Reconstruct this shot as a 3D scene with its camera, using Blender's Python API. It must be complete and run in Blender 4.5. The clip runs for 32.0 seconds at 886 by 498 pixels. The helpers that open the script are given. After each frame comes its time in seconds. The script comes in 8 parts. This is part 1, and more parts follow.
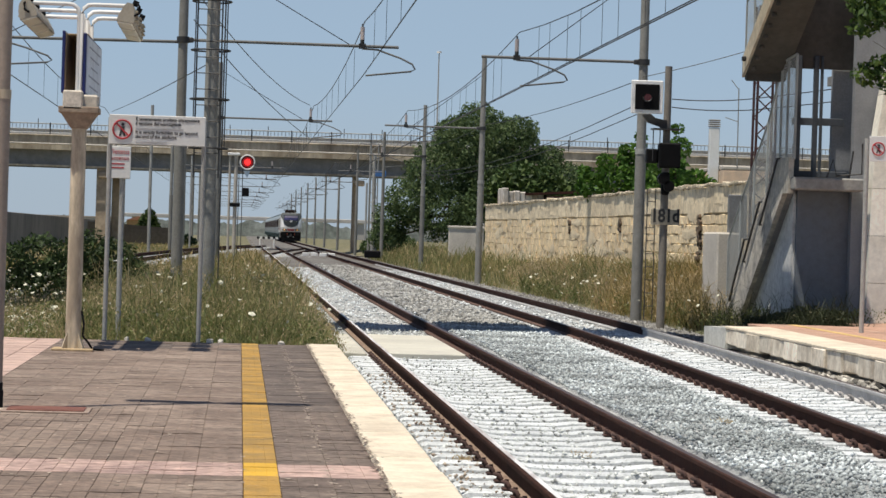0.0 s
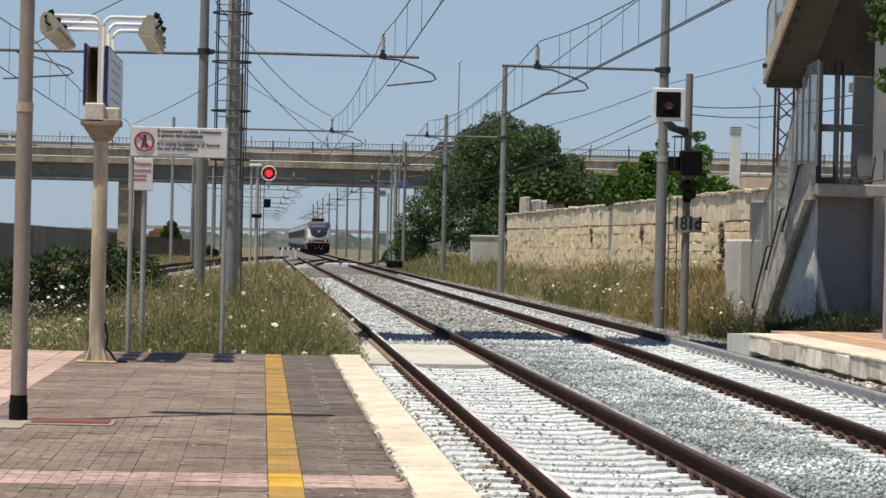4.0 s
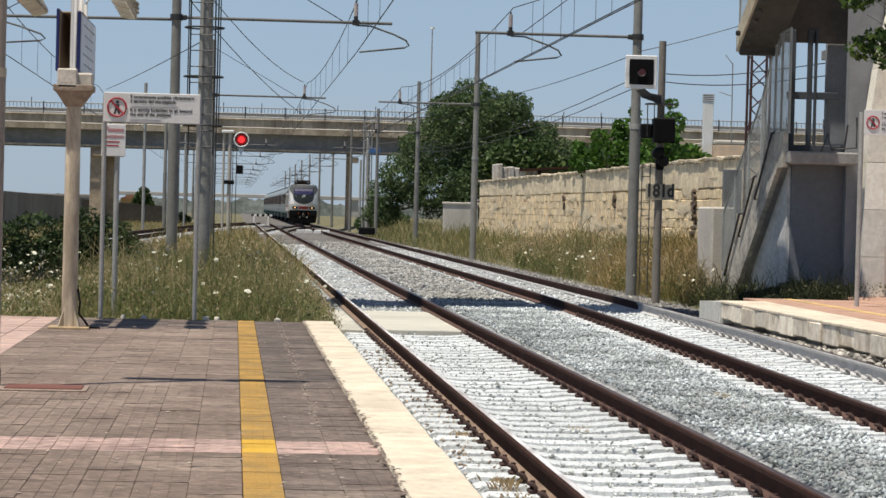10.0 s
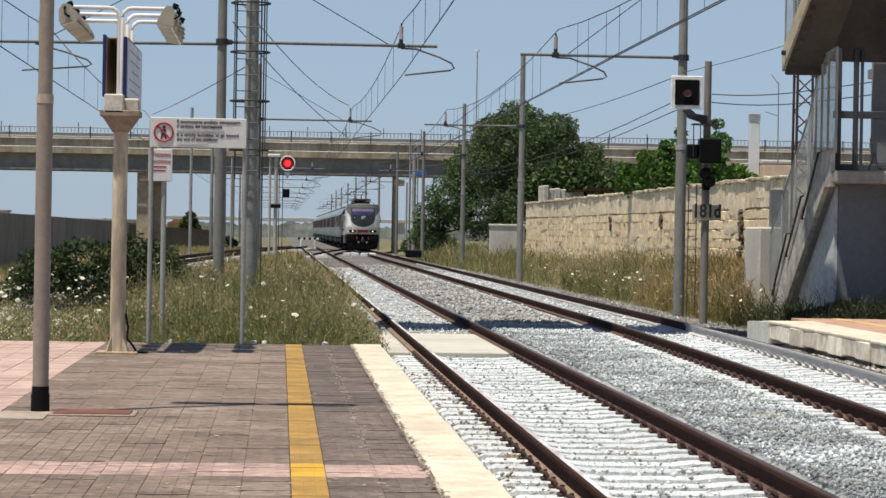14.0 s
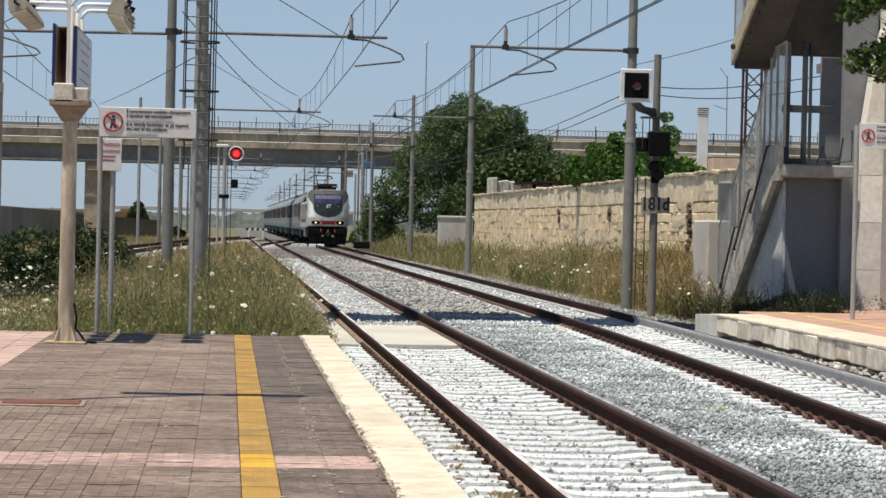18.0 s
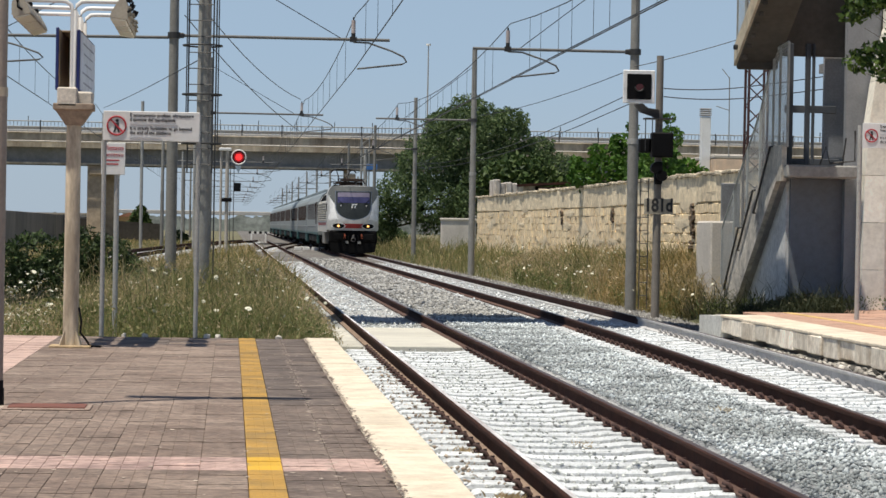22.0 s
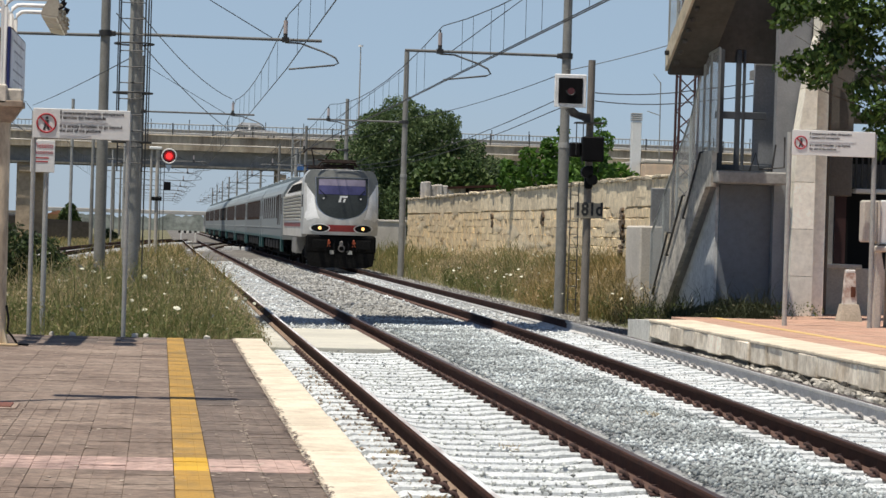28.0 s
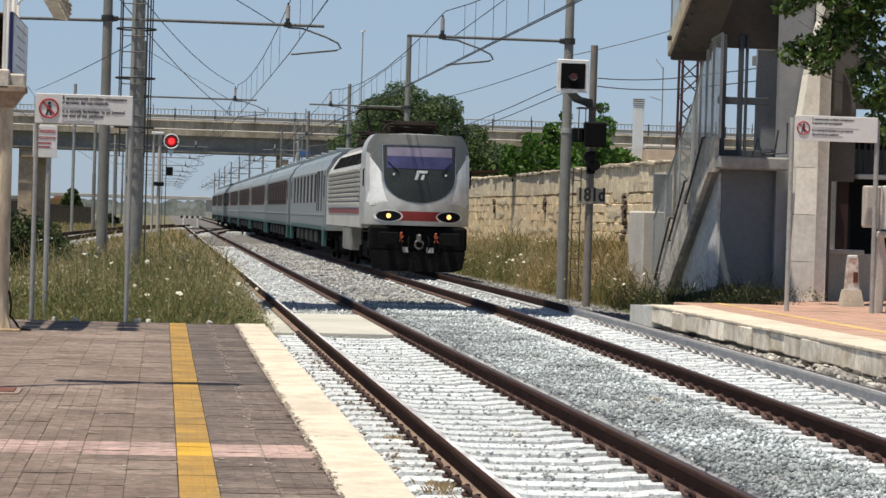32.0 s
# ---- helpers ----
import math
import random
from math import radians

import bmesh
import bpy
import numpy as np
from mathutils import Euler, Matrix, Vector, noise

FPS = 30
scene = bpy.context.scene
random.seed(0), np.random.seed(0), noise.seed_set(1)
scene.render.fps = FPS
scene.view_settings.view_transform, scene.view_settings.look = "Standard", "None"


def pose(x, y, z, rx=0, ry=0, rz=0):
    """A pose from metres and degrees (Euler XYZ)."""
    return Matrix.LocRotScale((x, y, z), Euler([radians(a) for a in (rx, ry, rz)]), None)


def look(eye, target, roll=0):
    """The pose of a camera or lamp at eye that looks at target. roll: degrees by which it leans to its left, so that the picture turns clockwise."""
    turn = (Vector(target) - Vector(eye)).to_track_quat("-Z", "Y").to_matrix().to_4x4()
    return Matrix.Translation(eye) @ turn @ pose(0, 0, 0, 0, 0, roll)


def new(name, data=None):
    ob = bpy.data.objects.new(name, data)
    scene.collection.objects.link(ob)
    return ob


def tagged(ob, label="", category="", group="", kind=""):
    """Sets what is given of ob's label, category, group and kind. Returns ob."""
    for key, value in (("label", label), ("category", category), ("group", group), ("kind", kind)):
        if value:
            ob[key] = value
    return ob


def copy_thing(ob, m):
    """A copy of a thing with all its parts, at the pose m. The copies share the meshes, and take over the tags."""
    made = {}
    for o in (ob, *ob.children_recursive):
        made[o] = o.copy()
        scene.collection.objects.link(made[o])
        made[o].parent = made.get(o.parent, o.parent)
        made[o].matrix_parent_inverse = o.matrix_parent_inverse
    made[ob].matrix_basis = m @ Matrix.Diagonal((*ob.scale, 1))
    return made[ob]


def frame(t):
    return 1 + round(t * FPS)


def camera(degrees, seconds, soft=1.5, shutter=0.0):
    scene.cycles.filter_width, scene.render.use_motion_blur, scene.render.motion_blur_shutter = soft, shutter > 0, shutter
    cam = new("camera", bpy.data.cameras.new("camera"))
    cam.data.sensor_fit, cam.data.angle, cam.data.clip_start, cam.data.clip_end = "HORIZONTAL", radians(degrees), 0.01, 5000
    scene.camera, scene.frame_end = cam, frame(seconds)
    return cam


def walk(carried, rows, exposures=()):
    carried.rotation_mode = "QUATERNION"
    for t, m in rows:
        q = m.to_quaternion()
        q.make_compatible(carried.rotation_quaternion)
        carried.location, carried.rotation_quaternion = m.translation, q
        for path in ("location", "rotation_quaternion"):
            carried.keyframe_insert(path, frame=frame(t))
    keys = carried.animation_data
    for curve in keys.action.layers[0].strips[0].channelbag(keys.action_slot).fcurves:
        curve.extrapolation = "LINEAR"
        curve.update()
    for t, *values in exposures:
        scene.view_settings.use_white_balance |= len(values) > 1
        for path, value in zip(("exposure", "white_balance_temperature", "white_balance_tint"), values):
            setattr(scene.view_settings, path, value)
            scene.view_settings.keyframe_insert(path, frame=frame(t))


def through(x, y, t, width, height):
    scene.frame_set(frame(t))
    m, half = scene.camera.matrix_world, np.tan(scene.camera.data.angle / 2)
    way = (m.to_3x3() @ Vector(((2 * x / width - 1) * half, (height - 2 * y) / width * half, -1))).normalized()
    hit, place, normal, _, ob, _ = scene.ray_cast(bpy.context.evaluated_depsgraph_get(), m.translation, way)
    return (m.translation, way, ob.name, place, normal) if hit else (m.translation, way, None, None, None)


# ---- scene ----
# The camera stands on the island platform, held by hand.
EYE = Vector((0.0, 0.0, 1.71))   # above the rail tops (z = 0)


def aim(yaw, pitch, roll, dx, dz):
    """Degrees: yaw to the left of +y, pitch up, roll; dx and dz: the sway of the hand, in metres."""
    a, b = radians(yaw), radians(pitch)
    eye = EYE + Vector((dx, 0.0, dz))
    return look(eye, eye + Vector((-math.sin(a) * math.cos(b), math.cos(a) * math.cos(b), math.sin(b))), roll)


cam = camera(19.35, 32.0, soft=1.5)
walk(cam, [(t, aim(yaw, pitch, roll, dx, dz)) for t, yaw, pitch, roll, dx, dz in (
    (0, -4.482, -0.324, 1.758, -0.000, 0.001), (0.5, -4.277, -0.337, 1.728, -0.002, 0.002), (1, -4.084, -0.439, 1.824, -0.005, 0.003),
    (1.5, -4.019, -0.376, 1.794, -0.006, 0.002), (2, -4.029, -0.358, 1.626, -0.008, 0.001), (2.5, -4.109, -0.112, 1.387, -0.009, -0.000),
    (3, -4.032, -0.119, 1.341, -0.007, -0.001), (3.5, -4.026, -0.127, 1.328, -0.007, -0.001), (5.5, -3.884, -0.015, 1.116, -0.006, 0.002),
    (6, -4.224, 0.111, 1.068, -0.007, 0.001), (6.5, -4.193, 0.141, 1.144, -0.009, 0.000), (7, -4.145, -0.145, 1.373, -0.013, -0.000),
    (7.5, -4.141, -0.228, 1.294, -0.016, -0.001), (8, -4.109, -0.393, 1.133, -0.018, -0.001), (8.5, -4.160, -0.437, 1.171, -0.019, -0.002),
    (9, -4.468, -0.622, 1.282, -0.018, -0.003), (9.5, -4.569, -0.888, 1.299, -0.018, -0.004), (10, -4.623, -0.842, 1.425, -0.017, -0.003),
    (10.5, -4.585, -0.655, 1.477, -0.016, -0.003), (11, -4.515, -0.539, 1.446, -0.015, -0.003), (11.5, -4.475, -0.582, 1.352, -0.015, -0.003),
    (12, -4.481, -0.491, 1.326, -0.015, -0.002), (12.5, -4.370, -0.652, 1.346, -0.015, -0.002), (13, -4.204, -0.694, 1.148, -0.016, -0.001),
    (13.5, -3.660, -0.373, 0.886, -0.018, -0.000), (15.5, -3.856, -0.378, 1.374, -0.026, -0.001), (16, -4.513, -0.092, 1.391, -0.027, 0.000),
    (16.5, -5.314, -0.117, 1.440, -0.028, 0.001), (17, -5.093, -0.061, 1.424, -0.030, 0.002), (17.5, -4.863, -0.214, 1.410, -0.033, 0.001),
    (18, -4.736, -0.537, 1.316, -0.039, -0.001), (18.5, -4.723, -0.704, 1.186, -0.048, -0.001), (19, -4.759, -0.627, 1.165, -0.053, -0.002),
    (19.5, -4.652, -0.690, 1.112, -0.055, -0.003), (20, -4.302, -0.912, 1.115, -0.055, -0.004), (20.5, -4.279, -0.883, 1.016, -0.055, -0.004),
    (21, -4.572, -0.728, 0.867, -0.054, -0.003), (21.5, -4.626, -0.565, 0.970, -0.056, -0.002), (22, -4.677, -0.487, 1.016, -0.058, -0.003),
    (22.5, -4.700, -0.484, 1.133, -0.058, -0.005), (23, -4.629, -0.495, 1.134, -0.058, -0.004), (23.5, -4.810, -0.548, 1.177, -0.057, -0.003),
    (24, -5.114, -0.598, 1.242, -0.055, -0.003), (24.5, -5.399, -0.721, 1.209, -0.053, -0.003), (25, -5.539, -0.738, 1.155, -0.053, -0.002),
    (25.5, -5.453, -0.726, 1.154, -0.052, -0.003), (27.5, -5.935, -0.740, 1.341, -0.053, -0.001), (28, -6.219, -0.411, 1.676, -0.055, -0.000),
    (28.5, -6.565, -0.181, 2.272, -0.058, 0.001), (29, -5.924, -0.358, 1.783, -0.059, 0.004), (29.5, -5.488, -0.373, 1.270, -0.057, 0.004),
    (30, -5.597, -0.345, 1.202, -0.055, 0.003), (30.5, -5.626, -0.487, 1.411, -0.056, 0.002), (31, -5.781, -0.703, 1.570, -0.058, 0.001),
    (31.5, -6.069, -0.863, 1.712, -0.059, 0.000), (32, -6.182, -0.736, 1.698, -0.060, -0.000))], exposures=[(0, 0.05), (12, 0.05), (13, 0.10), (18, 0.10), (32, 0.09)])

# ---- light: a high summer sun behind the camera's left shoulder, hazy blue sky ----
SUN_FROM = Vector((-0.24, -0.18, 1.0)).normalized()      # towards the sun
world = bpy.data.worlds.new("world")
scene.world = world
world.use_nodes = True
wn, wl = world.node_tree.nodes, world.node_tree.links
sky = wn.new("ShaderNodeTexSky")
sky.sky_type, sky.sun_disc = "NISHITA", False
sky.sun_elevation = math.asin(SUN_FROM.z)
sky.sun_rotation = math.atan2(SUN_FROM.x, SUN_FROM.y)
sky.air_density, sky.dust_density, sky.ozone_density = 0.55, 0.4, 1.0
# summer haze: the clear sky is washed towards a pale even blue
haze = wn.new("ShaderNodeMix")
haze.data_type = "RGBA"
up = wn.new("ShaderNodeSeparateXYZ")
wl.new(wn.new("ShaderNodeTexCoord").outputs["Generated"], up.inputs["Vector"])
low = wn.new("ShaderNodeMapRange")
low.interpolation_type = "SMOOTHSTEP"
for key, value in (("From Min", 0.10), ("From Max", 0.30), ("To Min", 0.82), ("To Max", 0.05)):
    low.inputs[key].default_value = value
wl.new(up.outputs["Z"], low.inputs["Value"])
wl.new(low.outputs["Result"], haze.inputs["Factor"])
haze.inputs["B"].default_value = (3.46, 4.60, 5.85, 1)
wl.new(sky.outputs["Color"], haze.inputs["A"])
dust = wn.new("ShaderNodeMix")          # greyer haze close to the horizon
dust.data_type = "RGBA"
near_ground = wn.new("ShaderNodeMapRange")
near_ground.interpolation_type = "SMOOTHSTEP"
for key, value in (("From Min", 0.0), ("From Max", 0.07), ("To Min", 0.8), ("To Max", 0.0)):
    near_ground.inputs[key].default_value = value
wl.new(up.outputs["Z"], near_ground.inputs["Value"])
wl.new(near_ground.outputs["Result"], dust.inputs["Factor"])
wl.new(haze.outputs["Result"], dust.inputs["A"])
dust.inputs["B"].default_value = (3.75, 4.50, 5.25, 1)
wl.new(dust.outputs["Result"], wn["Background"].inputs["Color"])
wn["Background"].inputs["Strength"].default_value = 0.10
sun = new("sun", bpy.data.lights.new("sun", "SUN"))
sun.data.energy, sun.data.angle, sun.data.color = 4.75, radians(0.55), (0.985, 0.915, 0.80)
sun.matrix_world = look(SUN_FROM * 100, (0, 0, 0))

# ---- materials ----
MATS = {}


def mat(name, base, rough=0.8, metal=0.0, vary=0.25, fine=25.0, coarse=1.5, bump=0.3, tint=None, stain=0.3, own=False,
        island=False, spread=0.15, spec=0.5, alpha=1.0, glow=None, glow_strength=0.0, stretch=(1, 1, 1)):
    """A surface with grain (fine), stains (coarse, towards tint), relief and a spread from piece to piece."""
    if name in MATS:
        return MATS[name]
    m = bpy.data.materials.new(name)
    m.use_nodes = True
    n, l = m.node_tree.nodes, m.node_tree.links
    b = n["Principled BSDF"]
    b.inputs["Metallic"].default_value = metal
    b.inputs["Specular IOR Level"].default_value = spec
    tint = tint or tuple(c * 0.55 for c in base)
    co = n.new("ShaderNodeTexCoord").outputs["Object"] if own else n.new("ShaderNodeNewGeometry").outputs["Position"]
    mp = n.new("ShaderNodeMapping")
    mp.inputs["Scale"].default_value = stretch
    l.new(co, mp.inputs["Vector"])
    co = mp.outputs["Vector"]
    n1, n2 = n.new("ShaderNodeTexNoise"), n.new("ShaderNodeTexNoise")
    for nn, s, d in ((n1, fine, 4), (n2, coarse, 5)):
        nn.inputs["Scale"].default_value, nn.inputs["Detail"].default_value, nn.inputs["Roughness"].default_value = s, d, 0.65
        l.new(co, nn.inputs["Vector"])
    ramp = n.new("ShaderNodeMapRange")
    ramp.inputs["From Min"].default_value, ramp.inputs["From Max"].default_value = 0.42, 0.68
    ramp.inputs["To Max"].default_value = min(1.0, stain * 2)
    l.new(n2.outputs["Fac"], ramp.inputs["Value"])
    mix = n.new("ShaderNodeMix")
    mix.data_type = "RGBA"
    mix.inputs["A"].default_value, mix.inputs["B"].default_value = (*base, 1), (*tint, 1)
    l.new(ramp.outputs["Result"], mix.inputs["Factor"])
    # brightness by grain and by piece
    grain = n.new("ShaderNodeMapRange")
    grain.inputs["From Min"].default_value, grain.inputs["From Max"].default_value = 0.3, 0.7
    grain.inputs["To Min"].default_value, grain.inputs["To Max"].default_value = 1 - vary, 1 + vary
    l.new(n1.outputs["Fac"], grain.inputs["Value"])
    piece = n.new("ShaderNodeMapRange")
    piece.inputs["To Min"].default_value, piece.inputs["To Max"].default_value = 1 - spread, 1 + spread
    src = n.new("ShaderNodeNewGeometry").outputs["Random Per Island"] if island else n.new("ShaderNodeObjectInfo").outputs["Random"]
    l.new(src, piece.inputs["Value"])
    mul = n.new("ShaderNodeMath")
    mul.operation = "MULTIPLY"
    l.new(grain.outputs["Result"], mul.inputs[0])
    l.new(piece.outputs["Result"], mul.inputs[1])
    hsv = n.new("ShaderNodeHueSaturation")
    l.new(mix.outputs["Result"], hsv.inputs["Color"])
    l.new(mul.outputs["Value"], hsv.inputs["Value"])
    l.new(hsv.outputs["Color"], b.inputs["Base Color"])
    rr = n.new("ShaderNodeMapRange")
    rr.inputs["To Min"].default_value, rr.inputs["To Max"].default_value = max(0.03, rough - 0.12), min(1, rough + 0.1)
    l.new(n1.outputs["Fac"], rr.inputs["Value"])
    l.new(rr.outputs["Result"], b.inputs["Roughness"])
    if bump:
        bp = n.new("ShaderNodeBump")
        bp.inputs["Strength"].default_value, bp.inputs["Distance"].default_value = bump, 0.01
        l.new(n1.outputs["Fac"], bp.inputs["Height"])
        l.new(bp.outputs["Normal"], b.inputs["Normal"])
    if glow:
        b.inputs["Emission Color"].default_value = (*glow, 1)
        b.inputs["Emission Strength"].default_value = glow_strength
    MATS[name] = m
    return m


def glass(name, colour, rough=0.05, through=0.0):
    """Tinted glazing: a glossy dark pane, or (through > 0) a pane that lets light by."""
    if name in MATS:
        return MATS[name]
    m = bpy.data.materials.new(name)
    m.use_nodes = True
    b = m.node_tree.nodes["Principled BSDF"]
    b.inputs["Base Color"].default_value = (*colour, 1)
    b.inputs["Roughness"].default_value = rough
    b.inputs["Specular IOR Level"].default_value = 0.8
    b.inputs["Transmission Weight"].default_value = through
    MATS[name] = m
    return m


def leafy(name, greens, dry=None, dry_share=0.3, rough=0.6, through=0.25):
    """Blades and leaves: each island takes its own shade between the given colours."""
    if name in MATS:
        return MATS[name]
    m = bpy.data.materials.new(name)
    m.use_nodes = True
    n, l = m.node_tree.nodes, m.node_tree.links
    b = n["Principled BSDF"]
    ge = n.new("ShaderNodeNewGeometry")
    ramp = n.new("ShaderNodeValToRGB")
    e = ramp.color_ramp.elements
    cols = list(greens) + (list(dry) if dry else [])
    stops = [(1 - dry_share) * i / max(1, len(greens) - 1) for i in range(len(greens))] if dry else [i / (len(greens) - 1) for i in range(len(greens))]
    if dry:
        stops += [1 - dry_share + dry_share * (i + 1) / len(dry) for i in range(len(dry))]
    e[0].position, e[0].color = stops[0], (*cols[0], 1)
    e[1].position, e[1].color = stops[-1], (*cols[-1], 1)
    for s, c in list(zip(stops, cols))[1:-1]:
        e.new(s).color = (*c, 1)
    if dry:      # green and dry patches, not an even mixture
        spot, span, sm = n.new("ShaderNodeTexNoise"), n.new("ShaderNodeMapRange"), n.new("ShaderNodeMix")
        spot.inputs["Scale"].default_value, spot.inputs["Detail"].default_value = 0.55, 3
        l.new(ge.outputs["Position"], spot.inputs["Vector"])
        span.inputs["From Min"].default_value, span.inputs["From Max"].default_value = 0.36, 0.64
        l.new(spot.outputs["Fac"], span.inputs["Value"])
        sm.inputs["Factor"].default_value = 0.5
        l.new(ge.outputs["Random Per Island"], sm.inputs["A"])
        l.new(span.outputs["Result"], sm.inputs["B"])
        l.new(sm.outputs["Result"], ramp.inputs["Fac"])
    else:
        l.new(ge.outputs["Random Per Island"], ramp.inputs["Fac"])
    no = n.new("ShaderNodeTexNoise")
    no.inputs["Scale"].default_value = 0.9
    l.new(ge.outputs["Position"], no.inputs["Vector"])
    mr = n.new("ShaderNodeMapRange")
    mr.inputs["To Min"].default_value, mr.inputs["To Max"].default_value = 0.6, 1.4
    l.new(no.outputs["Fac"], mr.inputs["Value"])
    hs = n.new("ShaderNodeHueSaturation")
    l.new(ramp.outputs["Color"], hs.inputs["Color"])
    l.new(mr.outputs["Result"], hs.inputs["Value"])
    l.new(hs.outputs["Color"], b.inputs["Base Color"])
    b.inputs["Roughness"].default_value = rough
    b.inputs["Specular IOR Level"].default_value = 0.3
    tr = n.new("ShaderNodeBsdfTranslucent")
    l.new(hs.outputs["Color"], tr.inputs["Color"])
    mx = n.new("ShaderNodeMixShader")
    mx.inputs["Fac"].default_value = through
    l.new(b.outputs["BSDF"], mx.inputs[1])
    l.new(tr.outputs["BSDF"], mx.inputs[2])
    l.new(mx.outputs["Shader"], n["Material Output"].inputs["Surface"])
    MATS[name] = m
    return m


# ---- mesh building ----
class Shape:
    """Gathers vertices and faces of one mesh."""

    def __init__(self):
        self.v, self.f, self.smooth = [], [], []

    def add(self, verts, faces, smooth=False):
        o = len(self.v)
        self.v += [tuple(p) for p in verts]
        self.f += [tuple(i + o for i in q) for q in faces]
        self.smooth += [smooth] * len(faces)
        return self

    def box(self, c, s, m=None, cut=0.0):
        """A box of size s round c; cut: the chamfer of its edges; m turns it about its centre."""
        hx, hy, hz = s[0] / 2, s[1] / 2, s[2] / 2
        pts, faces = [], []
        if cut <= 0:
            for sx in (-1, 1):
                for sy in (-1, 1):
                    for sz in (-1, 1):
                        pts.append(Vector((sx * hx, sy * hy, sz * hz)))
            faces = [(0, 1, 3, 2), (4, 6, 7, 5), (0, 4, 5, 1), (2, 3, 7, 6), (0, 2, 6, 4), (1, 5, 7, 3)]
        else:
            k = min(cut, hx * 0.9, hy * 0.9, hz * 0.9)
            for sx in (-1, 1):
                for sy in (-1, 1):
                    for sz in (-1, 1):
                        pts.append(Vector((sx * hx, sy * (hy - k), sz * (hz - k))))
                        pts.append(Vector((sx * (hx - k), sy * hy, sz * (hz - k))))
                        pts.append(Vector((sx * (hx - k), sy * (hy - k), sz * hz)))
            def i(a, b, c, w):
                return ((a > 0) * 4 + (b > 0) * 2 + (c > 0)) * 3 + w
            for w, ring in ((0, [(-1, -1), (-1, 1), (1, 1), (1, -1)]),):
                for sg in (-1, 1):
                    for ax in range(3):
                        q = []
                        for a, b in ring:
                            t = [0, 0, 0]
                            t[ax], t[(ax + 1) % 3], t[(ax + 2) % 3] = sg, a, b
                            q.append(i(*t, ax))
                        faces.append(tuple(q if sg < 0 else q[::-1]))
            for ax in range(3):
                b_, c_ = (ax + 1) % 3, (ax + 2) % 3
                for sb in (-1, 1):
                    for sc in (-1, 1):
                        t0, t1 = [0, 0, 0], [0, 0, 0]
                        t0[ax], t1[ax] = -1, 1
                        t0[b_] = t1[b_] = sb
                        t0[c_] = t1[c_] = sc
                        q = (i(*t0, b_), i(*t1, b_), i(*t1, c_), i(*t0, c_))
                        faces.append(q if sb * sc > 0 else q[::-1])
            for sx in (-1, 1):
                for sy in (-1, 1):
                    for sz in (-1, 1):
                        q = (i(sx, sy, sz, 0), i(sx, sy, sz, 1), i(sx, sy, sz, 2))
                        faces.append(q if sx * sy * sz > 0 else q[::-1])
        if m is not None:
            pts = [m @ p for p in pts]
        return self.add([p + Vector(c) for p in pts], faces)

    def tube(self, pts, r, seg=8, r1=None, caps=True):
        """A round bar along a line of points; r1: the radius at its far end."""
        pts = [Vector(p) for p in pts]
        n = len(pts)
        up = Vector((0, 0, 1))
        rings = []
        for k, p in enumerate(pts):
            d = (pts[min(k + 1, n - 1)] - pts[max(k - 1, 0)]).normalized()
            a = d.cross(up if abs(d.z) < 0.95 else Vector((1, 0, 0))).normalized()
            b = d.cross(a)
            rad = r if r1 is None else r + (r1 - r) * k / (n - 1)
            rings.append([p + a * (rad * math.cos(2 * math.pi * s / seg)) + b * (rad * math.sin(2 * math.pi * s / seg)) for s in range(seg)])
        vs = [q for ring in rings for q in ring]
        fs = []
        for k in range(n - 1):
            for s in range(seg):
                s2 = (s + 1) % seg
                fs.append((k * seg + s, k * seg + s2, (k + 1) * seg + s2, (k + 1) * seg + s))
        self.add(vs, fs, seg > 5)
        if caps:
            self.add(rings[0], [tuple(range(seg))])
            self.add(rings[-1], [tuple(range(seg))[::-1]])
        return self

    def disc(self, c, axis, r, depth, seg=20):
        a = Vector(axis).normalized()
        return self.tube([Vector(c) - a * depth / 2, Vector(c) + a * depth / 2], r, seg)

    def ring(self, c, axis, r, bar, seg=20, arc=1.0):
        a = Vector(axis).normalized()
        x = a.cross(Vector((0, 0, 1)) if abs(a.z) < 0.9 else Vector((1, 0, 0))).normalized()
        y = a.cross(x)
        k = int(seg * arc) + 1
        return self.tube([Vector(c) + x * (r * math.cos(2 * math.pi * i / seg)) + y * (r * math.sin(2 * math.pi * i / seg)) for i in range(k)], bar, 6, caps=False)

    def prism(self, outline, path, caps=True, smooth=False):
        """An outline of (across, up) carried along a path of points that lies near the y direction."""
        path = [Vector(p) for p in path]
        k, vs, fs = len(outline), [], []
        for i, p in enumerate(path):
            d = path[min(i + 1, len(path) - 1)] - path[max(i - 1, 0)]
            side = Vector((d.y, -d.x, 0)).normalized()
            vs += [p + side * a + Vector((0, 0, b)) for a, b in outline]
        for i in range(len(path) - 1):
            for j in range(k):
                j2 = (j + 1) % k
                fs.append((i * k + j, (i + 1) * k + j, (i + 1) * k + j2, i * k + j2))
        self.add(vs, fs, smooth)
        if caps:
            self.add(vs[:k], [tuple(range(k))])
            self.add(vs[-k:], [tuple(range(k))[::-1]])
        return self

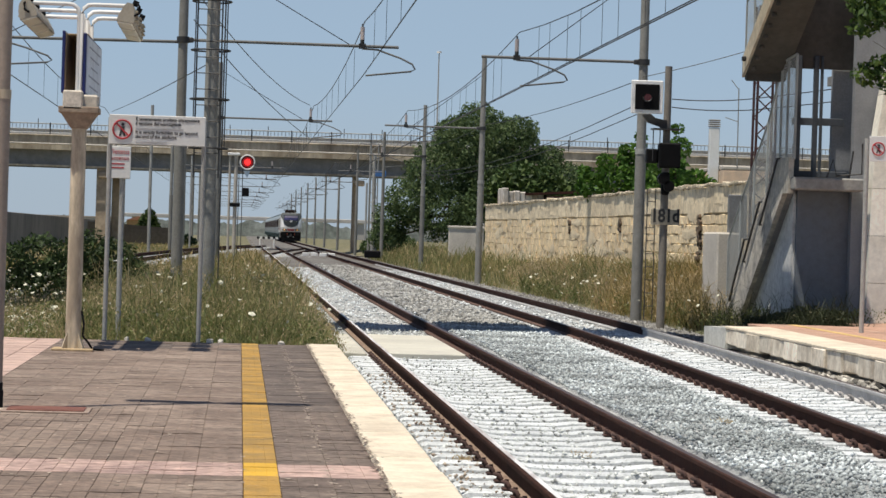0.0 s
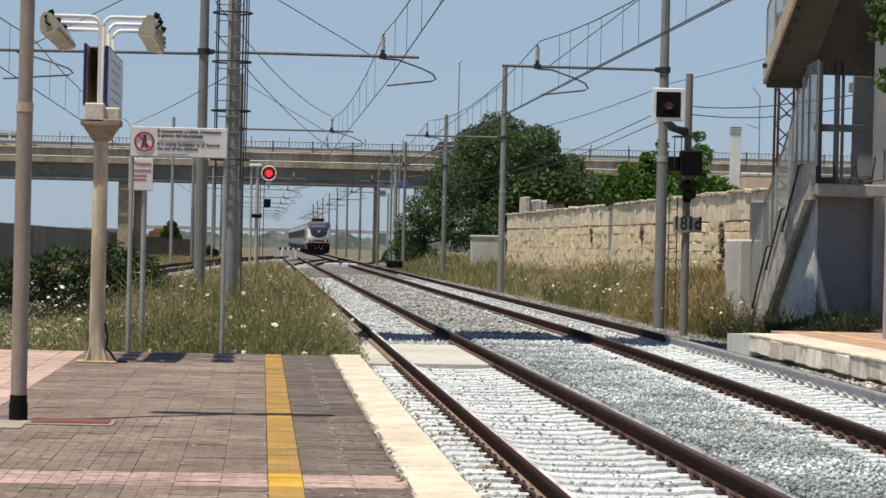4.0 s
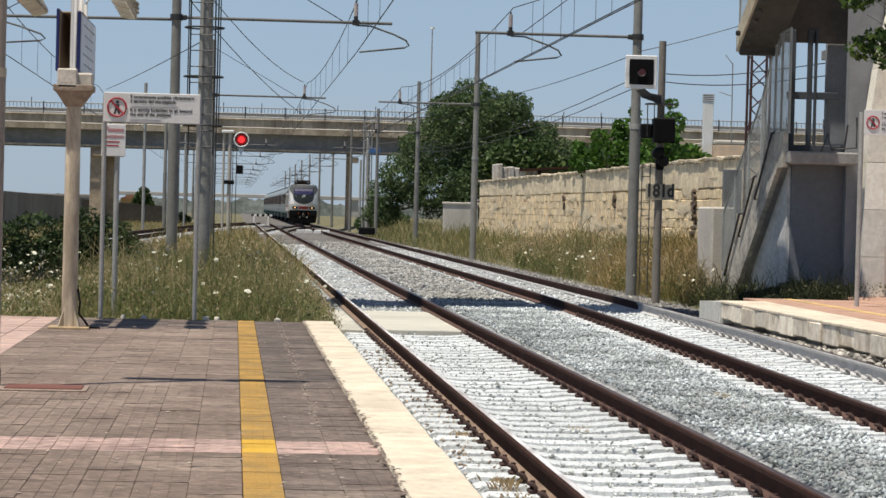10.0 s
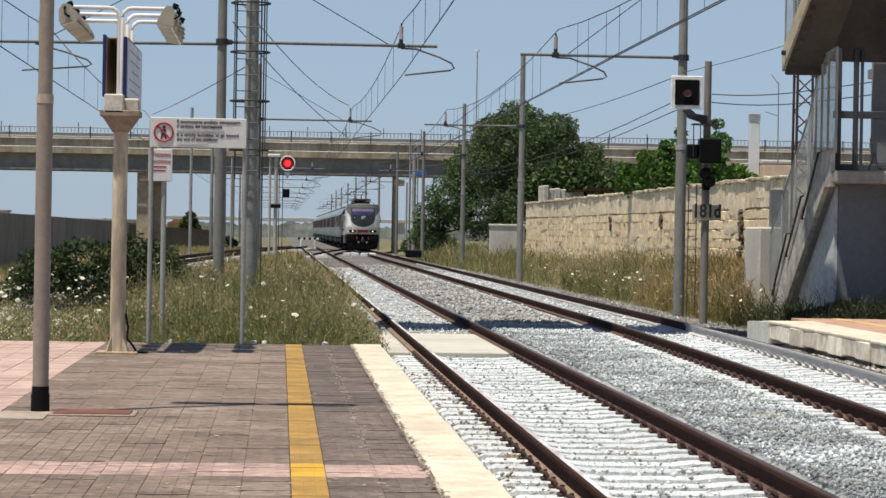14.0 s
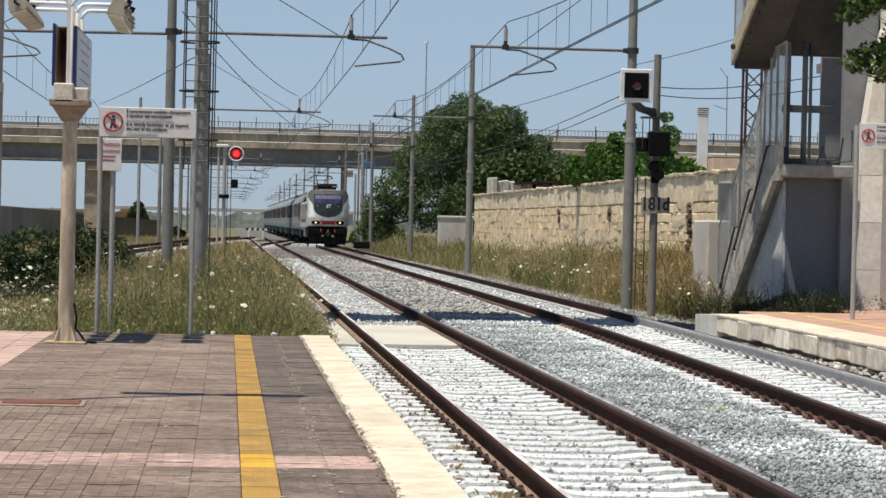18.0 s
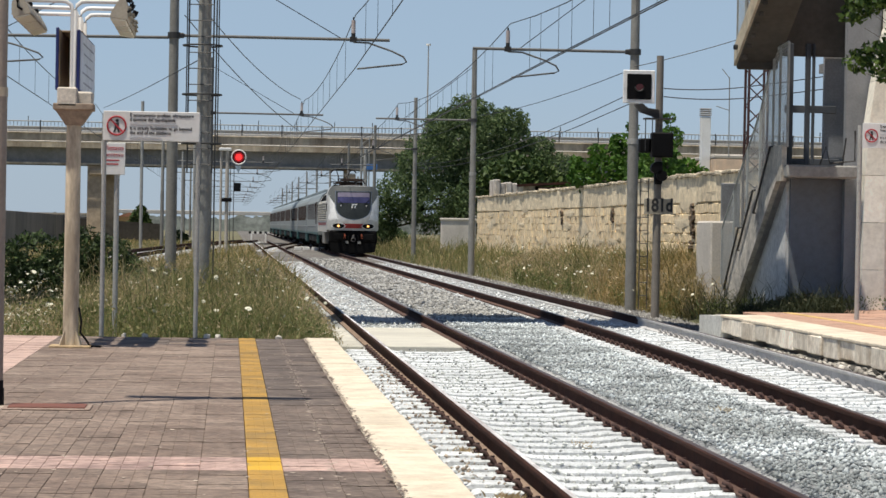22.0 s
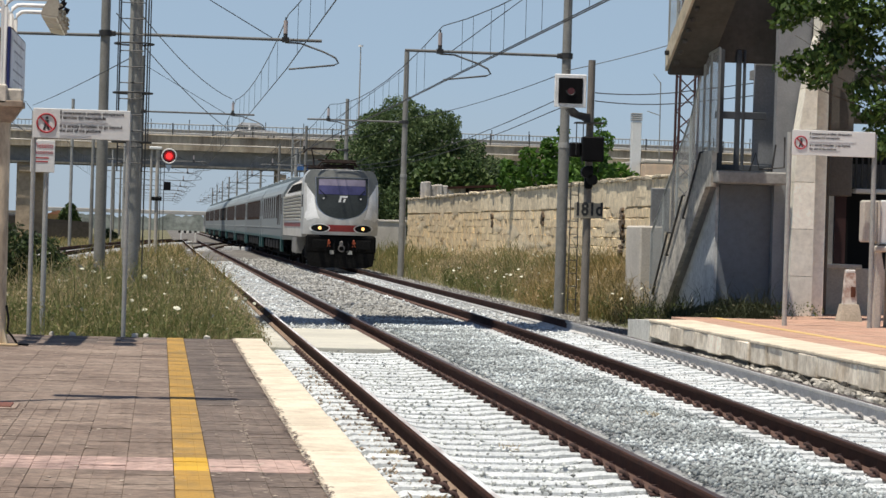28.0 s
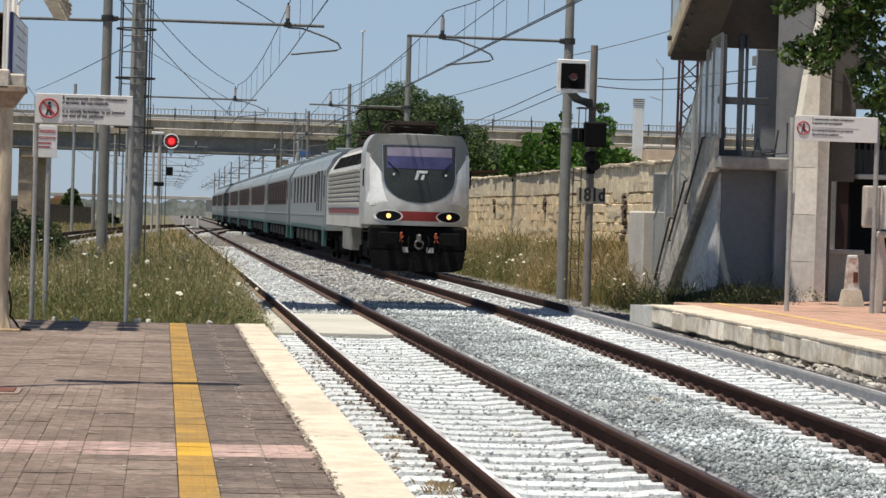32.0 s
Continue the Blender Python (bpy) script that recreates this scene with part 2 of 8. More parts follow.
    def slab(self, outline, axis, lo, hi):
        """A flat outline, given in the two other axes, thickened along one axis from lo to hi."""
        k = len(outline)
        def at(a, b, w):
            return ((w, a, b), (a, w, b), (a, b, w))["xyz".index(axis)]
        vs = [at(a, b, lo) for a, b in outline] + [at(a, b, hi) for a, b in outline]
        fs = [tuple(range(k)), tuple(range(2 * k - 1, k - 1, -1))] + [(i, i + k, (i + 1) % k + k, (i + 1) % k) for i in range(k)]
        return self.add(vs, fs)

    def mesh(self, name, material):
        me = bpy.data.meshes.new(name)
        me.from_pydata(self.v, [], self.f)
        if any(self.smooth):
            me.polygons.foreach_set("use_smooth", self.smooth)
        me.materials.append(material)
        me.update()
        bm = bmesh.new()
        bm.from_mesh(me)
        bmesh.ops.recalc_face_normals(bm, faces=bm.faces)
        bm.to_mesh(me)
        bm.free()
        return me


def part(name, shape, material, parent, label=""):
    """One mesh under a thing or a part."""
    ob = new(name, shape.mesh(name, material) if isinstance(shape, Shape) else shape)
    ob.parent = parent
    if label:
        ob["label"] = label
    return ob


def lone(name, shape, material, label="", category="", group="", kind="", at=None):
    """A thing, or a piece of the setting, that is one mesh."""
    ob = new(name, shape.mesh(name, material))
    if at is not None:
        ob.matrix_basis = at
    return tagged(ob, label, category, group, kind)


def thing(name, m, label="", category="", group="", kind=""):
    ob = new(name)
    ob.empty_display_size = 0.2
    ob.matrix_basis = m
    return tagged(ob, label, category, group, kind)


def bulk(name, verts, faces, material, label="", category="", kind="stuff", parent=None):
    """A large mesh from arrays, of countless small pieces."""
    me = bpy.data.meshes.new(name)
    verts, faces = np.asarray(verts, np.float32), np.asarray(faces, np.int32)
    k = faces.shape[1]
    me.vertices.add(len(verts))
    me.vertices.foreach_set("co", verts.ravel())
    me.loops.add(faces.size)
    me.loops.foreach_set("vertex_index", faces.ravel())
    me.polygons.add(len(faces))
    me.polygons.foreach_set("loop_start", np.arange(0, faces.size, k, dtype=np.int32))
    me.update(calc_edges=True)
    me.materials.append(material)
    ob = new(name, me)
    ob.parent = parent
    return tagged(ob, label, category, "", kind)


def writing(text, size, material, parent, m, name="lettering", wide=1.0, bold=0.0):
    """Letters of the built-in font as a thin mesh, standing in the plane of m."""
    cu = bpy.data.curves.new(name, "FONT")
    cu.body, cu.size, cu.extrude, cu.align_x, cu.align_y = text, size, 0.002, "CENTER", "CENTER"
    cu.offset = bold
    tmp = bpy.data.objects.new(name, cu)
    scene.collection.objects.link(tmp)
    me = bpy.data.meshes.new_from_object(tmp.evaluated_get(bpy.context.evaluated_depsgraph_get()))
    bpy.data.objects.remove(tmp)
    bpy.data.curves.remove(cu)
    me.transform(Matrix.Diagonal((wide, 1, 1, 1)))
    me.materials.clear()
    me.materials.append(material)
    ob = new(name, me)
    ob.parent, ob.matrix_basis = parent, m
    return ob


FACING = pose(0, 0, 0, 90)      # letters that face the camera's side (-y)

PALE_CONCRETE = mat("pale_concrete", (0.55, 0.51, 0.45), 0.9, tint=(0.36, 0.33, 0.29), coarse=0.9, vary=0.15)
GALVANISED = mat("galvanised_steel", (0.36, 0.36, 0.34), 0.6, 0.12, vary=0.14, coarse=3, tint=(0.24, 0.23, 0.22), bump=0.08)
MAST_GREY = mat("mast_grey_paint", (0.25, 0.245, 0.225), 0.7, 0.0, vary=0.14, coarse=2, tint=(0.16, 0.155, 0.14), bump=0.1)
DARK_STEEL = mat("dark_steel", (0.05, 0.05, 0.05), 0.55, 0.3, vary=0.2, bump=0.1)
ARM_GREY = mat("arm_grey_steel", (0.16, 0.16, 0.155), 0.7, 0.0, vary=0.15, coarse=3, bump=0.08)
WIRE = mat("wire_copper_dark", (0.035, 0.037, 0.042), 0.6, 0.2, vary=0.1, bump=0)
BLACK = mat("black_plastic", (0.008, 0.008, 0.009), 0.6, spec=0.12, vary=0.15, bump=0.05, own=True)
WHITE_PAINT = mat("white_paint", (0.78, 0.78, 0.76), 0.5, vary=0.05, tint=(0.6, 0.58, 0.54), stain=0.2, bump=0.05)
RUST = mat("rusty_rail", (0.056, 0.026, 0.019), 0.92, spec=0.12, vary=0.3, tint=(0.024, 0.013, 0.011), coarse=4, bump=0.3)
DUST_FOOT = mat("rail_foot_dusty", (0.30, 0.215, 0.155), 0.95, vary=0.35, tint=(0.13, 0.075, 0.055), coarse=4, bump=0.4)
FOOT_RUST = mat("rail_foot_rust", (0.105, 0.060, 0.046), 0.92, vary=0.35, tint=(0.09, 0.045, 0.034), coarse=5, bump=0.4)
# near-white band paints the glint of the polished rail top
POLISHED_GLINT = mat("polished_rail_glint", (0.86, 0.85, 0.83), 0.4, 0.1, vary=0.2, fine=30, coarse=4.5, tint=(0.25, 0.18, 0.15), stain=0.42, bump=0.05, stretch=(1, 0.12, 1))

# ---- the plan ----
PLATFORM_Z, PLATFORM_END = 0.28, 32.4      # the island platform
RIGHT_Z, RIGHT_END, RIGHT_EDGE = 0.215, 48.0, 8.70
TRACK_X, HALF_GAUGE = 2.865, 0.7535
rng = np.random.default_rng(7)


def far_track(y):
    """Centre line of the second track, which bends in a little by the platforms."""
    return 7.15 - 0.55 * max(0.0, (55 - y) / 31) ** 1.5


def siding(y):
    """Centre line of the siding, which swings in to the first track."""
    return float(np.interp(y, [30, 58, 80, 100, 119, 140, 156, 185, 215, 245, 275], [-6.35, -6.4, -6.25, -5.8, -5.15, -4.35, -3.6, -2.2, -0.55, 1.0, 2.2]))


def land(x, y):
    """Height of the natural ground."""
    z = -0.38
    if x < 1.6:
        z += 0.33 * min(1, (1.6 - x) / 0.8)
    if x > 9.9:
        z += 0.62 * min(1, (x - 9.9) / 2.6)
    if y < 57 and x > 8.9:
        z = min(z, -0.06)
    if x < -1 and abs(x - siding(y)) < 2.6 and y > 30:
        z = min(z, -0.12)
    return z + 0.05 * math.sin(x * 0.9 + 1) * math.sin(y * 0.31) * min(1, abs(x - 5) / 5)


# ---- ground, ballast, tracks ----
EARTH = mat("dry_earth", (0.17, 0.150, 0.085), 0.95, vary=0.3, fine=18, coarse=0.25, tint=(0.075, 0.085, 0.035), stain=0.5, bump=0.5)
xs = [-3000, -900, -300, -120, -60, -35, -24] + [x * 1.0 for x in range(-18, -3)] + [x * 0.5 for x in range(-6, 30)] + [16, 18, 22, 28, 40, 70, 150, 400, 1200, 3500]
ys = [-60, -20, 0] + [4.0 * k for k in range(3, 12)] + [48 + 3 * k for k in range(1, 35)] + [160, 175, 200, 230, 260, 300, 360, 450, 600, 900, 1500, 2500, 4500]
g = Shape()
g.add([(x, y, land(x, y) if 0 < y < 400 else -0.3) for y in ys for x in xs],
      [(j * len(xs) + i, j * len(xs) + i + 1, (j + 1) * len(xs) + i + 1, (j + 1) * len(xs) + i) for j in range(len(ys) - 1) for i in range(len(xs) - 1)], True)
lone("ground", g, EARTH, "dry earth ground with patches of weeds", "ground", kind="structure")

BALLAST = mat("ballast_stone", (0.29, 0.30, 0.30), 0.92, vary=0.5, fine=26, coarse=0.35, tint=(0.50, 0.50, 0.48), stain=0.55, bump=1.0)
STONES = mat("ballast_loose", (0.27, 0.295, 0.295), 0.9, vary=0.3, fine=30, coarse=0.4, tint=(0.70, 0.755, 0.765), stain=0.5, island=True, spread=0.5, bump=0.3)


def bed_z(x, y):
    """Top of the ballast across both tracks."""
    c1, c2 = abs(x - TRACK_X), abs(x - far_track(y))
    z = -0.175
    if y < 39.2 and c1 < 1.15:
        z -= 0.035
    if y < 50 and c2 < 1.15:
        z -= 0.012
    if c1 > 1.15 and c2 > 1.15 and TRACK_X < x < far_track(y):
        z += 0.05
    if x < 1.75 and y > PLATFORM_END:
        z -= (1.75 - x) * 0.45
    elif x < 1.75:
        z -= 0.04
    if x > far_track(y) + 1.15:
        z -= (x - far_track(y) - 1.15) * 0.10
    return z + 0.02 * (noise.noise((x * 2.1, y * 1.3, 0)))


bx = [0.95 + 0.16 * k for k in range(59)]
def ballast(by):
    return Shape().add([(x, y, bed_z(x, y)) for y in by for x in bx],
      [(j * len(bx) + i, j * len(bx) + i + 1, (j + 1) * len(bx) + i + 1, (j + 1) * len(bx) + i) for j in range(len(by) - 1) for i in range(len(bx) - 1)], True)
lone("ballast_bed", ballast([-20 + 4 * k for k in range(7)] + [8 + 0.5 * k for k in range(90)] + [53 + 2 * k for k in range(34)]), BALLAST, "grey and chalk-white crushed stone ballast", "ballast", kind="structure")
lone("ballast_bed", ballast([119 + 2 * k for k in range(18)] + [155 + 12 * k for k in range(40)]), mat("ballast_old", (0.115, 0.105, 0.092), 0.92, vary=0.45, fine=9, coarse=0.2, tint=(0.21, 0.20, 0.185), stain=0.5, bump=0.8), "older rust-tinged crushed stone ballast", "ballast", kind="structure")

# loose stones: a squashed, turned six-cornered lump each
CHALKY = mat("ballast_chalky", (0.56, 0.60, 0.62), 0.92, vary=0.2, fine=30, coarse=0.5, tint=(0.72, 0.72, 0.70), stain=0.5, island=True, spread=0.35, bump=0.3)


SPECKLE = mat("ballast_speckle", (0.42, 0.44, 0.42), 0.92, vary=0.25, fine=30, coarse=0.5, tint=(0.70, 0.73, 0.71), stain=0.5, island=True, spread=0.5, bump=0.3)


def stones(name, count, y0, y1, power, size, inside, material, lift=0.012, x_from=1.1, x_to=9.6):
    u = rng.random(count)
    y = y0 + (y1 - y0) * u ** power
    x = x_from + (x_to - x_from) * rng.random(count)
    keep = []
    for k in range(count):
        c2 = far_track(y[k])
        rail = min(abs(abs(x[k] - TRACK_X) - HALF_GAUGE), abs(abs(x[k] - c2) - HALF_GAUGE))
        inner = abs(x[k] - TRACK_X) < 1.2 or abs(x[k] - c2) < 1.2
        slabbed = 39.2 < y[k] < 46.5 and -1.6 < x[k] - TRACK_X < 0.7
        keep.append(rail > 0.13 and not slabbed and inner == inside and not (y[k] < RIGHT_END + 0.3 and x[k] > RIGHT_EDGE - 0.05))
    x, y = x[keep], y[keep]
    n = len(x)
    z = np.array([bed_z(a, c) for a, c in zip(x, y)])
    inner = (np.abs(x - TRACK_X) < 1.2) | (np.abs(x - 7.0) < 1.2)
    s = size * (0.45 + 1.3 * rng.random((n, 1)) ** 2.2) * np.where(inner, 0.75, 1.0)[:, None]
    base = np.array([(1, 0, 0), (-1, 0, 0), (0, 1, 0), (0, -1, 0), (0, 0, 1), (0, 0, -1)], float)
    jit = base[None] * (0.6 + 0.8 * rng.random((n, 6, 1))) + 0.25 * rng.standard_normal((n, 6, 3))
    a = rng.random(n) * 6.28
    ca, sa = np.cos(a)[:, None], np.sin(a)[:, None]
    v = np.stack([jit[..., 0] * ca - jit[..., 1] * sa, jit[..., 0] * sa + jit[..., 1] * ca, jit[..., 2] * 0.75], -1) * s[:, None]
    v += np.stack([x, y, z + lift * (0.4 + 1.2 * rng.random(n))], -1)[:, None]
    f = np.array([(0, 2, 4), (2, 1, 4), (1, 3, 4), (3, 0, 4), (2, 0, 5), (1, 2, 5), (3, 1, 5), (0, 3, 5)])
    faces = (np.arange(n) * 6)[:, None, None] + f[None]
    return bulk(name, v.reshape(-1, 3), faces.reshape(-1, 3), material, "loose crushed stones lying on the ballast", "ballast")


stones("ballast_stones", 150000, 13.0, 54.0, 1.25, 0.0200, False, STONES)
stones("ballast_stones", 24000, 52.0, 140.0, 1.4, 0.042, False, mat("ballast_weathered", (0.29, 0.285, 0.265), 0.9, vary=0.3, fine=20, coarse=0.3, tint=(0.44, 0.44, 0.42), stain=0.5, island=True, spread=0.5, bump=0.3))
stones("ballast_stones", 15000, 13.0, 50.0, 1.2, 0.019, True, SPECKLE, 0.036, 1.1, 4.5)
stones("ballast_stones", 9000, 17.0, 50.0, 1.1, 0.017, True, CHALKY, 0.03, 5.2, 9.0)
stones("ballast_stones", 14000, 46.0, 130.0, 1.2, 0.045, True, CHALKY)

stones("ballast_stones", 2200, 13.0, 34.0, 1.0, 0.018, True, mat("ballast_soiled", (0.36, 0.29, 0.22), 0.95, vary=0.3, fine=30, coarse=0.8, tint=(0.45, 0.42, 0.37), stain=0.5, island=True, spread=0.5, bump=0.3), 0.05, 1.3, 2.02)

stones("ballast_stones", 26000, 49.5, 125.0, 1.3, 0.040, False, mat("ballast_dark_shoulder", (0.15, 0.145, 0.135), 0.95, vary=0.35, fine=20, coarse=0.4, tint=(0.26, 0.255, 0.245), stain=0.45, island=True, spread=0.6, bump=0.3), 0.02, 8.75, 10.3)
SLEEPER = mat("sleeper_concrete", (0.645, 0.67, 0.68), 0.9, vary=0.25, fine=30, coarse=2.5, tint=(0.52, 0.55, 0.56), stain=0.4, own=True, spread=0.1, bump=0.35)
HEAD = mat("rail_running_steel", (0.15, 0.105, 0.085), 0.42, 0.6, vary=0.15, coarse=5, tint=(0.09, 0.05, 0.04), bump=0.05, stretch=(1, 0.05, 1))
CLIP = mat("clip_rust", (0.065, 0.034, 0.028), 0.85, vary=0.3, own=True, spread=0.3, bump=0.3)
RAIL_TOP = 0.024
RAIL = [(-0.075, -0.160), (0.075, -0.160), (0.075, -0.146), (0.012, -0.126), (0.009, -0.026), (0.036, -0.014), (0.038, 0.016), (0.031, RAIL_TOP),
        (-0.031, RAIL_TOP), (-0.038, 0.016), (-0.036, -0.014), (-0.009, -0.026), (-0.012, -0.126), (-0.075, -0.146)]
sleeper_shape = Shape()
so = [(-0.14, -0.16), (0.14, -0.16), (0.12, 0.0), (0.10, 0.012), (-0.10, 0.012), (-0.12, 0.0)]
sv, sf = [], []
for xx, dz in ((-1.2, -0.02), (-1.15, 0.0), (-0.55, 0.0), (-0.35, -0.022), (0.35, -0.022), (0.55, 0.0), (1.15, 0.0), (1.2, -0.02)):
    sv += [(xx, a, c + dz) for a, c in so]
for i in range(7):
    sf += [(i * 6 + j, (i + 1) * 6 + j, (i + 1) * 6 + (j + 1) % 6, i * 6 + (j + 1) % 6) for j in range(6)]
sleeper_shape.add(sv, sf + [tuple(range(6)), tuple(range(47, 41, -1))])
sleeper_mesh = sleeper_shape.mesh("sleeper", SLEEPER)
clip_shape = Shape()
clip_shape.box((0, 0, 0.016), (0.075, 0.10, 0.026), cut=0.01)
clip_shape.tube([(-0.02, -0.045, 0.03), (0.0, -0.05, 0.062), (0.03, 0.0, 0.066), (0.0, 0.05, 0.062), (-0.02, 0.045, 0.03)], 0.016, 6)
clip_shape.tube([(0, 0, 0.03), (0, 0, 0.085)], 0.018, 6)
clip_mesh = clip_shape.mesh("rail_clip", CLIP)


dusty_clip = clip_shape.mesh("rail_clip", mat("clip_dusty", (0.36, 0.345, 0.335), 0.92, vary=0.3, own=True, spread=0.3, bump=0.3))
DUSTY = mat("dusty_rail", (0.56, 0.555, 0.55), 0.9, vary=0.2, coarse=3, tint=(0.40, 0.385, 0.375), spec=0.2, bump=0.2)


def make_track(name, centre, y_end, sleepers_at, clips_to, label, far_rail=None):
    tr = thing(name, pose(0, 0, 0), label, "railway track", kind="structure")
    line = [-20 + 2.5 * k for k in range(38)] + [80 + 10 * k for k in range(int((y_end - 80) / 10) + 1)]
    for side in (-1, 1):
        pts = [(centre(y) + side * HALF_GAUGE, y, 0) for y in line]
        if far_rail and side > 0:       # the stretch along the second platform lies under stone dust
            part("rail", Shape().prism(RAIL, pts[:29]), far_rail, tr, "dust-grey steel rail")
            r = part("rail", Shape().prism(RAIL, pts[28:]), RUST, tr, "rust-brown steel rail")
        else:
            r = part("rail", Shape().prism(RAIL, pts), RUST, tr, "rust-brown steel rail")
        part("rail_foot", Shape().prism([(-0.077, -0.162), (0.077, -0.162), (0.077, -0.1445), (0.014, -0.123), (-0.014, -0.123), (-0.077, -0.1445)], pts[:46]), far_rail if far_rail and side > 0 else DUST_FOOT if not far_rail and side < 0 else FOOT_RUST, r, "dusty brown rail foot")
        if not far_rail and side < 0:        # the rail that the wheels keep bright; its glint is painted in
            part("running_band", Shape().prism([(-0.008, RAIL_TOP), (0.031, RAIL_TOP), (0.029, RAIL_TOP + 0.003), (-0.006, RAIL_TOP + 0.003)], pts), POLISHED_GLINT, r, "polished rail top with its glint put into the colour")
            continue
        part("running_band", Shape().prism([(-0.026, RAIL_TOP), (0.026, RAIL_TOP), (0.024, RAIL_TOP + 0.003), (-0.024, RAIL_TOP + 0.003)], pts), HEAD, r, "worn bright rail top")
    for y in sleepers_at:
        s = part("sleeper", sleeper_mesh, None, tr)
        s.matrix_basis = pose(centre(y), y + rng.normal() * 0.012, -0.160 + rng.normal() * 0.003, 0, 0, rng.normal() * 0.4)
        if 12 < y < clips_to:
            for x in (-HALF_GAUGE - 0.11, -HALF_GAUGE + 0.11, HALF_GAUGE - 0.11, HALF_GAUGE + 0.11):
                c = part("rail_clip", dusty_clip if far_rail and x > 0 else clip_mesh, None, tr)
                c.matrix_basis = pose(centre(y) + x, y, -0.15, 0, 0, 180 if (x + HALF_GAUGE) * (x - HALF_GAUGE) > 0 and x < 0 or 0 < x < HALF_GAUGE else 0)
    return tr


make_track("track_1", lambda y: TRACK_X, 260, [-8.1 + 0.6 * k for k in range(79)], 39, "railway track with rusty rails on pale concrete sleepers")
make_track("track_2", far_track, 560, [-8.1 + 0.6 * k for k in range(102)], 47, "railway track with dark rails on chalky sleepers", DUSTY)

# siding that swings in from the left
sd = thing("track_3", pose(0, 0, 0), "siding track with rusty rails on a low ballast bed", "railway track", kind="structure")
sp = [(siding(y), y, 0.22 - 0.22 * max(0.0, min(1.0, (y - 200) / 70))) for y in range(36, 276, 6)]
part("bed", Shape().prism([(-2.2, -0.6), (2.2, -0.6), (1.3, -0.17), (-1.3, -0.17)], sp), BALLAST, sd)
for side in (-1, 1):
    part("rail", Shape().prism(RAIL, [(x + side * HALF_GAUGE, y, z) for x, y, z in sp]), RUST, sd)

# crossover far down the line, with long timbers
cr = thing("track_4", pose(0, 0, 0), "turnout rails leading across to the second track", "railway track", kind="structure")
cp = [(TRACK_X + (far_track(200) - TRACK_X) * (3 * u * u - 2 * u ** 3), 172 + 92 * u, -0.012) for u in (k / 14 for k in range(15))]
for side in (-1, 1):
    part("rail", Shape().prism(RAIL, [(x + side * HALF_GAUGE, y, z) for x, y, z in cp]), RUST, cr)
for k in range(9):
    t_ = part("sleeper", sleeper_mesh, None, cr)
    t_.matrix_basis = pose(3.3 + 0.32 * k, 178 + 8 * k, -0.13) @ Matrix.Diagonal((1.35, 1.6, 1, 1))

# concrete walkway slabs in the first track
SLAB = mat("walkway_slab", (0.57, 0.55, 0.47), 0.9, vary=0.1, fine=40, coarse=1.2, tint=(0.40, 0.385, 0.345), bump=0.2)
wk = thing("walkway", pose(0, 0, 0), "pale concrete walkway slabs laid across the track", "walkway", kind="structure")
for k in range(2, 6):
    y = 36.6 + 1.75 * k
    part("slab", Shape().box((TRACK_X, y, -0.165), (1.22, 1.74, 0.12), cut=0.015), SLAB, wk)
    part("slab", Shape().box((1.66, y, -0.175), (0.62, 1.74, 0.12), cut=0.015), SLAB, wk)

# ---- the island platform ----
PLINTH = mat("platform_concrete", (0.36, 0.33, 0.29), 0.92, vary=0.2, coarse=1.2, tint=(0.17, 0.15, 0.13), stain=0.5)
lone("platform_body", Shape().box((-4.4, 12.2, -0.10), (11.24, 40.3, 0.70)), PLINTH, "concrete body of the island platform", "platform", kind="structure")
TILE = mat("grey_paving", (0.182, 0.133, 0.104), 0.88, vary=0.45, fine=16, coarse=1.1, tint=(0.285, 0.22, 0.175), stain=0.5, spread=0.13, bump=0.4)
TILE_REST = mat("grey_paving_rest", (0.182, 0.133, 0.104), 0.88, vary=0.45, fine=16, coarse=1.1, tint=(0.285, 0.22, 0.175), stain=0.5, spread=0.13, island=True, bump=0.4)
SOILED = mat("soiled_paving", (0.125, 0.094, 0.077), 0.88, vary=0.45, fine=16, coarse=1.3, tint=(0.23, 0.18, 0.145), stain=0.45, spread=0.12, bump=0.4)
SOILED_REST = mat("soiled_paving_rest", (0.105, 0.082, 0.070), 0.88, vary=0.45, fine=16, coarse=1.3, tint=(0.20, 0.16, 0.13), stain=0.45, spread=0.12, island=True, bump=0.4)
PINK = mat("pink_paving", (0.49, 0.345, 0.295), 0.88, vary=0.35, fine=11, coarse=1.9, tint=(0.26, 0.18, 0.16), stain=0.45, spread=0.12, bump=0.4)
PINK_REST = mat("pink_paving_rest", (0.56, 0.40, 0.335), 0.88, vary=0.2, fine=60, coarse=1.9, tint=(0.33, 0.23, 0.20), stain=0.4, spread=0.12, island=True, bump=0.4)
YELLOW = mat("yellow_paving", (0.44, 0.255, 0.055), 0.85, vary=0.25, fine=50, coarse=2.5, tint=(0.25, 0.165, 0.06), stain=0.6, spread=0.12, bump=0.35)
YELLOW_NEW = mat("fresh_yellow_paving", (0.68, 0.40, 0.04), 0.8, vary=0.1, fine=50, coarse=2.5, bump=0.25, spread=0.04)
COPING = mat("limestone_coping", (0.74, 0.65, 0.51), 0.88, vary=0.12, fine=35, coarse=3.2, tint=(0.56, 0.47, 0.36), stain=0.5, spread=0.08, bump=0.3)
P = 0.274
cols = [(0.06 - P * (k + 0.5), P) for k in range(8)] + [(0.42, 0.30), (0.72, 0.30)]


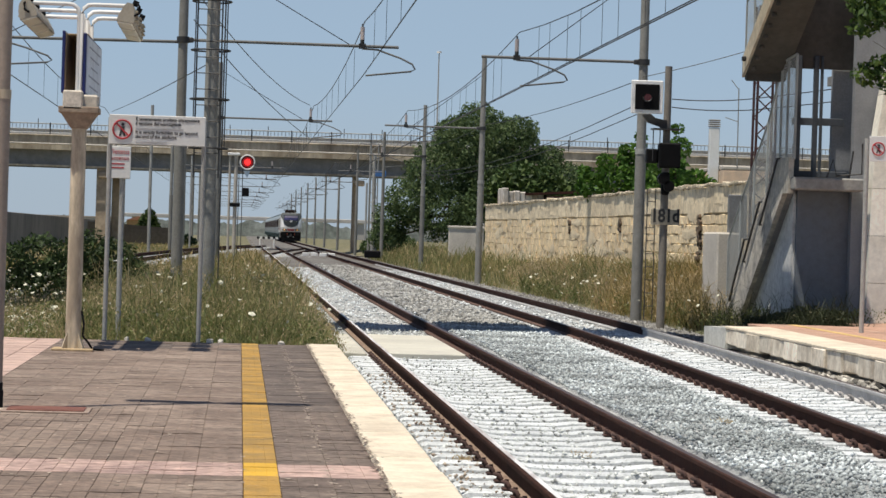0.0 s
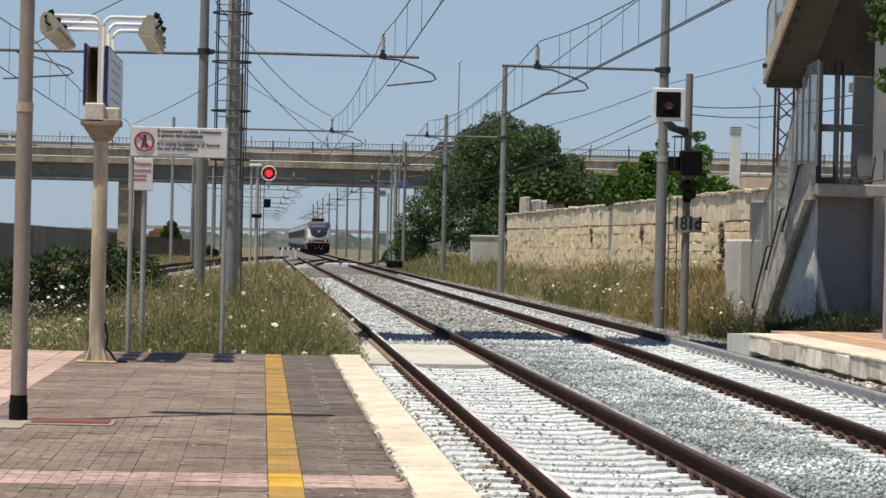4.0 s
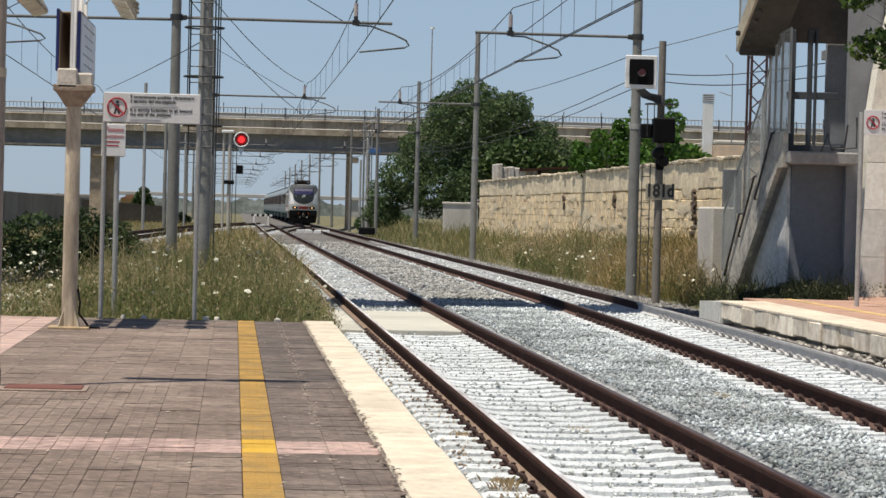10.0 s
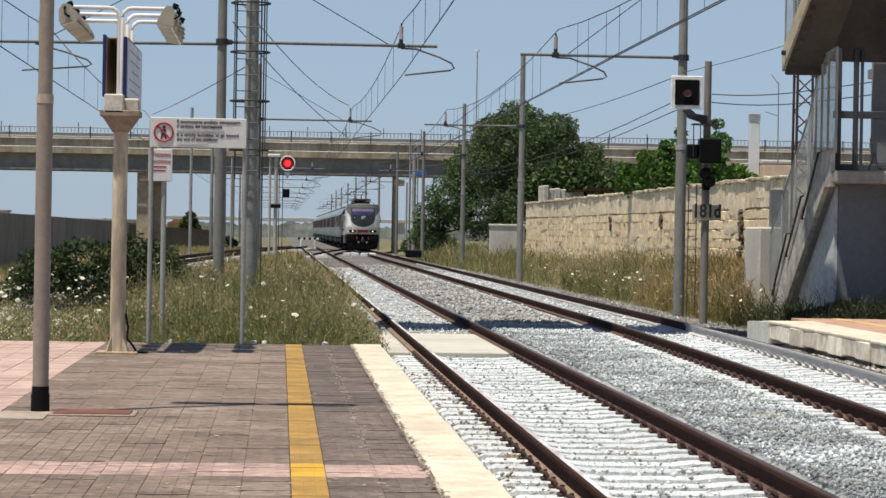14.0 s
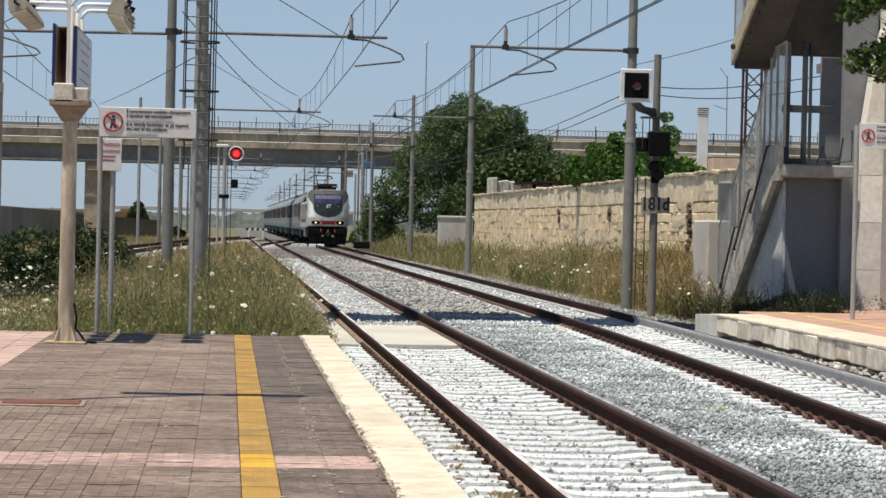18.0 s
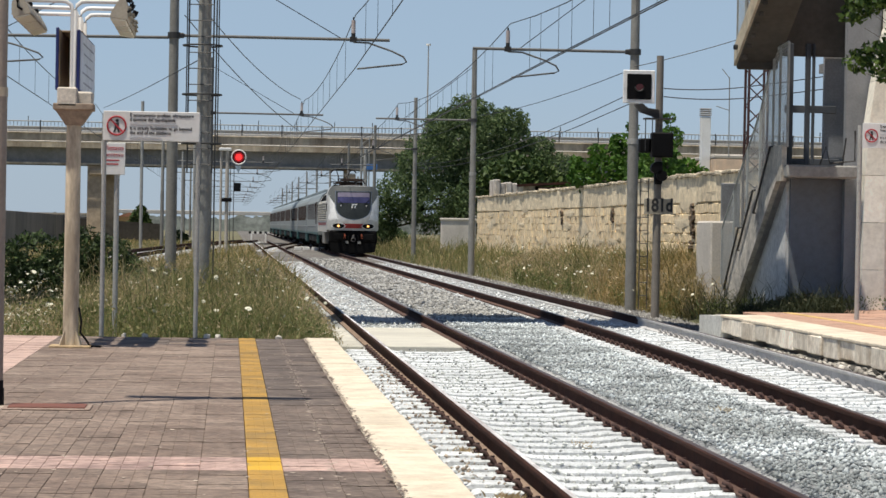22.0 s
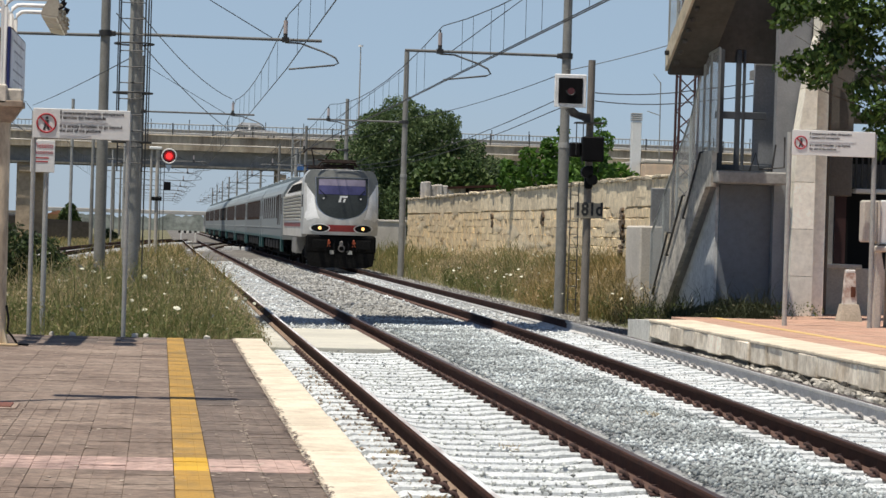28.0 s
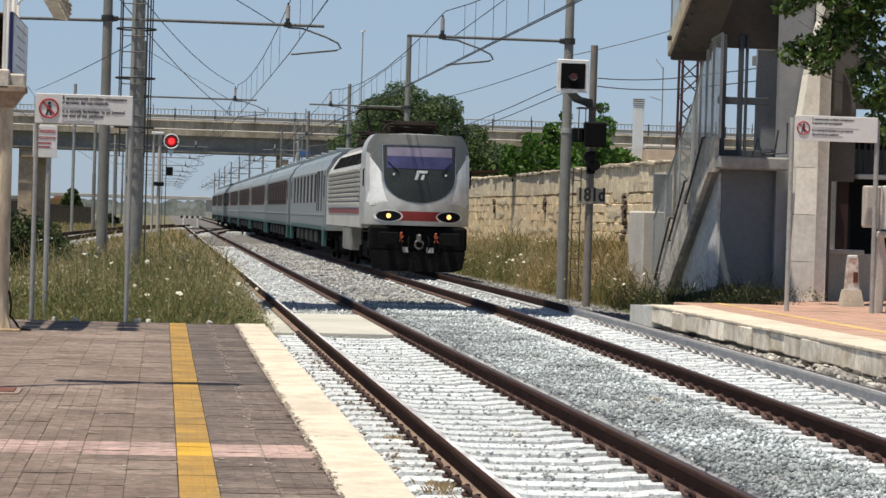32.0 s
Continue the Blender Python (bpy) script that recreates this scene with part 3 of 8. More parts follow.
def tile_shape(w, d):
    """A paving tile with its grooved top: four ribs by four."""
    s = Shape().box((0, 0, -0.023), (w - 0.0015, d - 0.0015, 0.039))
    u, q = (w - 0.003) / 3, (d - 0.003) / 3
    for i in (-1, 0, 1):
        for j in (-1, 0, 1):
            s.box((i * u, j * q, -0.0065), (u - 0.0032, q - 0.0032, 0.013), pose(0, 0, 0, rng.normal() * 0.4, rng.normal() * 0.4))
    return s


paving = thing("paving", pose(0, 0, PLATFORM_Z), "weathered grey-brown platform paving tiles with a pink row", "paving", kind="structure")
meshes = {(w, m.name): tile_shape(w, P).mesh("paving_tile", m) for w in (P, 0.30) for m in (TILE, PINK, SOILED)}
rest = {TILE_REST: Shape(), PINK_REST: Shape(), SOILED_REST: Shape()}
row = 0
while 12.3 + P * row < PLATFORM_END - 0.1:
    y = 12.3 + P * (row + 0.5)
    pink = 15.0 < y < 15.95
    for x, w in cols:
        dz = rng.normal() * 0.0012
        if y < 20.6:
            t = part("paving_tile", meshes[(w, (PINK if pink and x < 0.8 else SOILED if x > 0.3 else TILE).name)], None, paving)
            t.matrix_basis = pose(x, y, dz, rng.normal() * 0.25, rng.normal() * 0.25)
        else:
            rest[SOILED_REST if x > 0.3 or y > 30.4 and rng.random() < 0.6 else TILE_REST].box((x, y, dz - 0.02), (w - 0.003, P - 0.003, 0.04), pose(0, 0, 0, rng.normal() * 0.2, rng.normal() * 0.2))
    for k in range(14):
        rest[PINK_REST].box((0.06 - P * (8.5 + k), y, rng.normal() * 0.001 - 0.02), (P - 0.008, P - 0.008, 0.04))
    row += 1
for k in range(66):
    y = 12.3 - P * (k + 0.5)
    for x, w in cols + [(0.06 - P * (8.5 + j), P) for j in range(14)] + [(0.165, 0.204), (1.062, 0.385)]:
        rest[TILE_REST].box((x, y, -0.02), (w - 0.006, P - 0.006, 0.04))
tagged(part("paving_tile", rest[TILE_REST], TILE_REST, paving), kind="stuff")
tagged(part("soiled_tile", rest[SOILED_REST], SOILED_REST, paving, "dark soiled paving tiles"), kind="stuff")
tagged(part("pink_tile", rest[PINK_REST], PINK_REST, paving, "faded pink paving tiles"), kind="stuff")
line = thing("warning_line", pose(0, 0, PLATFORM_Z), "worn yellow warning line of paving tiles", "warning line", kind="structure")
ym = [tile_shape(0.204, P).mesh("yellow_tile", m) for m in (YELLOW, YELLOW_NEW)]
for k in range(row):
    y = 12.3 + P * (k + 0.5)
    part("yellow_tile", ym[1 if 15.0 < y < 15.95 else 0], None, line).matrix_basis = pose(0.165, y, 0.003 + rng.normal() * 0.001)
edge = thing("platform_edge", pose(0, 0, PLATFORM_Z), "cream limestone edge stones of the platform", "platform edge", kind="structure")
cm = Shape().box((0, 0, -0.07), (0.385, 0.972, 0.16), cut=0.018).mesh("edge_stone", COPING)
for k in range(21):
    part("edge_stone", cm, None, edge).matrix_basis = pose(1.062 + rng.normal() * 0.003, PLATFORM_END - 0.5 - k, 0.008 + rng.normal() * 0.002, 0, 0, rng.normal() * 0.15)

# ragged dirt along the edge stones, and pale mortar crumbs in the joints
dirt, crumbs = Shape(), Shape()
for k in range(2200):
    y = 12.6 + 19.7 * rng.random()
    x = 0.868 + 0.016 * rng.standard_normal() + 0.014 * math.sin(y * 5.1) + 0.012 * math.sin(y * 17)
    s_ = 0.004 + 0.010 * rng.random() ** 2
    pts = [(x + s_ * math.cos(a) * (0.6 + 0.7 * rng.random()), y + 1.8 * s_ * math.sin(a) * (0.6 + 0.7 * rng.random()), PLATFORM_Z + 0.0187) for a in np.linspace(0, 5.4, 7)]
    dirt.add(pts + [(x, y, PLATFORM_Z + 0.0192)], [(i, (i + 1) % 7, 7) for i in range(7)])
joints = [0.06 - P * k for k in range(9)] + [0.57, 0.27]
for k in range(900):
    y = 12.6 + 19.7 * rng.random()
    on_joint = rng.random() < 0.55
    x = joints[rng.integers(len(joints))] + 0.012 * rng.standard_normal() if on_joint else -2.1 + 2.95 * rng.random()
    if rng.random() < 0.3:
        x = 0.57 + 0.02 * rng.standard_normal()
    s_ = 0.005 + 0.013 * rng.random() ** 2
    pts = [(x + s_ * math.cos(a) * (0.5 + 0.8 * rng.random()), y + 2.4 * s_ * math.sin(a) * (0.5 + 0.8 * rng.random()), PLATFORM_Z + 0.003) for a in np.linspace(0, 5.4, 7)]
    crumbs.add(pts + [(x, y, PLATFORM_Z + 0.005)], [(i, (i + 1) % 7, 7) for i in range(7)])
for k in range(760):
    j, s_ = rng.integers(1, 72), 0.015 + 0.075 * rng.random() ** 2
    x, y, w = -2.1 + 2.9 * rng.random(), 12.3 + P * j + 0.003 * rng.standard_normal(), 0.0025 + 0.004 * rng.random()
    crumbs.add([(x - s_, y, PLATFORM_Z + 0.003), (x - s_ * 0.5, y - w, PLATFORM_Z + 0.003), (x + s_ * 0.6, y - w * 0.8, PLATFORM_Z + 0.003), (x + s_, y, PLATFORM_Z + 0.003), (x + s_ * 0.4, y + w, PLATFORM_Z + 0.003), (x - s_ * 0.6, y + w * 0.9, PLATFORM_Z + 0.003)], [(0, 1, 2, 3, 4, 5)])
lone("edge_dirt", dirt, mat("brown_dirt", (0.17, 0.127, 0.10), 0.95, vary=0.3, island=True, spread=0.3), "ragged brown dirt along the edge stones", "dirt", kind="stuff")
lone("mortar_crumbs", crumbs, mat("mortar_crumb", (0.40, 0.33, 0.27), 0.95, vary=0.2, island=True, spread=0.3), "pale mortar crumbs and lichen spots on the paving", "crumbs", kind="stuff")

# ---- the platform across the tracks ----
RED_TILE = mat("terracotta_paving", (0.50, 0.30, 0.215), 0.9, vary=0.18, fine=30, coarse=0.9, tint=(0.47, 0.31, 0.23), stain=0.5, island=True, spread=0.12)
FACE = mat("stained_edge_concrete", (0.88, 0.80, 0.67), 0.92, vary=0.2, fine=12, coarse=2.6, tint=(0.42, 0.33, 0.235), stain=0.42, spread=0.22, bump=0.5, stretch=(1, 1, 0.85))
lone("platform_body_2", Shape().box((12.2, RIGHT_END - 25.2, -0.20), (6.5, 50, 0.74)), PLINTH, "concrete body of the second platform", "platform", kind="structure")
lone("platform_body_3", Shape().box((13.55, RIGHT_END + 2.2, -0.20), (3.6, 4.4, 0.74)), PLINTH, "concrete body of the second platform", "platform", kind="structure")
rp = thing("paving_2", pose(0, 0, RIGHT_Z), "sunlit terracotta platform paving", "paving", kind="structure")
rs = Shape()
for j in range(110):
    for i in range(15):
        rs.box((RIGHT_EDGE + 1.02 + 0.4 * i, RIGHT_END - 0.2 - 0.4 * j, rng.normal() * 0.001 - 0.02), (0.392, 0.392, 0.04))
for j in range(11):
    for i in range(9):
        rs.box((11.95 + 0.4 * i, RIGHT_END + 0.2 + 0.4 * j, rng.normal() * 0.001 - 0.02), (0.392, 0.392, 0.04))
tagged(part("paving_tile", rs, RED_TILE, rp), kind="stuff")
yl = thing("warning_line_2", pose(0, 0, RIGHT_Z), "faded yellow warning line on terracotta paving", "warning line", kind="structure")
ry = Shape().box((0, 0, 0.001), (0.16, 0.99, 0.012), cut=0.003).mesh("yellow_tile", mat("faded_yellow", (0.72, 0.50, 0.20), 0.85, vary=0.15, coarse=2))
re = thing("platform_edge_2", pose(0, 0, RIGHT_Z), "stained concrete edge blocks of the second platform", "platform edge", kind="structure")
fms = [Shape().box((0, 0, -0.14 - 0.008 * k), (0.40, 0.985 - 0.008 * k, 0.27 + 0.016 * k), cut=0.018).mesh("edge_stone", FACE) for k in range(3)]
cm2 = Shape().box((0, 0, 0), (0.81, 0.99, 0.05), cut=0.012).mesh("edge_slab", COPING)
for k in range(26):
    y = RIGHT_END - 2.6 - k
    part("edge_stone", fms[k * 7 % 3], None, re).matrix_basis = pose(RIGHT_EDGE + 0.205 + rng.normal() * 0.008, y, -0.03, 0, 0, rng.normal() * 0.5)
    part("edge_slab", cm2, None, re).matrix_basis = pose(RIGHT_EDGE + 0.40, y, -0.012 + rng.normal() * 0.002)
    part("yellow_tile", ry, None, yl).matrix_basis = pose(RIGHT_EDGE + 1.64, y, 0.002)
for k in range(2):
    part("yellow_tile", ry, None, yl).matrix_basis = pose(RIGHT_EDGE + 1.64, RIGHT_END - 0.6 - k, 0.002)
part("ramp_stone", Shape().slab([(RIGHT_END - 2.1, -0.40), (RIGHT_END, -0.40), (RIGHT_END, -0.065), (RIGHT_END - 2.1, -0.012)], "x", RIGHT_EDGE, RIGHT_EDGE + 0.8), mat("pale_grey_ramp", (0.62, 0.62, 0.58), 0.92, vary=0.2, fine=14, coarse=1.5, tint=(0.45, 0.43, 0.39), bump=0.3), re, "pale grey end block that slopes down")

# dusty rubble and dark hollows along the foot of the second platform
rb = Shape()
for k in range(1500):
    y = RIGHT_END - 1.5 - 24.5 * rng.random() ** 0.7
    near = min(1.0, max(0.0, (42 - y) / 10))
    x = RIGHT_EDGE + 0.10 - (0.10 + 0.12 * near) * abs(rng.standard_normal())
    s_ = 0.025 + (0.03 + 0.065 * near) * rng.random() ** 1.5
    rb.box((x, y, bed_z(x, y) + 0.02 + 0.07 * near * rng.random()), (s_ * 1.4, s_ * 1.3, s_), pose(0, 0, 0, rng.random() * 50, rng.random() * 50, rng.random() * 90), cut=s_ * 0.25)
lone("rubble", rb, mat("dusty_rubble", (0.34, 0.32, 0.285), 0.95, vary=0.5, fine=12, tint=(0.07, 0.065, 0.05), island=True, spread=1.0), "dusty broken stones at the foot of the platform", "rubble", kind="stuff")

# ---- things on and by the island platform ----
POLE_PAINT = mat("pole_brown_grey", (0.29, 0.24, 0.195), 0.65, 0.1, vary=0.12, coarse=2.5, tint=(0.2, 0.17, 0.145), bump=0.08, own=True)
PEELED = mat("peeling_pole_paint", (0.33, 0.275, 0.20), 0.75, vary=0.2, fine=12, coarse=5, tint=(0.70, 0.60, 0.44), stain=0.5, bump=0.25, own=True, stretch=(1, 1, 0.25))
LAMP_GREY = mat("lamp_housing", (0.42, 0.38, 0.30), 0.6, 0.0, vary=0.1, own=True, bump=0.05)
LAMP_GLASS = glass("lamp_glass", (0.72, 0.70, 0.60), 0.3)
NAVY = mat("navy_enamel", (0.012, 0.018, 0.11), 0.35, vary=0.1, own=True, bump=0.02)
BACK_BROWN = mat("board_back", (0.46, 0.32, 0.17), 0.8, vary=0.2, own=True)
BOARD_FACE = mat("faded_board_face", (0.62, 0.65, 0.72), 0.4, vary=0.10, coarse=3, own=True, bump=0.02)


def floodlight_frame(parent, z, y):
    """A bent tube frame that carries one floodlight to each side; three stand behind one another."""
    hood = {1: [(0.47, 0.0), (0.50, 0.03), (0.56, 0.02), (0.585, -0.07), (0.575, -0.205), (0.385, -0.175), (0.40, -0.12)],
            -1: [(-0.70, -0.03), (-0.66, 0.03), (-0.58, 0.02), (-0.51, -0.10), (-0.495, -0.15), (-0.685, -0.205), (-0.705, -0.12)]}
    glass_line = {1: ((0.56, -0.205), (0.40, -0.18)), -1: ((-0.51, -0.158), (-0.67, -0.204))}
    for side in (-1, 1):
        x0 = 0.014 * side - 0.02
        s = Shape().tube([(x0, y, z - 1.15), (x0, y, z - 0.11), (x0 + side * 0.02, y, z - 0.045), (x0 + side * 0.07, y, z - 0.006), (x0 + side * 0.13, y, z), (side * 0.57, y, z)], 0.024, 8)
        part("arm", s, WHITE_PAINT, parent, "white bent tube arm")
        lamp = part("floodlight", Shape().slab(hood[side], "y", y - 0.12, y + 0.72), LAMP_GREY, parent, "weathered cream floodlight hood")
        (xa, za), (xb, zb) = glass_line[side]
        part("lens", Shape().slab([(xa, za), (xb, zb), (xb - 0.012 * side, zb - 0.014), (xa - 0.012 * side, za - 0.014)], "y", y - 0.10, y + 0.70), LAMP_GLASS, lamp)
        for k in range(3):
            part("fin", Shape().box((side * (0.595 if side > 0 else 0.705), y + 0.3, -0.05 - 0.05 * k), (0.03, 0.5, 0.014)), LAMP_GREY, lamp)
        part("gland", Shape().tube([(side * 0.575, y, 0.0), (side * 0.60, y, 0.06)], 0.034, 8), BLACK, lamp)
        if y < 0.5:
            part("lead", Shape().tube([(side * 0.60, y, 0.04), (side * 0.64, y - 0.14, -0.02), (side * 0.635, y - 0.14, -0.09), (side * 0.58, y - 0.13, -0.12)], 0.014, 5), BLACK, lamp)
        lamp.matrix_basis = Matrix.Translation((0, 0, z))


tall = thing("lamp_post", pose(-1.83, 20.0, PLATFORM_Z), "tall brown-grey painted steel lamp post on the platform", "lamp post")
part("pole", Shape().tube([(0, 0, 0), (0, 0, 2.42)], 0.062, 14), POLE_PAINT, tall)
part("upper_pole", Shape().tube([(0, 0, 2.40), (0.02, 0, 7.1)], 0.056, 14, 0.054), POLE_PAINT, tall)
part("collar", Shape().tube([(0, 0, 2.36), (0, 0, 2.43)], 0.066, 14), PEELED, tall)
part("base_sleeve", Shape().tube([(0, 0, 0), (0, 0, 0.14)], 0.072, 14).tube([(0, 0, 0.14), (0, 0, 0.20)], 0.066, 14), BLACK, tall, "black base sleeve")
for sx in (-1, 1):
    hd = part("lamp_head", Shape().box((sx * 0.40, 0, 7.08), (0.70, 0.27, 0.13), cut=0.04), LAMP_GREY, tall, "long grey street light head")
    part("lens", Shape().box((sx * 0.45, 0, 7.005), (0.5, 0.2, 0.02), cut=0.005), LAMP_GLASS, hd)

lp = thing("lamp_post", pose(-1.83, 29.4, PLATFORM_Z), "peeling lamp post with a destination board and two floodlights", "lamp post")
part("pole", Shape().tube([(0, 0, 0), (0, 0, 2.55)], 0.088, 16, 0.082), PEELED, lp, "peeling grey and cream pole")
part("foot_plate", Shape().box((0, 0, 0.012), (0.46, 0.36, 0.03), cut=0.008), mat("foot_plate_ochre", (0.45, 0.33, 0.19), 0.85, vary=0.25), lp, "ochre stained foot plate")
for k in range(4):
    a = math.pi / 4 + k * math.pi / 2
    part("gusset", Shape().slab([(0.08, 0.02), (0.17, 0.02), (0.08, 0.22)], "y", -0.006, 0.006), PEELED, lp).matrix_basis = pose(0, 0, 0, 0, 0, math.degrees(a))
part("capital", Shape().add(
    [(-0.09, -0.09, 2.49), (0.09, -0.09, 2.49), (0.09, 0.09, 2.49), (-0.09, 0.09, 2.49), (-0.20, -0.17, 2.655), (0.20, -0.17, 2.655), (0.20, 0.17, 2.655), (-0.20, 0.17, 2.655)],
    [(0, 1, 2, 3), (0, 1, 5, 4), (1, 2, 6, 5), (2, 3, 7, 6), (3, 0, 4, 7), (4, 5, 6, 7)]).box((0, 0, 2.695), (0.45, 0.40, 0.075), cut=0.01), mat("rusty_capital", (0.22, 0.165, 0.12), 0.8, vary=0.3, fine=9, coarse=4, tint=(0.45, 0.37, 0.27), own=True), lp, "flared rusty capital")
part("switch_box", Shape().box((-0.07, -0.10, 2.80), (0.22, 0.2, 0.22), cut=0.015), mat("cream_box", (0.55, 0.50, 0.42), 0.7, own=True), lp, "cream switch box")
part("plinth", Shape().box((0.06, 0.02, 2.78), (0.30, 0.24, 0.18), cut=0.02), mat("cream_box", (0.55, 0.50, 0.42)), lp)
part("cross_tube", Shape().tube([(-0.03, -0.05, 2.79), (-0.03, 2.0, 2.79)], 0.03, 8), WHITE_PAINT, lp)
lb = part("board", Shape().box((0, 0, 0), (0.035, 2.5, 0.70), cut=0.008), NAVY, lp, "navy blue framed board seen edge-on")
lb.matrix_basis = pose(-0.19, 1.2, 3.235, 0, 0, -0.3)
part("board_back", Shape().box((0.021, 0, 0), (0.012, 2.4, 0.64)), BACK_BROWN, lb)
rb = part("board", Shape().box((0, 0, 0), (0.035, 2.5, 0.70), cut=0.008), NAVY, lp, "faded blue and white timetable board")
rb.matrix_basis = pose(0.055, 1.2, 3.215, 0, 0, -0.7)
part("board_face", Shape().box((0.020, 0.0, 0), (0.010, 2.42, 0.64)), BOARD_FACE, rb)
for k in range(5):
    part("text_bar", Shape().box((0.026, 0.05 - 0.02 * k, 0.22 - 0.11 * k), (0.003, 1.8 - 0.35 * (k % 3), 0.020)), mat("grey_ink", (0.36, 0.38, 0.46), 0.6, own=True), rb)
for dy in (0.0, 0.95, 1.9):
    floodlight_frame(lp, 3.885, dy)
part("board_cover", Shape().box((-0.068, 1.4, 3.57), (0.25, 2.1, 0.02), cut=0.004), BACK_BROWN, lp)
part("board_cover", Shape().box((-0.068, 2.4, 3.235), (0.20, 0.03, 0.66)), BACK_BROWN, lp)
part("earth_cable", Shape().tube([(0.09, -0.02, 0.45), (0.12, -0.05, 0.3), (0.11, -0.05, 0.17), (0.17, -0.04, 0.1), (0.22, -0.02, 0.02), (0.34, 0.05, 0.01)], 0.014, 6), BLACK, lp)

INK = mat("sign_ink", (0.03, 0.03, 0.032), 0.6, vary=0.05, bump=0, own=True)
GREY_INK = mat("sign_grey_ink", (0.58, 0.58, 0.59), 0.6, vary=0.05, bump=0, own=True)
RED_INK = mat("sign_red", (0.42, 0.035, 0.045), 0.6, vary=0.08, bump=0, own=True)
SIGN_WHITE = mat("sign_white", (0.74, 0.74, 0.72), 0.5, vary=0.04, tint=(0.62, 0.6, 0.56), stain=0.15, own=True, bump=0.02)


def warning_sign(parent, w, h, z, y):
    """White panel with a barred walking figure in a red ring and lines of text; its centre on the thing's axis."""
    panel = part("panel", Shape().box((0, y, z), (w, 0.025, h), cut=0.006), SIGN_WHITE, parent, "white enamel panel")
    f = y - 0.016
    cx, r = -w / 2 + 0.165, 0.115
    part("red_ring", Shape().ring((cx, f, z), (0, 1, 0), r, 0.013, 28), RED_INK, panel)
    s = Shape()
    s.disc((cx + 0.005, f, z + 0.063), (0, 1, 0), 0.02, 0.006, 10)
    s.slab([(cx - 0.035, z + 0.035), (cx + 0.03, z + 0.04), (cx + 0.024, z - 0.012), (cx + 0.042, z - 0.085), (cx + 0.018, z - 0.085), (cx, z - 0.03), (cx - 0.018, z - 0.085), (cx - 0.042, z - 0.085), (cx - 0.022, z - 0.012)], "y", f - 0.003, f + 0.003)
    part("figure", s, INK, panel)
    part("red_bar", Shape().box((cx, f - 0.004, z), (2 * r, 0.006, 0.02), pose(0, 0, 0, 0, 45)), RED_INK, panel)
    left = -w / 2 + 0.33
    for text, dz, size in (("È severamente proibito oltrepassare", 0.135, 0.058), ("il termine del marciapiede", 0.078, 0.058), ("It is strictly forbidden to go beyond", -0.028, 0.058), ("the end of the platform", -0.085, 0.058)):
        t = writing(text, size, INK, panel, Matrix.Translation((0, f, z + dz * h / 0.37)) @ FACING, bold=0.0009)
        wd = max(v.co.x for v in t.data.vertices) - min(v.co.x for v in t.data.vertices)
        t.matrix_basis = Matrix.Translation((left + wd / 2 * 0.93, f, z + dz * h / 0.37)) @ FACING @ Matrix.Diagonal((0.93, 1, 1, 1))
    for dz, k in ((0.022, 0.76), (-0.14, 0.5)):
        part("text_bar", Shape().box((left + k * 0.5 * (w - 0.42), f, z + dz), (k * (w - 0.42), 0.004, 0.014)), GREY_INK, panel)


sg = thing("warning_sign", pose(-1.065, 32.75, 0.0), "white end-of-platform warning sign on two thin steel posts", "sign", "warning signs")
for x in (-0.585, 0.585):
    part("post", Shape().tube([(x, 0, -0.2), (x, 0, 3.05)], 0.030, 10), GALVANISED, sg)
warning_sign(sg, 1.20, 0.37, 2.90, -0.045)
nt = thing("notice_sign", pose(-1.60, 34.6, 0.0), "small white notice with red lettering on a steel post", "sign")
part("post", Shape().tube([(0.03, 0.03, -0.2), (0.03, 0.03, 2.62)], 0.036, 10), GALVANISED, nt)
np_ = part("panel", Shape().box((-0.02, -0.03, 2.53), (0.315, 0.02, 0.42), cut=0.005), SIGN_WHITE, nt)
writing("Vietato", 0.092, RED_INK, np_, Matrix.Translation((-0.02, -0.043, 2.67)) @ FACING)
writing("l'accesso", 0.078, RED_INK, np_, Matrix.Translation((-0.02, -0.043, 2.585)) @ FACING)
for k, w in enumerate((0.22, 0.20)):
    part("text_bar", Shape().box((-0.05, -0.042, 2.51 - 0.05 * k), (w, 0.004, 0.018)), RED_INK, np_)

RUST_LID = mat("rust_red_cover", (0.22, 0.085, 0.06), 0.85, vary=0.25, own=True)
dc = thing("drain_cover", pose(-1.42, 19.9, PLATFORM_Z), "rust-red drain cover let into the platform", "drain cover")
part("frame", Shape().box((0, 0, 0.006), (0.66, 0.56, 0.012), cut=0.004), mat("worn_frame", (0.30, 0.225, 0.18), 0.9, vary=0.25), dc)
part("lid", Shape().box((0.0, -0.0, 0.014), (0.58, 0.40, 0.014), cut=0.004), RUST_LID, dc)
lone("cement_patch", Shape().box((0, 0, 0.004), (0.42, 0.75, 0.012), cut=0.004), mat("old_cement", (0.40, 0.33, 0.27), 0.9, vary=0.25, coarse=3), "pale cement patch round a lamp post foot", "patch", at=pose(-1.95, 19.6, PLATFORM_Z))

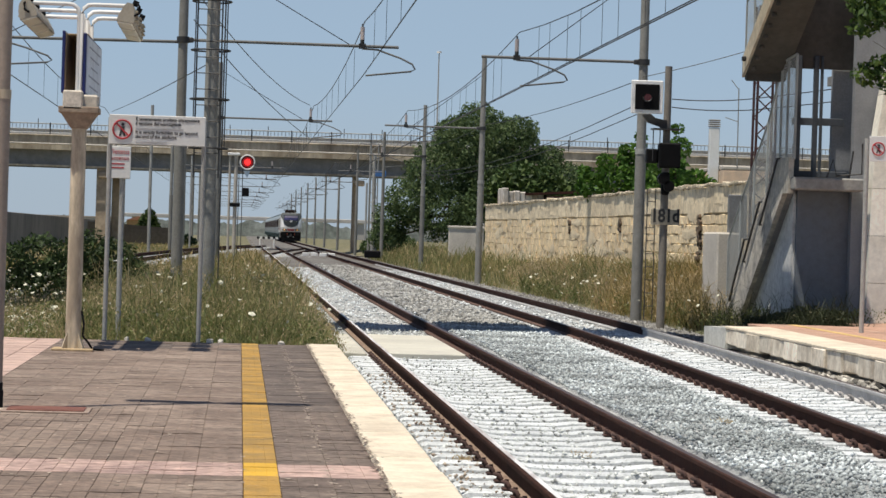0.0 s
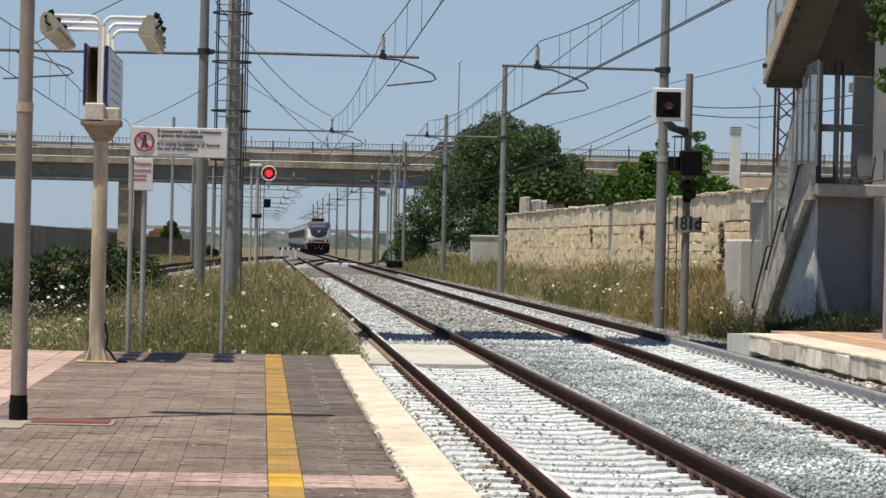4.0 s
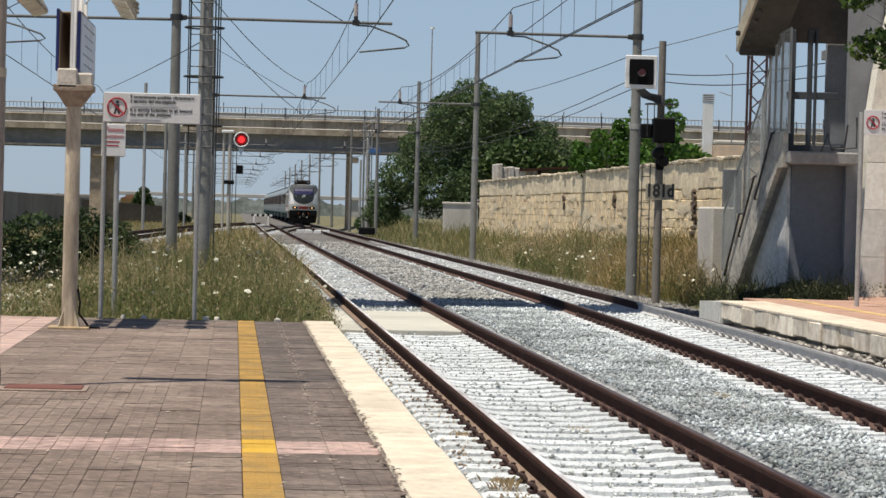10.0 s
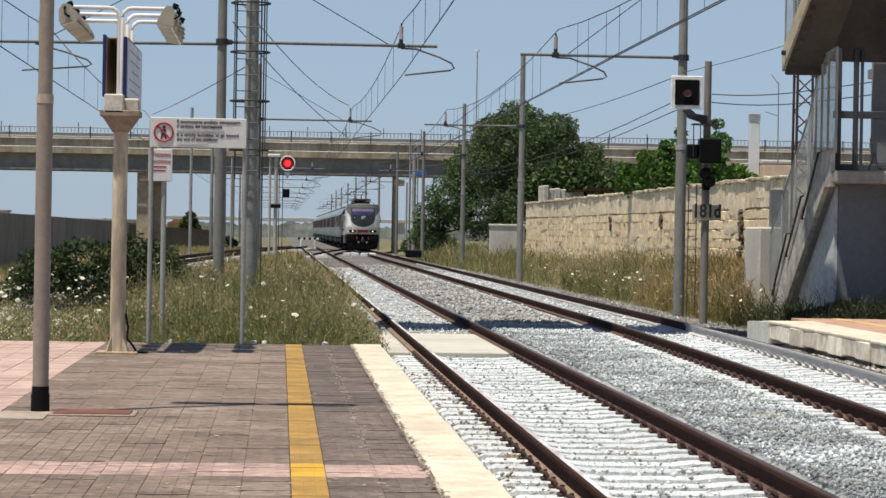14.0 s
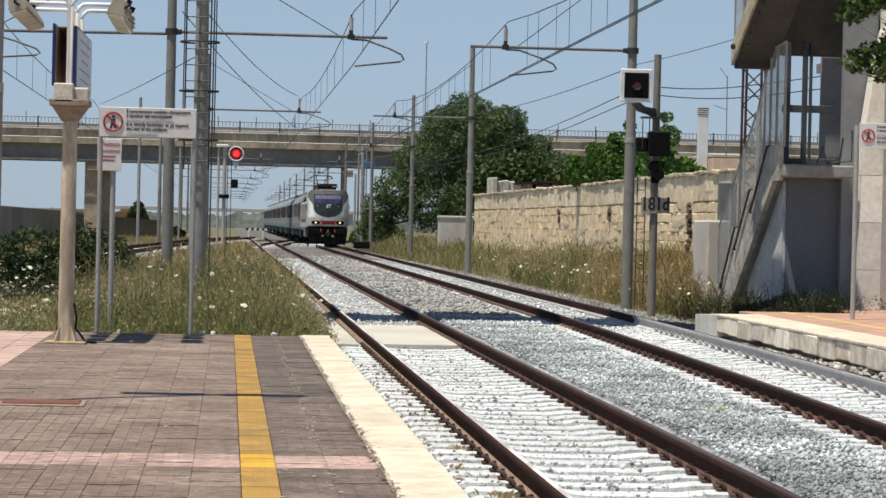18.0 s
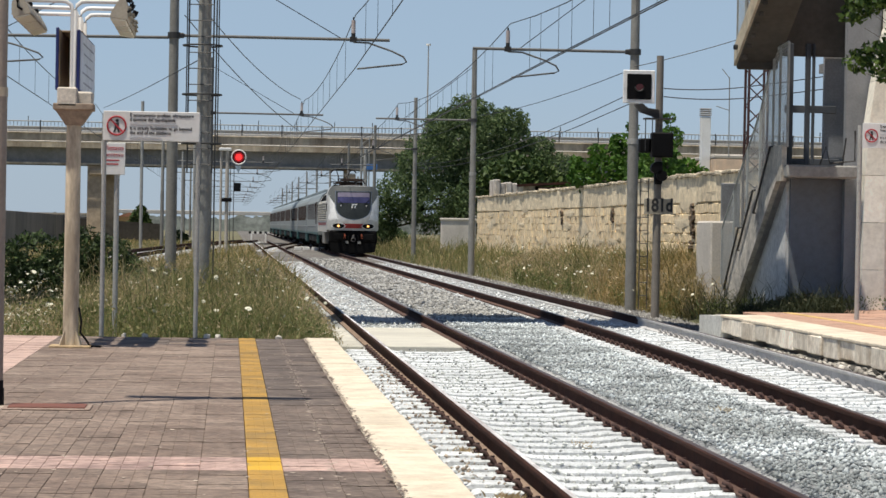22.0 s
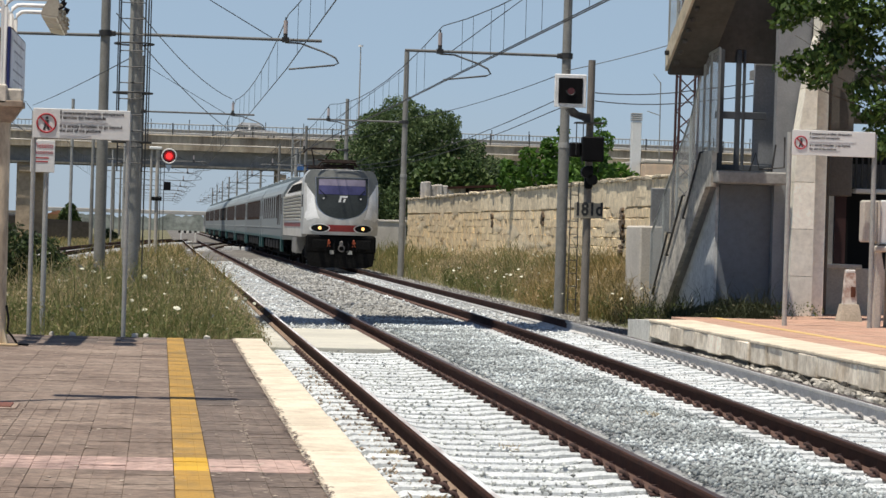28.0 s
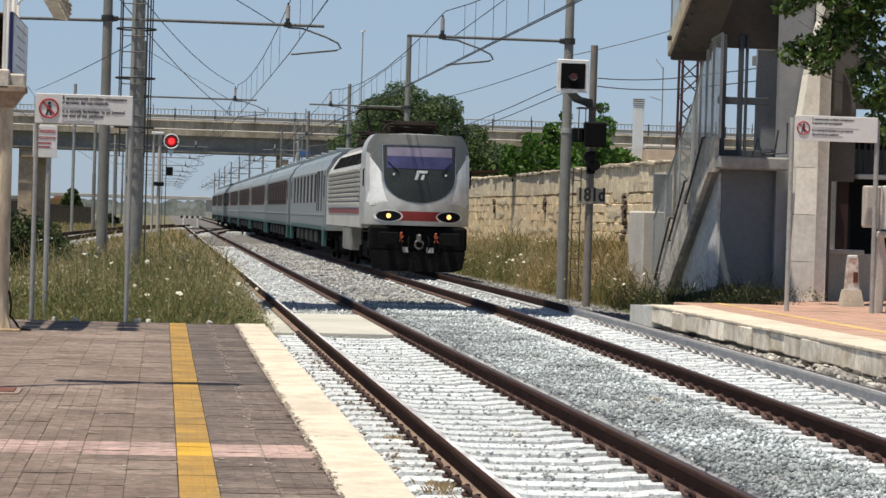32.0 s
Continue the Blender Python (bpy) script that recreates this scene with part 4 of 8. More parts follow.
PAPER = mat("litter_white", (0.62, 0.58, 0.50), 0.8, vary=0.1, own=True)
for k, (x, y, s) in enumerate(((-1.1, 32.68, 0.13), (-0.33, 32.62, 0.12), (0.55, 32.66, 0.15), (-1.35, 32.7, 0.09), (-0.2, 32.7, 0.1), (-3.0, 33.6, 0.14))):
    sh = Shape()
    vs = [(s * 0.75 * math.cos(a) * (0.4 + 0.5 * rng.random()), s * 0.6 * math.sin(a) * (0.6 + 0.4 * rng.random()), 0.01 + 0.035 * rng.random()) for a in np.linspace(0, 5.6, 7)]
    sh.add(vs + [(0, 0, 0.05)] + [(a, b_, 0) for a, b_, c in vs], [(i, (i + 1) % 7, 7) for i in range(7)] + [(i, (i + 1) % 7, 8 + (i + 1) % 7, 8 + i) for i in range(7)])
    sh.v = [(a * 0.6, b_ * 0.6, c) for a, b_, c in sh.v]
    lone("litter", sh, PAPER, "crumpled white paper litter at the platform end", "litter", "litter scraps", at=pose(x, min(y, 32.30) if y < 33 else y, PLATFORM_Z if y < 33 else 0.12, 0, 0, 40 * k))

# ---- overhead line ----
INSULATOR = mat("insulator_grey_brown", (0.52, 0.45, 0.43), 0.35, vary=0.1, own=True, bump=0)
SPANS = [-22, 19, 60.5, 102.5, 143, 184, 226, 268, 310, 352, 394, 436, 478, 520]


def mast(m, z_top, reach, arm_z=6.03, feed=True, label="", collar=True, near=True):
    """A tubular mast at its foot m with a horizontal arm out to reach (signed), stay, insulator and registration arm."""
    t = thing("catenary_mast", m, label or "grey tubular overhead line mast with a horizontal arm", "mast", "overhead line masts")
    k = 14 if near else 8
    part("pole", Shape().tube([(0, 0, -0.6), (0, 0, 3.9)], 0.135, k, 0.13), MAST_GREY, t)
    part("upper_pole", Shape().tube([(0, 0, 3.85), (0, 0, z_top)], 0.118, k, 0.10), MAST_GREY, t)
    if near:
        part("collar", Shape().tube([(0, 0, 3.80), (0, 0, 3.93)], 0.142, k), GALVANISED, t)
        part("arm_clamp", Shape().tube([(0, 0, arm_z - 0.07), (0, 0, arm_z + 0.07)], 0.15, k).box((math.copysign(0.17, reach), 0, arm_z), (0.14, 0.12, 0.12), cut=0.02), DARK_STEEL, t)
    sx = math.copysign(1, reach)
    part("arm", Shape().tube([(0, 0, arm_z), (reach, 0, arm_z)], 0.036, 8), ARM_GREY, t, "galvanised horizontal arm")
    part("tie", Shape().tube([(0, 0, min(z_top - 0.3, arm_z + 2.2)), (reach - sx * 1.15, 0, arm_z + 0.03)], 0.011, 5), WIRE, t, "thin steel tie rod")
    if feed:
        wx = reach - sx * 0.85                      # the messenger's support
        part("messenger_support", Shape().tube([(wx, 0, arm_z), (wx, 0, arm_z + 0.52)], 0.022, 6).tube([(wx, 0, arm_z + 0.06), (wx, 0, arm_z + 0.15)], 0.05, 8).box((wx, 0, arm_z), (0.16, 0.1, 0.12)), DARK_STEEL, t)
        part("insulator", Shape().tube([(wx, 0, arm_z + 0.15), (wx, 0, arm_z + 0.45)], 0.05, 8), INSULATOR, t)
        part("registration_arm", Shape().tube([(wx, 0, arm_z - 0.06), (wx + 0.35, 0, arm_z - 0.07), (wx + 0.9, 0, arm_z - 0.25), (wx + 1.18, 0, arm_z - 0.38), (wx + 1.25, 0, arm_z - 0.50), (wx + 1.15, 0, arm_z - 0.55), (wx + 0.1, 0, arm_z - 0.68)], 0.024, 6), ARM_GREY, t, "curved registration arm")
    return t


for i, y in enumerate(SPANS[2:]):
    near = i < 3
    mast(pose(9.64 + (0.5 if i > 1 else 0), y + 2.0, 0), 8.9, -3.95 if i < 2 else -3.2, near=near)
    if i == 0 or i > 2:
        mast(pose(-1.44 if i < 3 else -4.9, y, 0), 9.3, 5.0 if i == 0 else 7.9, near=near)
# second arm of the first island mast, towards the siding
ma = thing("siding_arm", pose(-1.44, 60.5, 0.0), "galvanised arm carrying the siding's overhead line", "bracket arm")
part("arm", Shape().tube([(-0.12, 0, 5.98), (-5.6, 0, 5.93)], 0.036, 8), ARM_GREY, ma)
part("registration_arm", Shape().tube([(-4.3, 0, 5.9), (-3.6, 0, 5.72), (-3.1, 0, 5.55), (-3.0, 0, 5.45), (-3.1, 0, 5.40), (-4.6, 0, 5.28)], 0.024, 6), ARM_GREY, ma)
part("tie", Shape().tube([(0, 0, 8.2), (-4.15, 0, 5.97)], 0.012, 5), WIRE, ma)
part("insulator", Shape().tube([(-4.2, 0, 6.0), (-4.2, 0, 6.5)], 0.04, 8), INSULATOR, ma)
# island mast pair at the second span, farther back
mast(pose(-0.95, 102.5, 0), 8.2, 4.45)


def overhead(name, xw, contact_z, high, label, twin=0.0, y_to=12, dy=0.0, low=0.85):
    """Contact and messenger wires with droppers, span by span."""
    t = thing(name, pose(0, 0, 0), label, "overhead wire")
    mes, con = [], []
    for a, b_ in zip(SPANS[:y_to], SPANS[1:y_to + 1]):
        for k in range(8):
            u = k / 8
            y = a + (b_ - a) * u + dy
            mes.append((xw(y), y, contact_z + high - 4 * (high - low) * u * (1 - u)))
    for a in SPANS[:y_to + 1]:
        con.append((xw(a + dy), a + dy, contact_z))
    part("messenger_wire", Shape().tube(mes, 0.012, 5), WIRE, t)
    for s in ((-twin, twin) if twin else (0,)):
        part("contact_wire", Shape().tube([(x + s, y, z) for x, y, z in con], 0.012, 5), WIRE, t)
    d = 0
    for a, b_ in zip(SPANS[:6], SPANS[1:7]):
        for k in range(1, 8):
            for e in ((-0.2, 0.2) if twin else (0,)):
                u = (k + e) / 8
                y = a + (b_ - a) * u + dy
                ztop = contact_z + high - 4 * (high - low) * u * (1 - u)
                part("dropper", Shape().tube([(xw(y), y, contact_z), (xw(y), y, ztop)], 0.005, 4), WIRE, t)
    return t


overhead("overhead_wires", lambda y: 2.76 - max(0.0, 60 - y) * 0.006, 5.36, 1.25, "contact wire hung from a sagging messenger wire")
overhead("overhead_wires", lambda y: 6.60, 5.29, 1.36, "twin contact wires hung from a sagging messenger wire", twin=0.03, dy=2.0)
overhead("overhead_wires", lambda y: -5.4, 5.10, 1.15, "contact wire over the siding")


def cable(name, pts, label, r=0.011, sag=0.0):
    s = Shape()
    line = []
    for a, b_ in zip(pts, pts[1:]):
        a, b_ = Vector(a), Vector(b_)
        for k in range(8):
            u = k / 8
            line.append(a.lerp(b_, u) - Vector((0, 0, 4 * sag * u * (1 - u))))
    line.append(Vector(pts[-1]))
    return lone(name, s.tube(line, r, 5), WIRE, label, "cable", "overhead cables")


cable("power_cable", [(9.6, 63.0, 5.62), (9.8, 104.5, 6.20), (10.25, 145, 6.6), (10.25, 186, 6.8)], "thin dark feeder cable strung from mast to mast", 0.011, 0.15)
cable("power_cable", [(9.62, 62.6, 5.05), (10.1, 145, 5.2), (20, 230, 9.9)], "thin dark feeder cable strung from mast to mast", 0.012, 0.5)
cable("power_cable", [(9.6, 62.6, 4.8), (10.0, 145, 5.0), (19, 230, 9.6)], "thin dark feeder cable strung from mast to mast", 0.012, 0.5)
cable("power_cable", [(9.60, 62.3, 5.66), (12.2, 62, 6.40), (15, 61.6, 7.2)], "thin dark feeder cable strung from mast to mast", 0.010, 0.03)
cable("power_cable", [(9.45, 57.0, 4.86), (11.6, 57, 4.98), (15, 50, 5.5)], "thin dark feeder cable beside the footbridge stairs", 0.012, 0.06)
cable("power_cable", [(9.45, 57.0, 4.68), (11.6, 57, 4.72), (15, 50, 5.2)], "thin dark feeder cable beside the footbridge stairs", 0.012, 0.06)
cable("power_cable", [(-0.62, 46, 4.6), (-5.1, 102, 6.1)], "thin dark stay cable of the overhead line", 0.010, 0.05)
cable("power_cable", [(-1.2, 60.5, 7.2), (2.6, 102.5, 6.63)], "thin dark feeder cable of the overhead line", 0.013, 0.38)
cable("power_cable", [(-1.2, 60.5, 6.5), (2.6, 102.5, 5.36)], "thin dark feeder cable of the overhead line", 0.013, 0.22)

# light tower with a caged ladder
lt = thing("light_tower", pose(-0.57, 46.0, land(-0.5, 46)), "grey steel light tower with a caged ladder", "light tower")
part("column", Shape().tube([(0, 0, -0.3), (0, 0, 2.4)], 0.15, 18, 0.145).tube([(0, 0, 2.4), (0, 0, 9.5)], 0.128, 18, 0.10), MAST_GREY, lt)
for x in (-0.27, 0.16):
    part("ladder_rail", Shape().tube([(x, -0.28, 2.6), (x, -0.28, 9.5)], 0.016, 6), DARK_STEEL, lt)
for k in range(24):
    part("rung", Shape().tube([(-0.27, -0.28, 2.75 + 0.28 * k), (0.16, -0.28, 2.75 + 0.28 * k)], 0.010, 5), DARK_STEEL, lt)
for k in range(8):
    part("cage_hoop", Shape().ring((-0.03, -0.12, 3.12 + 0.86 * k), (0, 0, 1), 0.34, 0.017, 20), DARK_STEEL, lt)
for a in (0.6, 2.5):
    part("cage_strap", Shape().tube([(-0.03 + 0.34 * math.cos(a), -0.12 - 0.34 * math.sin(a), 3.1), (-0.03 + 0.34 * math.cos(a), -0.12 - 0.34 * math.sin(a), 9.4)], 0.011, 5), DARK_STEEL, lt)
part("conduit", Shape().tube([(0.21, -0.1, 0), (0.21, -0.1, 9.4)], 0.014, 5), DARK_STEEL, lt)

# ---- signals ----
RED_GLOW = mat("red_signal_light", (0.5, 0.01, 0.01), 0.3, vary=0, bump=0, own=True, glow=(1.0, 0.02, 0.02), glow_strength=2.2)
RED_DARK = mat("red_lens_ring", (0.22, 0.008, 0.01), 0.35, vary=0.1, bump=0, own=True, glow=(1.0, 0.01, 0.01), glow_strength=0.12)
rsg = thing("railway_signal", pose(-0.28, 130, land(-0.3, 130)), "round railway signal showing red on a pale post", "signal")
part("post", Shape().tube([(0, 0, -0.2), (0, 0, 5.4)], 0.10, 10), PALE_CONCRETE, rsg)
part("post", Shape().tube([(-0.30, 0, -0.2), (-0.30, 0, 5.35)], 0.06, 8), PALE_CONCRETE, rsg)
part("platform", Shape().box((-0.12, 0, 5.42), (0.62, 0.4, 0.14), cut=0.03), WHITE_PAINT, rsg)
hd = part("head", Shape().disc((0.56, -0.15, 5.03), (0, 1, 0), 0.37, 0.10, 28), BLACK, rsg, "round black signal head")
part("rim", Shape().ring((0.56, -0.21, 5.03), (0, 1, 0), 0.355, 0.04, 30), WHITE_PAINT, hd, "white rim")
part("lens_ring", Shape().disc((0.56, -0.215, 5.03), (0, 1, 0), 0.26, 0.03, 24), RED_DARK, hd)
part("lens", Shape().disc((0.56, -0.24, 5.03), (0, 1, 0), 0.15, 0.03, 20), RED_GLOW, hd, "glowing red lens")
part("bracket", Shape().tube([(0, 0, 4.9), (0.5, 0, 4.95)], 0.03, 6), DARK_STEEL, rsg)
part("arrow_plate", Shape().slab([(0.38, 4.6), (0.70, 4.6), (0.56, 4.22)], "y", -0.12, -0.10), mat("pale_blue_plate", (0.6, 0.7, 0.78), 0.6, own=True), rsg)
part("box", Shape().box((0.50, 0, 3.55), (0.36, 0.25, 0.42), cut=0.03), BLACK, rsg)
part("box", Shape().box((0.0, -0.05, 2.9), (0.5, 0.3, 0.2), cut=0.03), BLACK, rsg)
part("ladder", Shape().tube([(0.16, 0, 0), (0.16, 0, 4.8)], 0.02, 5).tube([(0.34, 0, 0), (0.34, 0, 4.8)], 0.02, 5), DARK_STEEL, rsg)

POST_CONC = mat("signal_post_concrete", (0.27, 0.245, 0.215), 0.85, vary=0.15, coarse=2, tint=(0.17, 0.15, 0.13), own=True)
s2 = thing("railway_signal", pose(9.34, 57, -0.24), "unlit square signal with a white border on a weathered post", "signal")
part("post", Shape().tube([(0, 0, -0.4), (0.02, 0, 5.82)], 0.095, 12, 0.08), POST_CONC, s2)
hd = part("head", Shape().box((-0.49, -0.28, 5.11), (0.71, 0.05, 0.73), cut=0.015), mat("signal_white", (0.93, 0.93, 0.92), 0.4, vary=0.03, own=True, bump=0.02), s2, "white bordered backing plate")
part("backplate", Shape().box((-0.49, -0.315, 5.11), (0.54, 0.03, 0.56), cut=0.01), BLACK, hd)
part("hood", Shape().ring((-0.49, -0.36, 5.11), (0, 1, 0), 0.10, 0.018, 18, 0.55), DARK_STEEL, hd)
part("lens", Shape().disc((-0.48, -0.335, 5.09), (0, 1, 0), 0.085, 0.02, 18), mat("dull_red_lens", (0.09, 0.012, 0.012), 0.2, own=True, bump=0), hd, "unlit red lens")
part("bracket", Shape().slab([(-0.55, 4.72), (-0.38, 4.76), (-0.25, 4.66), (0.0, 4.62), (0.0, 4.38), (-0.16, 4.48), (-0.42, 4.56)], "y", -0.10, 0.04), DARK_STEEL, s2)
part("service_platform", Shape().box((-0.02, -0.1, 4.42), (0.62, 0.42, 0.03)).tube([(-0.33, -0.3, 4.42), (-0.33, -0.3, 3.7)], 0.012, 5).tube([(-0.18, -0.3, 4.42), (-0.18, -0.3, 3.5)], 0.012, 5), DARK_STEEL, s2)
part("relay_box", Shape().box((0.05, -0.2, 3.84), (0.48, 0.3, 0.55), cut=0.03), BLACK, s2, "black relay box")
part("relay_box", Shape().box((-0.32, -0.12, 3.82), (0.26, 0.2, 0.32), cut=0.03), BLACK, s2)
part("lower_lamp", Shape().disc((-0.06, -0.2, 3.33), (0, 1, 0), 0.13, 0.22, 16).disc((0.06, -0.2, 3.16), (0, 1, 0), 0.12, 0.22, 16).box((0, -0.1, 3.22), (0.18, 0.16, 0.5), cut=0.03), BLACK, s2)
pl = part("number_plate", Shape().box((0.02, -0.12, 2.48), (0.64, 0.02, 0.34), cut=0.004), mat("bare_plate", (0.56, 0.50, 0.39), 0.7, own=True), s2, "sun-bleached plate with the black number")
writing("181d", 0.40, INK, pl, Matrix.Translation((0.02, -0.134, 2.50)) @ FACING @ Matrix.Diagonal((0.80, 1, 1, 1)), bold=0.014)
for x in (-0.35, -0.17):
    part("ladder_rail", Shape().tube([(x, 0.12, 0.2), (x, 0.12, 3.1)], 0.012, 5), DARK_STEEL, s2)
for k in range(9):
    part("rung", Shape().tube([(-0.35, 0.12, 0.5 + 0.29 * k), (-0.17, 0.12, 0.5 + 0.29 * k)], 0.009, 5), DARK_STEEL, s2)

# striped barrier and track boxes far down the line
br = thing("track_barrier", pose(2.75, 258, -0.1), "low black and white striped barrier on white posts", "barrier")
for k in range(8):
    part("stripe", Shape().box((-0.9 + 0.26 * k, 0, 0.92), (0.26, 0.1, 0.22)), WHITE_PAINT if k % 2 else BLACK, br)
for x in (-0.75, 0.65):
    part("post", Shape().box((x, 0, 0.4), (0.13, 0.13, 0.9), cut=0.02), WHITE_PAINT, br)
for k, x in enumerate((3.3, 3.85, 4.4, 5.9)):
    lone("marker_block", Shape().box((0, 0, 0.08), (0.50, 0.5, 0.26), cut=0.03), WHITE_PAINT, "white painted block lying between the rails", "marker", "white marker blocks", at=pose(4.75 + 0.62 * k, 186 + 0.6 * (k % 2), -0.10))
pm = thing("point_machine", pose(9.1, 178, -0.1), "dark point machine box beside the rails", "point machine")
part("case", Shape().box((0, 0, 0.3), (1.1, 0.7, 0.5), cut=0.06), BLACK, pm)
part("rod", Shape().tube([(-0.5, 0, 0.15), (-1.5, 0, 0.1)], 0.03, 6), DARK_STEEL, pm)

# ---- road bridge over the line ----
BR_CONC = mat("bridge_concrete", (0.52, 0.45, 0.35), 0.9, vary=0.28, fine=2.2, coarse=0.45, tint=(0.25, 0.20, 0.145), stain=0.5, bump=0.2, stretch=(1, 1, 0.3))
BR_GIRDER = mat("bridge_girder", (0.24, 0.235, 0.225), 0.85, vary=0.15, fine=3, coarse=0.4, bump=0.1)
SCREEN = mat("parapet_screen", (0.34, 0.35, 0.38), 0.6, vary=0.1, coarse=0.5, bump=0)
BY = 235.0
bd = thing("road_bridge", pose(0, BY, 0), "concrete road bridge across the railway with a metal parapet", "bridge")
part("deck", Shape().box((10, 6, 8.85), (1000, 12.0, 1.25)), BR_CONC, bd, "stained concrete deck edge")
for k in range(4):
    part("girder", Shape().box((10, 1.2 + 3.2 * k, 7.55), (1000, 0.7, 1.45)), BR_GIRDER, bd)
part("lower_flange", Shape().box((10, 1.0, 6.80), (1000, 1.1, 0.16)), BR_CONC, bd)
part("kerb", Shape().box((10, 0.05, 9.52), (1000, 0.35, 0.12), cut=0.03), BR_CONC, bd)
part("pipe", Shape().tube([(-480, -0.2, 8.75), (500, -0.2, 8.75)], 0.07, 6), PALE_CONCRETE, bd)
part("parapet_rail", Shape().tube([(-480, 0.1, 10.55), (500, 0.1, 10.55)], 0.05, 6), GALVANISED, bd)
part("parapet_rail", Shape().tube([(-480, 0.1, 10.05), (500, 0.1, 10.05)], 0.035, 6), GALVANISED, bd)
sc = Shape()
for k in range(700):
    sc.box((-110 + 0.33 * k, 0.12, 10.06), (0.05, 0.02, 0.95))
tagged(part("parapet_infill", sc, SCREEN, bd), kind="stuff")
for k in range(60):
    part("parapet_post", Shape().box((-100 + 3.6 * k, 0.05, 10.1), (0.09, 0.09, 1.1)), DARK_STEEL, bd)
for k in range(60):
    part("far_post", Shape().box((-102 + 3.6 * k, 11.8, 10.5), (0.07, 0.07, 1.9)), DARK_STEEL, bd)
part("guard_rail", Shape().box((10, 11.7, 10.0), (1000, 0.08, 0.34), cut=0.03), GALVANISED, bd)
part("guard_rail", Shape().box((10, 0.5, 9.95), (1000, 0.06, 0.30), cut=0.03), GALVANISED, bd)
PIER = mat("pier_concrete", (0.47, 0.37, 0.26), 0.9, vary=0.2, fine=3, coarse=0.5, tint=(0.30, 0.235, 0.17), stain=0.45)
for px in (-12.35, -11.1, 10.4, 34):
    pr = part("pier", Shape().box((px, 3.0 if px > -12 else 1.4, 3.1), (0.5 if px == 10.4 else 1.15 if px > -12 else 1.3, 1.2, 7.3), cut=0.08), PIER, bd, "tan concrete pier")
    part("corbel", Shape().box((px + 0.3, 1.2, 6.1), (0.9 if px == 10.4 else 1.5, 1.6, 0.5), cut=0.05), PIER, pr)
for x, z1 in ((17.9, 18.8),):
    sl = thing("street_lamp", pose(x, BY + 5, 9.45), "slender street lamp standing on the bridge", "street lamp")
    part("pole", Shape().tube([(0, 0, 0), (0, 0, 9.0)], 0.08, 8, 0.05), GALVANISED, sl)
    part("head", Shape().disc((0, 0, 9.1), (0, 0, 1), 0.22, 0.16, 14), WHITE_PAINT, sl)

# cables and gantries beyond: tall trackside posts under the bridge
for x, y, h, w in ((10.0, 196, 7.5, 0.3), (11.0, 228, 6.0, 0.18), (-5.72, 165, 9.3, 0.2), (-4.6, 205, 8.5, 0.2), (-3.72, 195, 7.0, 0.14), (-2.2, 150, 6.2, 0.14), (9.9, 200, 8.4, 0.12)):
    lone("steel_post", Shape().tube([(0, 0, -0.4), (0, 0, h)], w / 2, 8), GALVANISED, "plain grey steel trackside post", "post", "trackside posts", at=pose(x, y, 0))
gl = thing("lattice_mast", pose(9.65, 190, 0), "pale lattice mast with a small blue plate", "mast")
for dx in (-0.3, 0.3):
    part("leg", Shape().tube([(dx, 0, -0.4), (dx, 0, 8.2)], 0.05, 6), GALVANISED, gl)
for k in range(16):
    part("brace", Shape().tube([(-0.3 if k % 2 else 0.3, 0, 0.4 + 0.48 * k), (0.3 if k % 2 else -0.3, 0, 0.88 + 0.48 * k)], 0.025, 5), GALVANISED, gl)
part("plate", Shape().box((0.5, -0.1, 6.0), (0.8, 0.03, 0.42)), mat("blue_plate", (0.06, 0.17, 0.42), 0.5, own=True), gl)

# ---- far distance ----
# the haze of distance is mixed into the hedge's greens
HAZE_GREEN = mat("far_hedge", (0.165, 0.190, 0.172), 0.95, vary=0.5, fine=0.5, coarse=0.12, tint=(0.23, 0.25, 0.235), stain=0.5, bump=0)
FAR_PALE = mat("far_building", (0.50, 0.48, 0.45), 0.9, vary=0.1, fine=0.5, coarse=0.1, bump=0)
hs, line = Shape(), []
for k in range(1100):
    x = -190 + 0.4 * k
    h = 3.0 + 1.5 * noise.noise((x * 0.045, 1.0, 0)) + 1.1 * noise.noise((x * 0.22, 5.0, 0)) + 0.7 * noise.noise((x * 0.9, 9.0, 0))
    line.append((x, max(1.2, h)))
hs.add([(x, 640, -0.4) for x, h in line] + [(x, 641, h) for x, h in line] + [(x, 645, h * 0.6) for x, h in line],
       [(r * 1100 + k, r * 1100 + k + 1, (r + 1) * 1100 + k + 1, (r + 1) * 1100 + k) for r in (0, 1) for k in range(1099)])
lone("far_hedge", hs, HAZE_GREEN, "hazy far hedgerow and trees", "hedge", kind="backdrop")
for x, y, w, d, h in ((75, 635, 40, 8, 4.2), (-40, 600, 26, 10, 3.4), (-62, 520, 16, 8, 4.6), (-46, 470, 7, 6, 3.6)):
    hb = thing("far_building", pose(x, y, -0.3), "long pale low building in the hazy distance", "building", "far buildings")
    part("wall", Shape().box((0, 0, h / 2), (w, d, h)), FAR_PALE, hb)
    part("roof", Shape().box((0, 0, h + 0.15), (w + 0.6, d + 0.6, 0.3)), mat("far_roof", (0.42, 0.36, 0.3), 0.9, bump=0), hb)

fv = thing("far_viaduct", pose(0, 625, 0), "pale distant viaduct across the line", "viaduct")
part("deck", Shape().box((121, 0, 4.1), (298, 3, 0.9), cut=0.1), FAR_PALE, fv)
